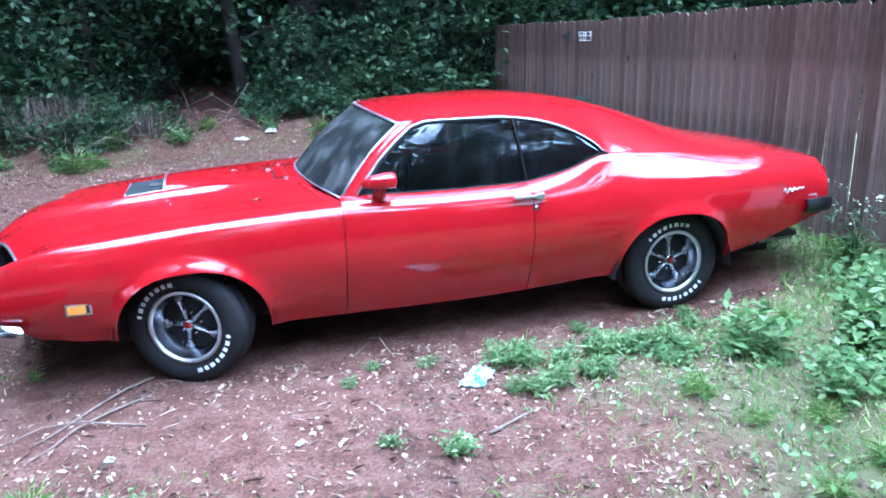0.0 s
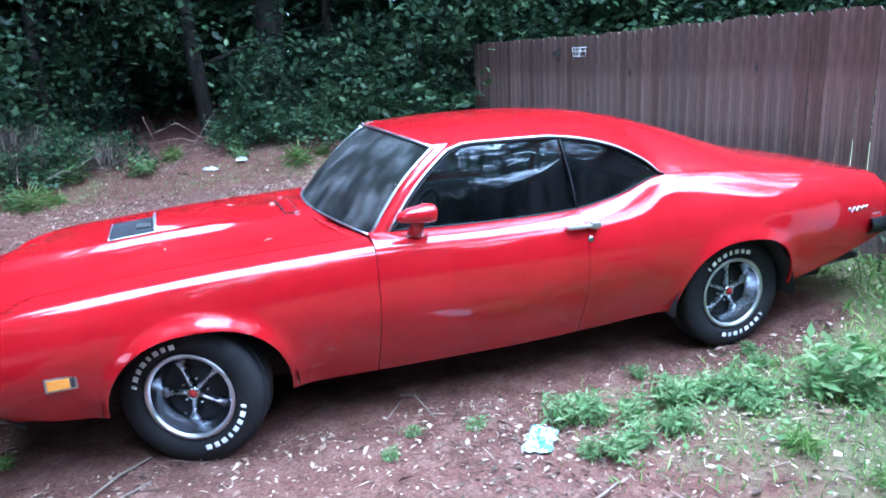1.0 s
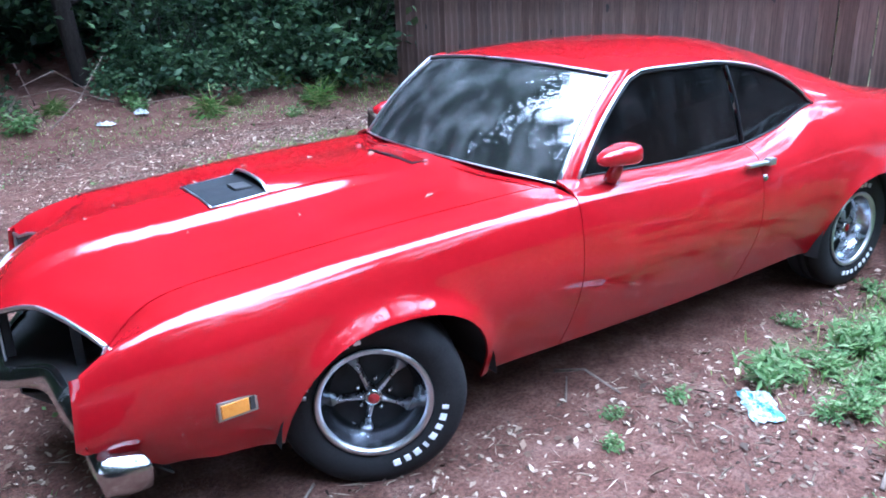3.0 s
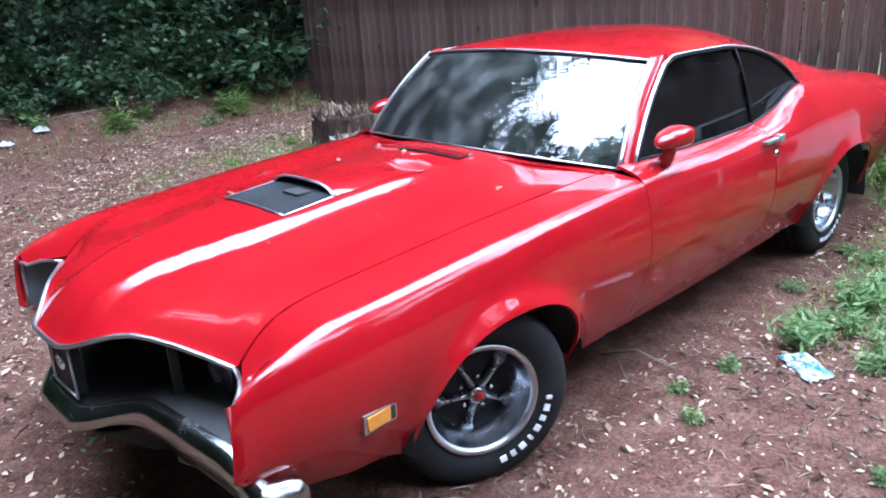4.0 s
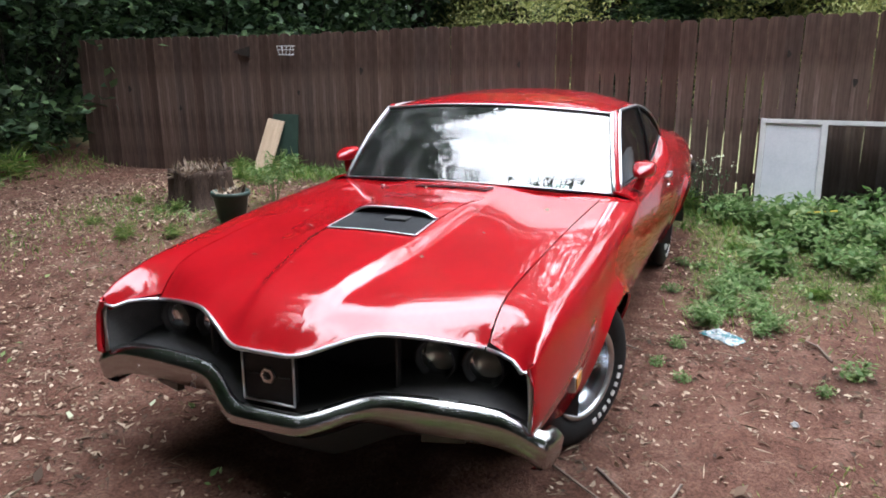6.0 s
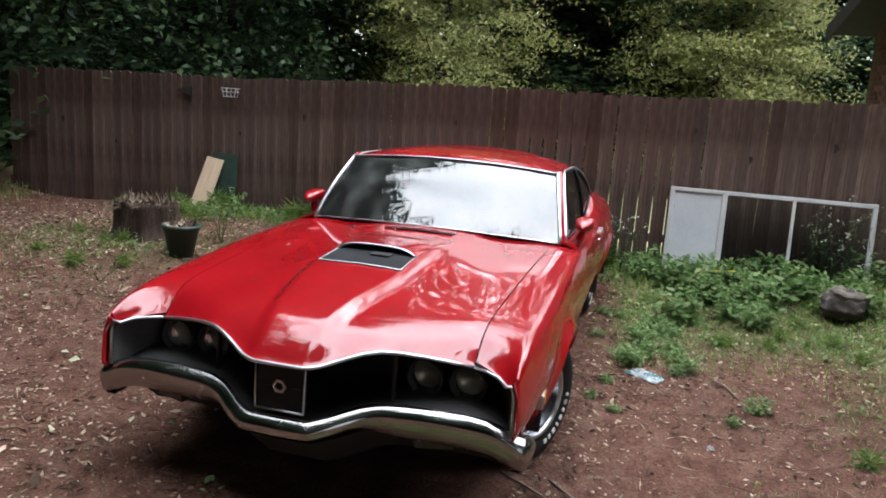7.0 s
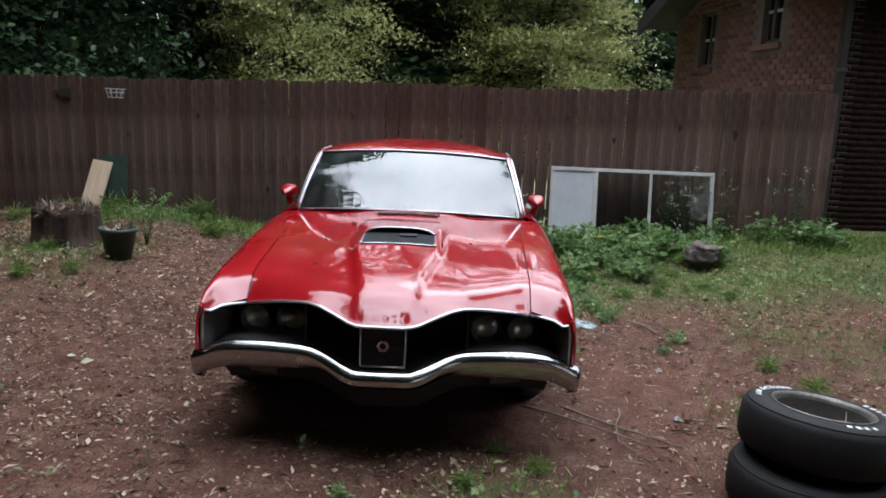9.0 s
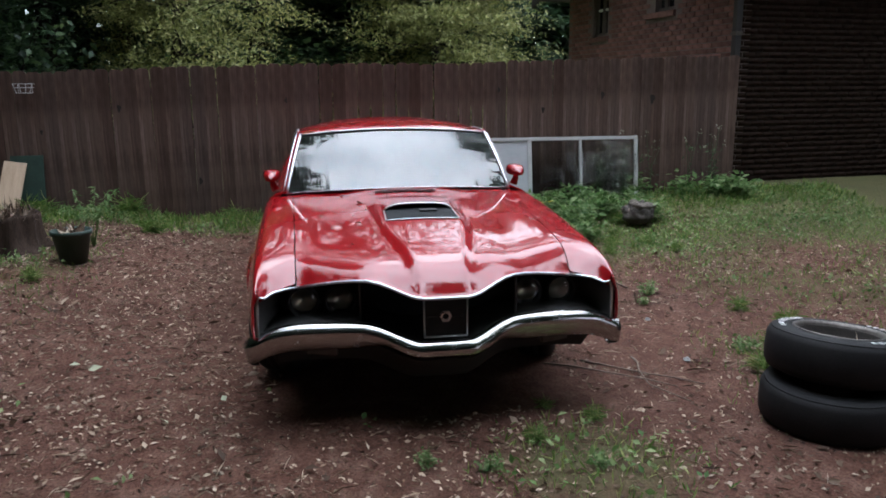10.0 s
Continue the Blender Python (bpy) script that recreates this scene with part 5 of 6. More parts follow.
def plant_tree(meshes, place, label, group="trees"):
    t = thing("tree", place, label, "tree", group)
    put("trunk", meshes[0], t)
    put("crown", meshes[1], t)
    return t


def bush_mesh(rng, rx, ry, rz, n, size, mat, droop=0.1):
    """An uneven bush of many leaf sprays with gaps, base at the origin."""
    sprays = int(max(10, n / 28))
    u = rng.normal(0, 1, (sprays, 3))
    u /= np.linalg.norm(u, axis=1)[:, None]
    u[:, 2] = np.abs(u[:, 2])
    c = u * rng.uniform(0.45, 1.08, (sprays, 1)) * np.array([rx, ry, rz])
    c[:, 2] += 0.04
    at = np.repeat(c, 28, 0) + rng.normal(0, 1, (sprays * 28, 3)) * np.array([0.13, 0.13, 0.07]) * (rx + rz) * 0.5
    at[:, 2] = np.maximum(at[:, 2], 0.02)
    v, f = leaves(rng, at, size, lift=0.15, aspect=0.6, droop=droop)
    return fast_mesh("leaves", v, f, mat)


def stems_mesh(rng, rx, ry, rz, n):
    pieces = []
    for k in range(n):
        a = rng.uniform(0, 2 * np.pi)
        d = Vector((math.cos(a) * rx * 0.7, math.sin(a) * ry * 0.7, rz * rng.uniform(0.6, 1.0)))
        pts = [Vector((d.x * 0.15 * rng.uniform(), d.y * 0.15, -0.05)) + d * t + Vector(rng.normal(0, 0.03, 3)) * t for t in (0, 0.35, 0.7, 1.0)]
        v, f = [], []
        for j, q in enumerate(pts):
            r = 0.014 * (1 - 0.75 * j / 3)
            v += [(q.x + r * math.cos(b), q.y + r * math.sin(b), q.z) for b in (0, 2.1, 4.2)]
        for j in range(3):
            for s in range(3):
                w = (s + 1) % 3
                f.append((j * 3 + s, j * 3 + w, j * 3 + 3 + w, j * 3 + 3 + s))
        pieces.append((np.array(v), np.array(f)))
    v, f = merge(pieces)
    return fast_mesh("woody_stem", v, f, BARK)


def build_woods():
    rng = np.random.default_rng(11)
    big = [tree_parts(rng, t, g, c, r, n, s, LEAF_DARK) for t, g, c, r, n, s in ((13, 0.12, 1.2, 3.4, 17000, 0.14), (15, 0.14, 1.4, 3.8, 18000, 0.15), (10, 0.10, 0.9, 2.8, 14000, 0.12))]
    label = "tall broadleaf tree with dark green leaves at the wood's edge"
    # the wood along the clay track
    spots = [(-11.5, 9.8, 0), (-9.0, 10.8, 1), (-6.6, 9.6, 2), (-4.4, 10.6, 0), (-3.2, 9.3, 2), (-0.75, 9.4, 1), (1.6, 10.4, 0), (0.6, 12.5, 1), (3.8, 9.2, 2), (5.2, 8.6, 2), (6.8, 8.0, 0), (-2.2, 12.2, 1), (-5.6, 12.8, 0), (-8.2, 13.4, 1), (5.0, 12.0, 0), (2.4, 14.0, 2), (-12.5, 13.5, 1)]
    for x, y, k in spots:
        plant_tree(big[k], pose(x, y, height(x, y), 0, 0, rng.uniform(0, 360)) @ Matrix.Diagonal((1, 1, rng.uniform(0.9, 1.15), 1)), label, "wood edge trees")
    # thick undergrowth in front of the trunks
    kinds = [(bush_mesh(rng, 1.0, 0.8, 1.15, 1900, 0.115, LEAF_SHRUB), stems_mesh(rng, 1.0, 0.8, 1.1, 16)), (bush_mesh(rng, 1.2, 0.9, 0.8, 1900, 0.10, LEAF_SHRUB), stems_mesh(rng, 1.2, 0.9, 0.8, 16)), (bush_mesh(rng, 0.9, 0.9, 1.7, 2300, 0.13, LEAF_DARK), stems_mesh(rng, 0.9, 0.9, 1.6, 18))]
    for k in range(26):
        x = -10.5 + 14.6 * ((k * 0.618) % 1.0) + rng.uniform(-0.3, 0.3)
        y = 8.1 + rng.uniform(0, 1.9) + (0.35 if x > 1.5 else 0)
        q = int(rng.integers(0, 3))
        spin, size = rng.uniform(0, 360), rng.uniform(0.75, 1.2)
        if -2.3 < x < -0.4:
            continue
        b = thing("shrub", pose(x, y, height(x, y) - 0.02, 0, 0, spin) @ Matrix.Scale(size, 4), "dense green undergrowth shrub at the wood's edge", "shrub", "undergrowth shrubs")
        put("foliage", kinds[q][0], b)
        put("woody_stem", kinds[q][1], b)
    # shrub that leans out past the end of the fence
    for x, y, s, q in ((2.1, 7.6, 0.95, 0), (0.9, 7.7, 0.8, 1), (2.75, 7.9, 1.25, 2), (-0.2, 7.9, 0.7, 1), (-2.5, 7.9, 0.6, 1), (-2.9, 7.5, 0.55, 0), (-3.6, 7.3, 0.75, 1), (-4.8, 7.2, 0.8, 0), (-6.2, 7.0, 0.8, 1)):
        b = thing("shrub", pose(x, y, height(x, y) - 0.02, 0, 0, 50 * q + 31 * x) @ Matrix.Scale(s, 4), "leafy shrub leaning over the clay track", "shrub", "undergrowth shrubs")
        put("foliage", kinds[q][0], b)
        put("woody_stem", kinds[q][1], b)
    # deep wood behind, too far to count
    pieces = []
    # -x and -y bands are out of view, added to block low sky
    for x0, x1, y0, y1, n in ((-18, 10, 13.5, 18.0, 48000), (16.0, 21.0, -12, 16, 34000), (-19, -14, -8, 13, 34000), (9, 15, 9, 14.5, 12000), (-16, 14, -23.0, -18.0, 26000)):
        at = np.stack([rng.uniform(x0, x1, n), rng.uniform(y0, y1, n), rng.uniform(0.0, 1.0, n) ** 1.5 * 14.0 + 0.2], 1)
        if x0 == 16.0:
            at[:, 2] *= np.where(at[:, 1] < 6.0, 0.52, 1.0)
        if y0 < -20:
            at[:, 2] *= 0.45
        pieces.append(leaves(rng, np.concatenate([at, at + rng.normal(0, 0.5, at.shape)]), 0.44, lift=0.1, aspect=0.65))
    v, f = merge(pieces)
    tagged(put("far_woods", fast_mesh("far_woods", v, f, LEAF_DARK)), "dark green depth of the wood, with unseen bands that block low sky", "wood", kind="stuff")
    # trees over the fence: yellow-green layered ones before darker ones
    gold = [tree_parts(rng, 5.6, 0.12, 0.9, 2.5, 40000, 0.085, LEAF_GOLD, droop=0.35, layered=True), tree_parts(rng, 5.0, 0.11, 0.8, 2.0, 36000, 0.085, LEAF_GOLD, droop=0.35, layered=True)]
    for x, y, k, s in ((10.6, 3.6, 0, 1.0), (11.6, -1.9, 1, 1.1), (13.4, -3.1, 1, 1.05)):
        plant_tree(gold[k], pose(x, y, height(x, y), 0, 0, 40 * x) @ Matrix.Scale(s, 4), "small yellow-green tree with layered drooping boughs", "garden trees")
    for x, y, k in ((9.0, 8.2, 0), (7.0, 10.6, 2), (11.5, 7.6, 1), (14.0, 5.0, 1), (13.4, -0.2, 0), (15.5, 1.6, 0), (16.5, -3.0, 1)):
        plant_tree(big[k], pose(x, y, height(x, y), 0, 0, 77 * x) @ Matrix.Diagonal((1, 1, 0.52 if y < 4 else 0.95, 1)), "dark green tree behind the fence", "garden trees")
    # tall trees with crowns out of view, added to shut out sky light
    tall = [tree_parts(rng, 20, 0.28, 5.0, 4.8, 5200, 0.40, LEAF_DARK, extra=1500), tree_parts(rng, 22, 0.30, 6.0, 5.2, 5200, 0.42, LEAF_DARK, extra=1500)]
    for k, (x, y) in enumerate(((-10, 12), (-5, 13), (0.5, 12.8), (5, 13.5), (10, 12), (-13, 8), (-12.5, 3.5), (-12, -1), (-12.5, -5.5), (-11.5, -10), (-7.5, -13.5), (-9.5, 7.5), (-4.0, -11.5), (-3.5, 11.0), (3.5, 11.5), (-9.5, -3.8), (-9.2, 2.2), (9.0, 7.4), (4.8, 9.6), (0.3, 10.0), (2.6, -12.5), (16.5, 6.5), (11.5, 10.5))):
        plant_tree(tall[k % 2], pose(x, y, height(x, y), 0, 0, 61 * k) @ Matrix.Diagonal((1, 1, 0.82 if y > 9.5 else 1.0, 1)), "very tall broadleaf tree added to cut sky light round the yard", "tall trees")
    # out-of-view trees round the open side, for reflections and to cut side light
    for x, y, k in ((-12, 6.5, 1), (-11.5, 3.2, 0), (-11, 0.2, 1), (-11.5, -2.8, 0), (-12, -6, 1), (-14.5, 4.5, 0), (-14, -1.5, 1), (-15, -9, 0), (-8.5, -9.5, 1), (-10.5, -12, 0), (-6.0, -12.5, 0), (-3.5, -15.0, 1), (0, -18, 1), (3, -17.5, 0), (6, -18, 1), (10, -17, 0)):
        plant_tree(tall[k], pose(x, y, height(x, y), 0, 0, 57 * x) @ Matrix.Diagonal((0.75, 0.75, 0.46 if y < -16 else 0.7, 1)), "out-of-view broadleaf tree on the far side of the yard", "yard trees")
    airy = tree_parts(rng, 19, 0.22, 6.0, 4.6, 3000, 0.32, LEAF_DARK, extra=400)
    for x, y in ((13.5, 2.4), (15.0, -1.6), (14.5, -6.6), (12.5, 6.2), (16.0, 8.6)):
        plant_tree(airy, pose(x, y, height(x, y), 0, 0, 83 * x), "tall airy broadleaf tree with open boughs behind the fence", "tall trees")
    # bushes that show over the fence
    hedge = bush_mesh(rng, 0.95, 0.95, 1.7, 5200, 0.075, LEAF_DARK)
    for x, y, s in ((6.6, 7.6, 2.2), (6.0, 9.0, 2.0), (8.4, 6.4, 2.0), (8.6, 9.4, 2.4), (7.2, 10.5, 2.6)):
        b = thing("shrub", pose(x, y, height(x, y) - 0.02, 0, 0, 91 * x) @ Matrix.Scale(s, 4), "tall green bush behind the fence", "shrub", "garden bushes")
        put("foliage", hedge, b)
        put("woody_stem", kinds[2][1], b)
    # dry tan brush at the wood's edge
    at = rng.normal(0, 1, (500, 3)) * np.array([0.45, 0.3, 0.0])
    brush = fast_mesh("dry_stalk", *leaves(rng, at, 0.75, lift=1.1, aspect=0.02, wild=0.5), TWIG)
    for x, y, s in ((-2.5, 7.7, 0.55), (-3.6, 7.8, 0.8), (-4.4, 8.0, 0.7)):
        b = thing("dry_brush", pose(x, y, height(x, y) - 0.05, 0, 0, 70 * x) @ Matrix.Scale(s, 4), "tan dry brush at the wood's edge", "brush", "dry brush")
        put("dry_stalk", brush, b)


build_woods()

# ---- things in the yard ----
def build_stump():
    rng = np.random.default_rng(5)
    x0, y0 = 0.95, 3.22
    st = thing("tree_stump", pose(x0, y0, height(x0, y0) - 0.02), "old rotten tree stump with splintered top and dry grass", "stump")
    rows = []
    for k, z in enumerate(steps(-0.05, 0.34, 10)):
        row = []
        for j in range(40):
            a = 2 * math.pi * j / 40
            flare = 0.10 * math.exp(-max(0, z) / 0.07)
            r = 0.265 + flare * (1 + 0.6 * math.sin(5 * a + 1)) + 0.022 * math.sin(9 * a) + 0.015 * noise.noise((math.cos(a) * 3, math.sin(a) * 3, z * 6))
            top = 0.05 * noise.noise((math.cos(a) * 2, math.sin(a) * 2, 1.0)) if k >= 9 else 0
            row.append((r * math.cos(a), r * math.sin(a), z + top))
        rows.append(row)
    rows.append([(0.2 * math.cos(2 * math.pi * j / 40), 0.2 * math.sin(2 * math.pi * j / 40), 0.30 + 0.02 * math.sin(j * 3)) for j in range(40)])
    rows.append([(0, 0, 0.29)] * 40)
    sheet("stump_bark", rows, STUMP_BARK, st, "dark rotten bark", closed=True)
    n = 90
    a, r = rng.uniform(0, 6.28, n), 0.27 * np.sqrt(rng.uniform(0, 1, n))
    at = np.stack([r * np.cos(a), r * np.sin(a), np.full(n, 0.29)], 1)
    v, f = leaves(rng, at, 0.11, lift=1.0, aspect=0.28, wild=0.35)
    put("splintered_top", fast_mesh("splintered_top", v, f, STUMP_TOP), st, "grey splintered wood")
    n = 170
    a, r = rng.uniform(0, 6.28, n), 0.25 * np.sqrt(rng.uniform(0, 1, n))
    at = np.stack([r * np.cos(a), r * np.sin(a), np.full(n, 0.30)], 1)
    v, f = leaves(rng, at, 0.14, lift=0.8, aspect=0.07, wild=0.5)
    put("dry_grass", fast_mesh("dry_grass", v, f, DRY_LEAF), st, "dry pale grass")


def build_pot():
    x0, y0 = 0.52, 2.56
    z0 = height(x0, y0)
    pot = thing("plant_pot", pose(x0, y0, z0), "dark green plastic plant pot standing beside the stump", "plant pot")
    lathe("pot_wall", [(0.0, 0.0), (0.10, 0.0), (0.145, 0.24), (0.160, 0.24), (0.160, 0.275), (0.148, 0.275), (0.14, 0.235), (0.0, 0.22)], POT_GREEN, pot, "", 36).matrix_basis = pose(0, 0, 0, 90, 0, 0)
    rng = np.random.default_rng(8)
    at = np.stack([rng.normal(0, 0.05, 40), rng.normal(0, 0.05, 40), np.full(40, 0.22)], 1)
    v, f = leaves(rng, at, 0.12, lift=0.9, aspect=0.3)
    put("dead_stalks", fast_mesh("dead_stalks", v, f, DRY_LEAF), pot, "dry pale stalks")


def build_boards():
    # pale plank and dark green panel that lean on the fence
    def leaning(name, a, b, w, t, mat, label):
        a, b = Vector(a), Vector(b)
        up = (b - a).normalized()
        side = Vector((0, 1, 0)) - up * up.y
        side.normalize()
        out = side.cross(up)
        m = Matrix((side, out, up)).transposed().to_4x4()
        m.translation = a
        bm = bmesh.new()
        box(bm, (-w / 2, -t / 2, 0), (w / 2, t / 2, (b - a).length), 0.003)
        ob = part(name, bm, mat)
        ob.matrix_world = m
        return tagged(ob, label, "board")
    leaning("plank", (2.74, 3.93, 0.17), (3.02, 3.82, 0.885), 0.235, 0.022, PALE_BOARD, "pale raw plywood board leaning against the fence")
    leaning("green_panel", (2.98, 3.72, 0.18), (3.07, 3.72, 0.95), 0.34, 0.02, GREEN_BOARD, "dark green painted panel leaning against the fence")


def build_sprig(x0, y0, h, spread, n, label):
    rng = np.random.default_rng(int(abs(x0) * 100))
    sp = thing("seedling", pose(x0, y0, height(x0, y0) - 0.02), label, "seedling")
    pieces = []
    for k in range(n):
        a = k * 2.4
        stem = [Vector((0, 0, 0)), Vector((math.cos(a) * spread * 0.3, math.sin(a) * spread * 0.3, h * 0.55)), Vector((math.cos(a) * spread, math.sin(a) * spread, h * rng.uniform(0.75, 1.1)))]
        tube("stem", stem, 0.005, LEAF_WEED, sp, sides=5, taper=0.002)
        pts = np.array([tuple(stem[1].lerp(stem[2], t)) for t in steps(0, 1, 10)])
        at = np.repeat(pts, 3, 0)
        pieces.append(leaves(rng, at, 0.065, lift=0.0, aspect=0.26, droop=0.3))
    v, f = merge(pieces)
    put("foliage", fast_mesh("foliage", v, f, LEAF_WEED), sp)


def build_window_frame():
    y0, y1, zb, zt = -1.45, -3.30, 0.24, 1.045
    win = thing("old_window", pose(2.88, y0, zb, 0, 8, 0), "old white aluminium sliding window with one white panel leaning on the fence", "window")
    L, H = y1 - y0, zt - zb
    def bar(name, a, b, w, lab=""):
        bm = bmesh.new()
        box(bm, (-0.022, min(a[0], b[0]) - w / 2, min(a[1], b[1]) - w / 2), (0.022, max(a[0], b[0]) + w / 2, max(a[1], b[1]) + w / 2), 0.004)
        part(name, bm, ALU_WHITE, win, lab)
    bar("frame_bar", (0, 0), (0, H), 0.045)
    bar("frame_bar", (L, 0), (L, H), 0.045)
    bar("frame_bar", (-0.024, H - 0.001), (L + 0.024, H - 0.001), 0.04)
    bar("frame_bar", (-0.024, 0.001), (L + 0.024, 0.001), 0.04)
    bar("frame_bar", (-0.50, 0.022), (-0.50, H - 0.022), 0.05)
    bar("frame_bar", (-1.14, 0.022), (-1.14, H - 0.022), 0.03)
    bm = bmesh.new()
    box(bm, (-0.008, -0.474, 0.022), (0.008, -0.024, H - 0.022))
    part("blank_panel", bm, WHITE_PANEL, win, "dull white panel")
    for a, b in ((-0.527, -1.122), (-1.158, L + 0.026)):
        bm = bmesh.new()
        box(bm, (-0.003, b, 0.022), (0.003, a, H - 0.022))
        part("pane", bm, CLEAR_GLASS, win, "clear pane")


def build_spare_tyres():
    R, r, h = 0.335, 0.195, 0.225
    prof = [(r, -h / 2 + 0.03), (r + 0.01, -h / 2 + 0.008), (r + 0.04, -h / 2), (R - 0.05, -h / 2 + 0.004), (R - 0.018, -h / 2 + 0.018), (R - 0.004, -h / 2 + 0.045), (R, 0.0), (R - 0.004, h / 2 - 0.045), (R - 0.018, h / 2 - 0.018), (R - 0.05, h / 2 - 0.004), (r + 0.04, h / 2), (r + 0.01, h / 2 - 0.008), (r, h / 2 - 0.03), (r + 0.06, h / 2 - 0.05), (R - 0.03, 0.05), (R - 0.03, -0.05), (r + 0.06, -h / 2 + 0.05), (r, -h / 2 + 0.03)]
    prof = [(a, -b) for a, b in prof]
    for k, (x, y, z, tx, ty) in enumerate(((-2.76, -1.90, 0.118, 0, 0), (-2.70, -1.95, 0.352, 5.0, 4.0))):
        t = thing("spare_tyre", pose(x, y, height(x, y) + z - 0.006, tx, ty, 0) @ pose(0, 0, 0, 0, 0, 25), "worn black tyre lying in a stack of two" if not k else "worn black tyre with raised white lettering on the stack", "tyre", "stacked tyres")
        ob = lathe("tyre_casing", prof, RUBBER, t, "", 72)
        ob.matrix_basis = pose(0, 0, 0, 90, 0, 0)
        band = lathe("shoulder_band", [(R - 0.030, -h / 2 + 0.009), (R - 0.024, -h / 2 + 0.010), (R - 0.020, -h / 2 + 0.0145), (R - 0.026, -h / 2 + 0.016)], RUBBER, t, "raised rubber band on the tyre's shoulder", 72)
        band.matrix_basis = pose(0, 0, 0, -90, 0, 0)
        if k:
            rim = lathe("steel_rim", [(r - 0.006, -0.090), (r - 0.002, -0.100), (r + 0.004, -0.108), (r + 0.012, -0.1135), (r + 0.018, -0.1145), (r + 0.021, -0.111)], RUSTED_RIM, t, "dull rusted steel rim lip", 60)
            well = lathe("rim_well", [(r - 0.040, 0.02), (r - 0.036, -0.030), (r - 0.016, -0.044), (r - 0.012, -0.080), (r - 0.006, -0.0898)], KNOT, t, "dark rusted rim well", 60)
            rim.matrix_basis = well.matrix_basis = pose(0, 0, 0, -90, 0, 0)

            def at_angle(deg):
                a = radians(deg)
                return Matrix.Translation((0.268 * math.cos(a), 0.268 * math.sin(a), h / 2 - 0.0012)) @ pose(0, 0, 0, 0, 0, deg - 90)
            for deg in (48, 41, 34, -92, -100, -108, -117, -125, 150, 158, 166, 174, 215, 222, 229):
                bm = bmesh.new()
                box(bm, (-0.0085, -0.012, 0), (0.0085, 0.012, 0.003), 0.001)
                part("letter_block", bm, WHITE_LETTER, t).matrix_basis = at_angle(deg)
            for ch, deg in zip("ACTION", (20, 12, 4.5, -1.5, -7.5, -15.5)):
                font = bpy.data.curves.new("letter", "FONT")
                font.body, font.size, font.extrude, font.align_x, font.align_y, font.offset = ch, 0.044, 0.0015, "CENTER", "CENTER", 0.0012
                text = bpy.data.objects.new("letter", font)
                me = bpy.data.meshes.new_from_object(text)
                bpy.data.objects.remove(text)
                me.materials.clear()
                me.materials.append(WHITE_LETTER)
                put("letter", me, t).matrix_basis = at_angle(deg)
    rng = np.random.default_rng(3)
    n = 60
    a, q = rng.uniform(0, 6.28, n), 0.15 * np.sqrt(rng.uniform(0, 1, n))
    at = np.stack([-2.71 + q * np.cos(a), -1.945 + q * np.sin(a), 0.325 + rng.uniform(0, 0.03, n)], 1)
    twigs = leaves(rng, at, 0.16, lift=0.05, aspect=0.05, wild=0.25)
    n = 36
    a, q = rng.uniform(0, 6.28, n), 0.15 * np.sqrt(rng.uniform(0, 1, n))
    at = np.stack([-2.71 + q * np.cos(a), -1.945 + q * np.sin(a), 0.318 + rng.uniform(0, 0.02, n)], 1)
    v, f = merge([twigs, leaves(rng, at, 0.05, lift=0.1, aspect=0.5, wild=0.4)])
    tagged(put("dead_leaves", fast_mesh("dead_leaves", v, f, DRY_LEAF)), "dry twigs and leaves caught inside the stacked tyres", "leaves", kind="stuff")
    bm = bmesh.new()
    bmesh.ops.create_cone(bm, cap_ends=True, segments=32, radius1=0.165, radius2=0.150, depth=0.30, matrix=Matrix.Translation((-2.715, -1.94, 0.162)))
    tagged(part("litter_heap", bm, STUMP_BARK), "packed dark leaf litter filling the stacked tyres", "litter", kind="stuff")


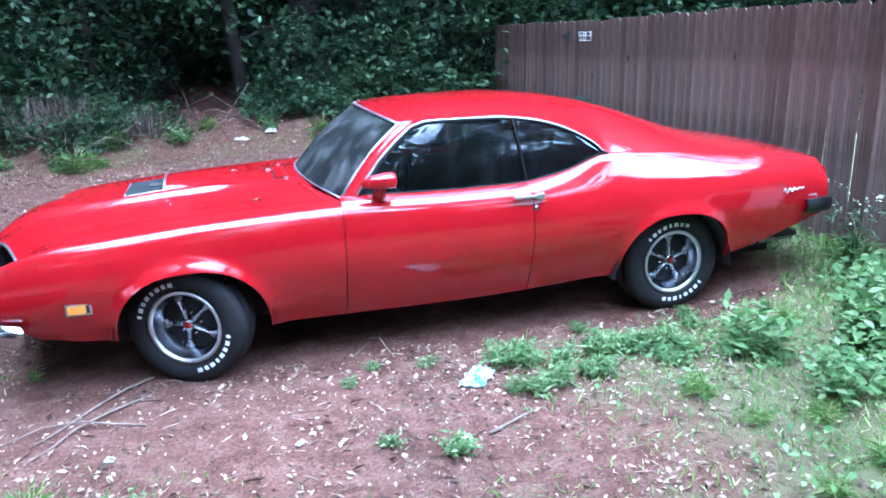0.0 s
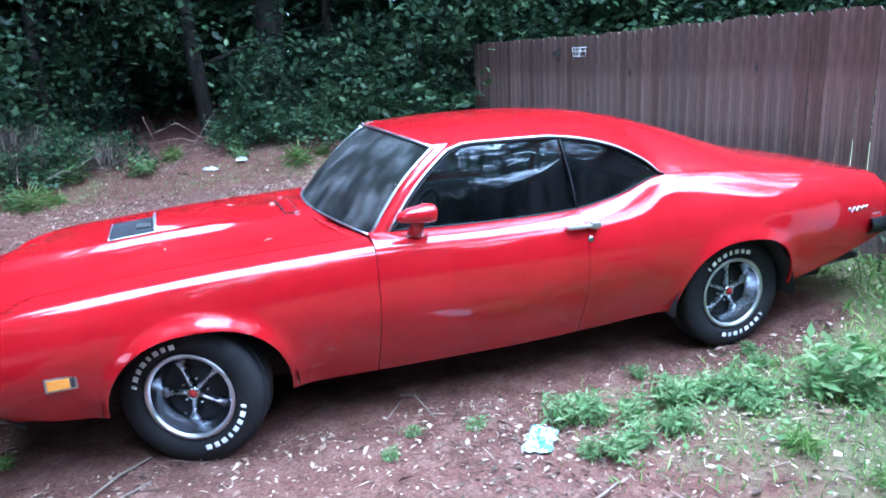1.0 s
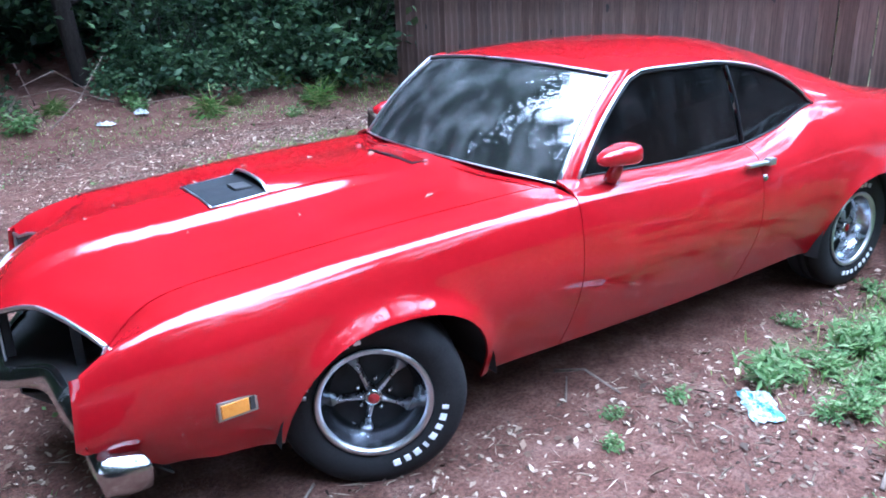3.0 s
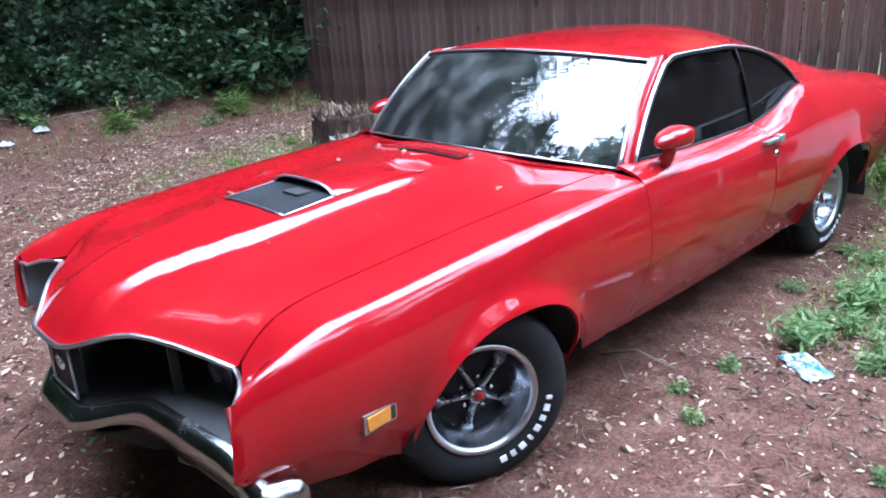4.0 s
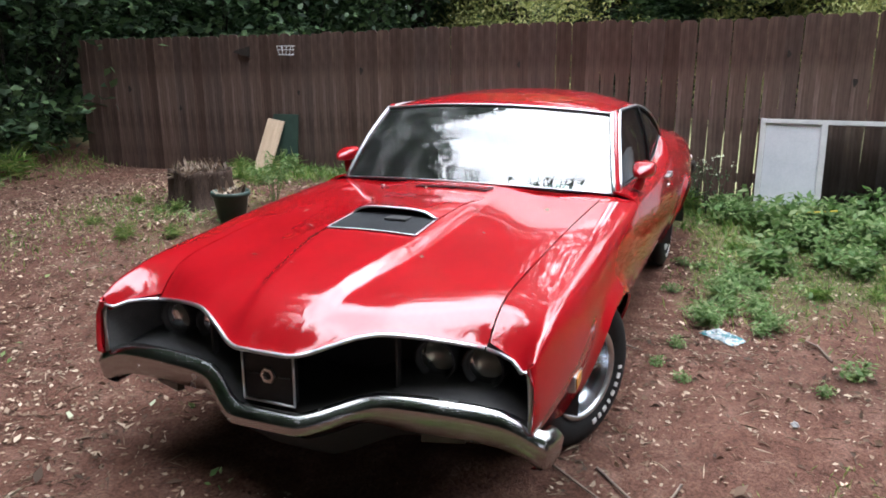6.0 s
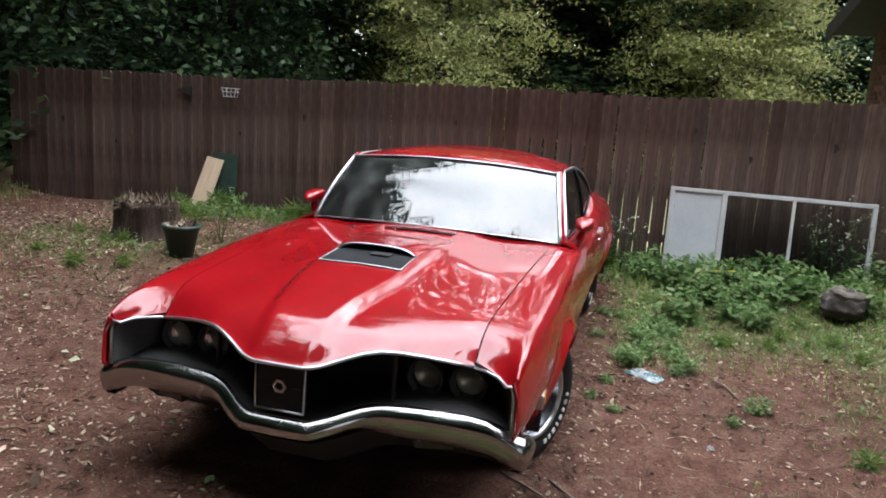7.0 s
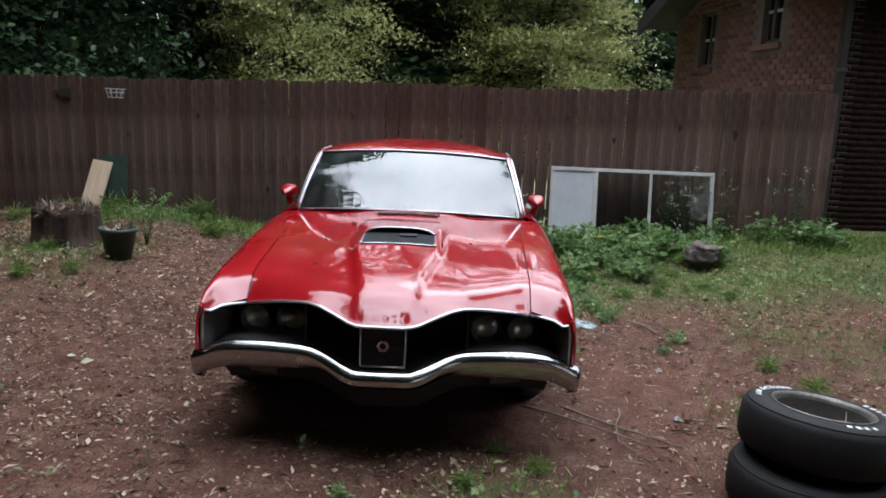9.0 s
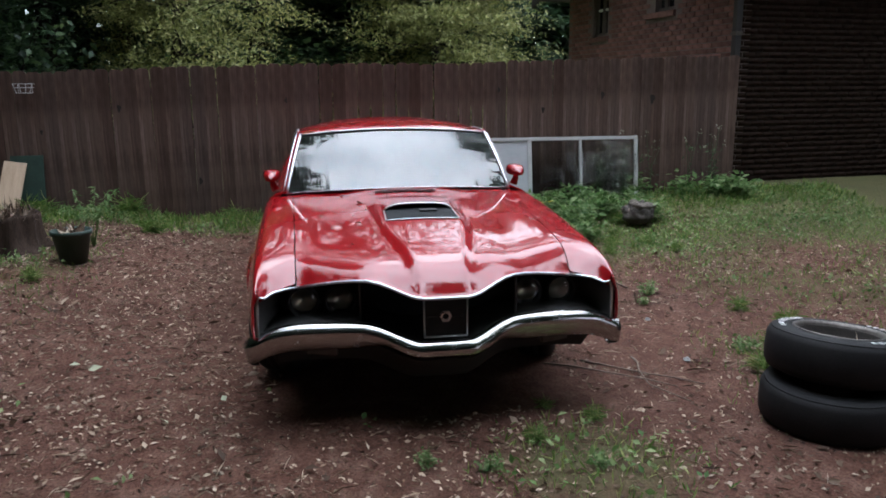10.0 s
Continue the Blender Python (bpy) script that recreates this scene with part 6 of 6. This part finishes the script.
def build_lump():
    rng = np.random.default_rng(9)
    x0, y0 = 1.95, -2.92
    z0 = height(x0, y0)
    lump = thing("rotten_log", pose(x0, y0, z0 + 0.02, 0, 0, 20) @ Matrix.Scale(0.74, 4), "old rotten log end with a pale broken top in the weeds", "log")
    bm = bmesh.new()
    bmesh.ops.create_icosphere(bm, subdivisions=4, radius=1.0)
    for v in bm.verts:
        n = noise.noise(v.co * 2.1) * 0.20 + noise.noise(v.co * 6.0) * 0.12
        v.co = Vector((v.co.x * 0.22, v.co.y * 0.24, v.co.z * 0.17 + 0.15)) * (1 + n)
        v.co.z = max(v.co.z, -0.03)
    part("log_body", bm, ROCK, lump, shade=True)
    # a pale cracked plate lies tilted on the dark body
    bm = bmesh.new()
    rows = []
    for rad, z in ((0.02, 0.030), (0.10, 0.034), (0.17, 0.026), (0.21, 0.010), (0.20, -0.035), (0.10, -0.04)):
        row = []
        for k in range(22):
            a = 2 * math.pi * k / 22
            q = 1 + 0.16 * math.sin(3 * a + 1) + 0.14 * noise.noise((math.cos(a) * 2.5, math.sin(a) * 2.5, 4))
            row.append(bm.verts.new((rad * q * math.cos(a) * 0.9, rad * q * math.sin(a) * 1.25, z + 0.03 * noise.noise((rad * 9 * math.cos(a), rad * 9 * math.sin(a), 2)))))
        rows.append(row)
    for p, q in zip(rows, rows[1:]):
        for k in range(22):
            bm.faces.new((p[k], q[k], q[(k + 1) % 22], p[(k + 1) % 22]))
    bm.faces.new(rows[0])
    bm.faces.new(rows[-1][::-1])
    plate = part("broken_top", bm, LOG_TOP, lump, "pale grey broken wood")
    plate.matrix_basis = pose(-0.03, -0.04, 0.285, 5, -8, 0) @ Matrix.Diagonal((0.85, 0.82, 1.3, 1))
    a = rng.uniform(0, 6.28, 70)
    r = 0.2 * np.sqrt(rng.uniform(0, 1, 70))
    at = np.stack([r * np.cos(a), r * np.sin(a) * 1.2, 0.28 - r * 0.3], 1)
    v, f = leaves(rng, at, 0.07, lift=0.3, aspect=0.35)
    tagged(put("splinters_crust", fast_mesh("splinters_crust", v, f, STUMP_TOP), lump, "pale splintered crust"), kind="stuff")


def build_branches():
    def stick(name, pts, r, label):
        p = [(x, y, height(x, y) + dz + r * 0.8) for x, y, dz in pts]
        ob = tube(name, p, r, TWIG, None, "", sides=6, taper=r * 0.45)
        tagged(ob, label, "branch", "fallen branches")
    long = "long thin fallen branch lying on the clay"
    stick("branch", [(-1.72, -0.74, 0.0), (-1.85, -0.88, 0.012), (-1.98, -1.05, 0.015), (-2.10, -1.22, 0.01), (-2.22, -1.36, 0.0)], 0.0065, long)
    stick("branch", [(-1.72, -0.97, 0.0), (-1.90, -1.12, 0.015), (-2.04, -1.26, 0.015), (-2.12, -1.40, 0.01), (-2.22, -1.52, 0.0)], 0.0065, long)
    stick("branch", [(-1.72, -1.30, 0.0), (-1.85, -1.28, 0.02), (-2.02, -1.22, 0.03), (-2.20, -1.20, 0.02), (-2.42, -1.34, 0.0)], 0.006, "curved fallen twig crossing a branch")
    stick("branch", [(-0.16, -1.92, 0.0), (0.0, -1.86, 0.015), (0.10, -1.80, 0.0)], 0.009, "short pale stick in the grass")
    stick("branch", [(-0.48, -0.62, 0.0), (-0.45, -0.78, 0.06), (-0.40, -0.95, 0.0)], 0.008, "bent twig beside the car")
    stick("branch", [(-0.62, -0.85, 0.0), (-0.50, -0.72, 0.02)], 0.006, "short pale stick in the grass")
    rng = np.random.default_rng(21)
    for k in range(14):
        x, y = rng.uniform(-5.5, -0.5), rng.uniform(7.0, 8.4)
        a, l = rng.uniform(0, 6.28), rng.uniform(0.6, 1.5)
        stick("dead_branch", [(x, y, 0.05), (x + math.cos(a) * l * 0.5, y + math.sin(a) * l * 0.3, rng.uniform(0.1, 0.5)), (x + math.cos(a) * l, y + math.sin(a) * l * 0.6, rng.uniform(0.2, 0.7))], 0.007, "dead grey branch in the brush at the wood's edge")


def build_rubbish():
    def crumple(name, x, y, sx, sy, h, mat, label, seed, rough=1.0):
        bm = bmesh.new()
        bmesh.ops.create_grid(bm, x_segments=18, y_segments=14, size=1.0)
        for v in bm.verts:
            q = v.co.copy()
            n = noise.noise((q.x * 2.2 + seed, q.y * 2.2, seed)) * 0.7 + noise.noise((q.x * 5 + seed, q.y * 5, 2)) * 0.4
            edge = max(abs(q.x), abs(q.y))
            v.co = Vector((q.x * sx * (1 + 0.25 * noise.noise((q.y * 3, seed, 1))), q.y * sy * (1 + 0.3 * noise.noise((q.x * 3, seed, 4))), h * (0.45 + n * rough) * (1 - edge ** 4)))
        ob = part(name, bm, mat)
        s = ob.modifiers.new("plate", "SOLIDIFY")
        s.thickness = 0.002
        ob.matrix_world = pose(x, y, height(x, y) + 0.012, 0, 0, seed * 40)
        tagged(ob, label, "rubbish")
    crumple("plastic_bag", -0.03, -1.36, 0.115, 0.065, 0.035, CLEAR_PLASTIC, "crumpled pale blue plastic bag on the clay", 1.3)
    crumple("paper_scrap", -0.50, 7.15, 0.10, 0.08, 0.07, PAPER, "crumpled white rubbish by the wood's edge", 2.1)
    crumple("paper_scrap", -0.95, 7.0, 0.10, 0.07, 0.05, PAPER, "crumpled white rubbish by the wood's edge", 3.4)
    crumple("paper_scrap", -1.85, -1.60, 0.02, 0.016, 0.02, PAPER, "small white scrap on the clay", 4.2)
    crumple("paper_scrap", -1.02, -1.72, 0.018, 0.012, 0.02, PAPER, "small white scrap on the clay", 5.2)
    # fallen green-white leaves in front of the car
    for k, (x, y, s, a) in enumerate(((-1.49, 1.93, 0.10, 10), (-1.42, 2.05, 0.08, 80), (-2.25, 1.35, 0.055, 40), (-3.35, 0.85, 0.055, 140), (-2.0, 1.1, 0.05, 200))):
        rng = np.random.default_rng(70 + k)
        v, f = leaves(rng, np.array([[0, 0, 0.02]]), s, lift=0.15, aspect=0.6, wild=0.15)
        ob = put("fallen_leaf", fast_mesh("fallen_leaf", v, f, WHITE_LEAF))
        ob.matrix_world = pose(x, y, height(x, y), 0, 0, a)
        tagged(ob, "pale wilted leaf lying on the clay", "leaf", "wilted leaves")


WHITE_LEAF = leaf_mat("wilted_leaf", (0.20, 0.25, 0.14), (0.42, 0.45, 0.32), (0.62, 0.62, 0.52), 0.7, 0.2)
build_stump()
build_pot()
build_boards()
build_sprig(1.17, 2.58, 0.50, 0.22, 8, "small green seedling with narrow leaves by the fence")
build_window_frame()
build_spare_tyres()
build_lump()


def build_wildflowers():
    rng = np.random.default_rng(21)
    for k in range(16):
        x = 2.86 + rng.uniform(-0.08, 0.10)
        y = rng.uniform(-4.4, -2.6) if k < 11 else rng.uniform(-1.35, -0.5)
        h = rng.uniform(0.45, 0.85)
        plant = thing("wildflower", pose(x, y, height(x, y) - 0.02), "thin wild stalk with tiny white flowers by the fence", "wildflower", "wildflowers")
        heads = []
        for j in range(3):
            a = j * 2.1 + k
            top = Vector((0.05 * math.cos(a) - 0.05, 0.10 * math.sin(a), h * (1 - 0.12 * j)))
            tube("stem", [(0, 0, 0), (0.01 * math.cos(a), 0.02 * math.sin(a), h * 0.5), tuple(top)], 0.004, LEAF_SHRUB, plant, sides=4, taper=0.0015)
            heads.append(np.array(tuple(top)) + rng.normal(0, 0.018, (5, 3)))
        v, f = leaves(rng, np.concatenate(heads), 0.022, lift=0.6, aspect=0.8)
        tagged(put("flower", fast_mesh("flower", v, f, WHITE_LEAF), plant), "tiny white flower heads", kind="stuff")
        low = np.stack([rng.normal(0, 0.03, 30), rng.normal(0, 0.04, 30), rng.uniform(0.05, h * 0.8, 30)], 1)
        v, f = leaves(rng, low, 0.06, lift=0.3, aspect=0.3)
        put("foliage", fast_mesh("foliage", v, f, LEAF_SHRUB), plant)
    strip = tube("yellow_strip", [(2.40, -1.71, 0.30), (2.40, -1.86, 0.34), (2.40, -2.08, 0.37)], 0.011, YELLOW, sides=8, flat=0.5)
    tagged(strip, "thin bent yellow plastic strip lying over the weeds", "strip")


build_wildflowers()


def build_hood_leaves():
    rng = np.random.default_rng(5)
    for k, (x, y) in enumerate(((-2.05, 0.42), (-1.55, -0.42), (-1.2, 0.30), (-1.92, -0.30), (-1.05, -0.55), (-1.4, 0.55), (-2.2, 0.12), (-0.98, 0.12), (-1.7, 0.33), (-1.25, -0.28))):
        v, f = leaves(rng, np.array([[0, 0, 0.004]]), 0.03 + 0.012 * (k % 3), lift=0.12, aspect=0.5, wild=0.1)
        ob = put("dry_leaf", fast_mesh("dry_leaf", v, f, DRY_LEAF))
        ob.matrix_world = pose(x, y, nose_z(x, y), 0, 0, 47 * k)
        tagged(ob, "small dry leaf lying on the red hood", "leaf", "leaves on the hood")


build_hood_leaves()
build_branches()
build_rubbish()


# ---- grass, weeds and leaf litter ----
def scatter(rng, n, x0, x1, y0, y1, chance):
    out = []
    xs, ys, us = rng.uniform(x0, x1, n), rng.uniform(y0, y1, n), rng.uniform(0, 1, n)
    for x, y, u in zip(xs, ys, us):
        if u < chance(x, y):
            out.append((x, y, height(x, y)))
    return np.array(out)


def under_car(x, y):
    return abs(y) < 0.82 and -2.35 < x < 2.55


def build_ground_cover():
    rng = np.random.default_rng(33)
    # grass blades
    def grassy(x, y):
        t = turf(x, y)
        return 0.0 if under_car(x, y) else max(0.0, t - 0.12) ** 1.2
    at = scatter(rng, 210000, -4.5, 3.1, -6.0, 7.8, grassy)
    tall = rng.uniform(0.02, 0.07, len(at)) * (1 + 0.6 * (at[:, 0] > 2.2))
    v, f = leaves(rng, at, tall, lift=0.95, aspect=0.13, wild=0.4)
    tagged(put("grass", fast_mesh("grass", v, f, GRASS)), "short patchy green grass with dry blades", "grass", kind="stuff")
    # low broad-leaved turf weeds
    def weedy(x, y):
        t = turf(x, y)
        n = noise.noise((x * 1.6 + 4, y * 1.6, 2))
        return 0.0 if under_car(x, y) else max(0.0, (t - 0.34) * (0.38 + n))
    at = scatter(rng, 70000, -4.0, 3.1, -6.0, 7.6, weedy)
    at = np.repeat(at, 2, 0) + rng.normal(0, 0.03, (len(at) * 2, 3)) * np.array([1, 1, 0.5])
    at[:, 2] += 0.02 + rng.uniform(0, 0.05, len(at))
    v, f = leaves(rng, at, 0.042, lift=0.2, aspect=0.6)
    tagged(put("ground_weeds", fast_mesh("ground_weeds", v, f, LEAF_WEED)), "low broad-leaved green weeds in the turf", "weeds", kind="stuff")
    # dry leaves and chips
    def litter(x, y):
        n = 0.55 + 0.6 * noise.noise((x * 1.1, y * 1.1, 12)) + 0.3 * noise.noise((x * 3.3, y * 3.3, 14))
        n *= 1.0 if math.hypot(x + 1.5, y - 0) < 6 else 0.6
        n += 0.5 * smooth(y, 1.0, 1.8) * (1 - smooth(y, 4.2, 5.0)) * smooth(x, -3.0, -0.5)
        return 0.0 if under_car(x, y) else max(0.04, min(1, n))
    at = scatter(rng, 150000, -6.5, 3.1, -5.0, 8.5, litter)
    at[:, 2] += 0.006
    v, f = leaves(rng, at, rng.uniform(0.012, 0.042, len(at)), lift=0.16, aspect=0.5, wild=0.3)
    tagged(put("leaf_litter", fast_mesh("leaf_litter", v, f, DRY_LEAF)), "scattered dry brown leaves and chips on the clay", "leaf litter", kind="stuff")
    at = scatter(rng, 4200, -6.0, 3.0, -4.0, 7.5, litter)
    at[:, 2] += 0.008
    v, f = leaves(rng, at, rng.uniform(0.03, 0.075, len(at)), lift=0.12, aspect=0.45, wild=0.3)
    tagged(put("fallen_leaves", fast_mesh("fallen_leaves", v, f, DRY_LEAF)), "larger curled dry leaves lying on the ground", "leaf litter", kind="stuff")
    at = scatter(rng, 26000, -5.5, 3.0, -4.0, 7.5, litter)
    at[:, 2] += 0.008
    v, f = leaves(rng, at, rng.uniform(0.03, 0.12, len(at)), lift=0.05, aspect=0.05, wild=0.14)
    tagged(put("twig_litter", fast_mesh("twig_litter", v, f, DRY_LEAF)), "thin dry twigs and straw on the clay", "leaf litter", kind="stuff")

    # single weed clumps
    def clump(h, w, n, size, aspect, mat, stems=9):
        pieces = []
        for k in range(stems):
            a, q = k * 2.4 + rng.uniform(-0.4, 0.4), w * math.sqrt((k + 0.5) / stems)
            top = np.array([q * math.cos(a), q * math.sin(a), h * (1 - 0.45 * (q / w) ** 2) * rng.uniform(0.8, 1.1)])
            t = rng.uniform(0.25, 1.0, n // stems)[:, None]
            pts = top * t + rng.normal(0, 0.025, (n // stems, 3))
            pieces.append(leaves(rng, pts, size, lift=0.25, aspect=aspect, wild=0.4))
        v, f = merge(pieces)
        return fast_mesh("weed", v, f, mat)
    leafy = [clump(0.20, 0.20, 170, 0.062, 0.5, LEAF_WEED) for k in range(3)]
    narrow = [clump(0.21, 0.18, 210, 0.085, 0.24, LEAF_WEED, 12) for k in range(3)]
    broad = [clump(0.36, 0.30, 230, 0.098, 0.50, LEAF_WEED, 14) for k in range(3)]
    tufts = [clump(0.20, 0.10, 160, 0.16, 0.06, GRASS, 12) for k in range(2)]
    spots = []
    for k in range(14):
        spots.append((0.12 + 1.05 * ((k * 0.618) % 1.0), rng.uniform(-1.66, -1.18), "narrow", rng.uniform(0.4, 0.8)))
    for k in range(9):
        spots.append((rng.uniform(0.2, 1.7), rng.uniform(-1.35, -0.95), "leafy", rng.uniform(0.25, 0.5)))
    for k in range(5):
        spots.append((rng.uniform(1.0, 1.7), rng.uniform(-1.75, -1.3), "leafy", rng.uniform(0.35, 0.65)))
    for k in range(16):
        spots.append((rng.uniform(1.55, 2.75), rng.uniform(-2.35, -1.25), "broad", rng.uniform(0.55, 0.95)))
    for k in range(9):
        spots.append((rng.uniform(1.9, 2.85), rng.uniform(-3.1, -1.9), "broad", rng.uniform(0.5, 0.85)))
    for k in range(16):
        spots.append((rng.uniform(0.9, 2.9), rng.uniform(-3.6, -1.3), "tuft", rng.uniform(0.3, 0.6)))
    for k in range(20):
        spots.append((rng.uniform(2.55, 2.98), rng.uniform(-4.6, -0.95), "leafy", rng.uniform(0.8, 1.5)))
    for k in range(12):
        spots.append((rng.uniform(2.75, 3.0), rng.uniform(-1.3, 0.9), "tuft", rng.uniform(0.6, 1.3)))
    for k in range(14):
        spots.append((rng.uniform(1.6, 2.95), rng.uniform(1.4, 4.4), "tuft", rng.uniform(0.6, 1.1)))
    for k in range(6):
        spots.append((rng.uniform(-0.4, 1.3), rng.uniform(2.3, 3.9), "tuft", rng.uniform(0.35, 0.6)))
    for k in range(22):
        spots.append((rng.uniform(-5.0, 2.9), rng.uniform(6.3, 7.6), "leafy" if k % 2 else "tuft", rng.uniform(0.7, 1.5)))
    spots += [(-0.35, -2.02, "leafy", 0.55), (-0.62, -1.86, "leafy", 0.35), (-1.72, -2.05, "leafy", 0.5), (-0.9, -2.5, "tuft", 0.5), (-2.86, 0.14, "leafy", 0.36), (-2.95, -0.13, "leafy", 0.36), (-3.0, -0.62, "leafy", 0.34), (-2.72, -0.40, "tuft", 0.4), (-2.55, -0.75, "tuft", 0.4), (-2.1, -1.95, "tuft", 0.6), (-1.7, -2.3, "tuft", 0.55), (-1.35, -2.6, "tuft", 0.6), (-0.7, -1.2, "leafy", 0.3), (-0.55, -1.05, "leafy", 0.3), (-0.25, -1.12, "leafy", 0.35), (-2.35, -0.55, "tuft", 0.3)]
    names = {"leafy": ("weed", "low leafy green weed growing in the clay", leafy), "narrow": ("weed", "narrow-leaved bright green weed clump", narrow), "broad": ("weed", "tall broad-leaved green weed in the turf", broad), "tuft": ("grass_tuft", "tuft of long green grass", tufts)}
    for x, y, kind, s in spots:
        nm, lab, pool = names[kind]
        ob = thing(nm, pose(x, y, height(x, y) - 0.01, 0, 0, rng.uniform(0, 360)) @ Matrix.Scale(s, 4), lab, "weed" if nm == "weed" else "grass", "weed clumps")
        put("foliage", pool[int(rng.integers(0, len(pool)))], ob)


build_ground_cover()


# ---- bricks of the house ----
def build_bricks():
    bw, bh, j = 0.203, 0.064, 0.012
    bm = bmesh.new()
    box(bm, (0, 0, 0), (bw, 0.010, bh), 0.002)
    me = bpy.data.meshes.new("brick")
    bm.to_mesh(me)
    bm.free()
    me.materials.append(BRICK)
    rng = random.Random(2)
    cube_f = np.array([[0, 1, 2, 3], [7, 6, 5, 4], [0, 4, 5, 1], [1, 5, 6, 2], [2, 6, 7, 3], [3, 7, 4, 0]])
    rest, side, singles = [], [], 0

    def cubev(x0, x1, y0, y1, z0, z1):
        return np.array([(x0, y1, z0), (x1, y1, z0), (x1, y1, z1), (x0, y1, z1), (x0, y0, z0), (x1, y0, z0), (x1, y0, z1), (x0, y0, z1)])
    rows = int(PEAK[1] / (bh + j))
    for r in range(14, rows):
        z = r * (bh + j)
        x = -0.0 if r % 2 else 0.107
        while x + bw < LONG - 0.02:
            hit = any(a - 0.01 < x + bw and x < b + 0.01 and c - 0.10 < z + bh and z < d + 0.01 for a, b, c, d in HOUSE_WINDOWS)
            if not hit and z + bh < min(gable(x), gable(x + bw)):
                if singles < 300 and 1.85 < z:
                    ob = put("brick", me, HOUSE)
                    ob.matrix_basis = pose(x, rng.uniform(-0.001, 0.002), z)
                    singles += 1
                elif z > 1.2:
                    rest.append((cubev(x, x + bw, 0.0, 0.010, z, z + bh), cube_f))
            x += bw + j
    # side wall's bricks, painted as dark as they look in shade
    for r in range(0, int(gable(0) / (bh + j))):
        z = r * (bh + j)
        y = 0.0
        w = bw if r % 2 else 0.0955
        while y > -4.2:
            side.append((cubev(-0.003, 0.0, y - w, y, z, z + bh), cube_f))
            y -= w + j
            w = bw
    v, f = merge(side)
    tagged(put("side_brickwork", fast_mesh("side_brickwork", v, f, SHADED_BRICK), HOUSE, "side brickwork with shade put into its colour"), kind="stuff")
    v, f = merge(rest)
    tagged(put("brickwork", fast_mesh("brickwork", v, f, BRICK_FAR), HOUSE), kind="stuff")


build_bricks()
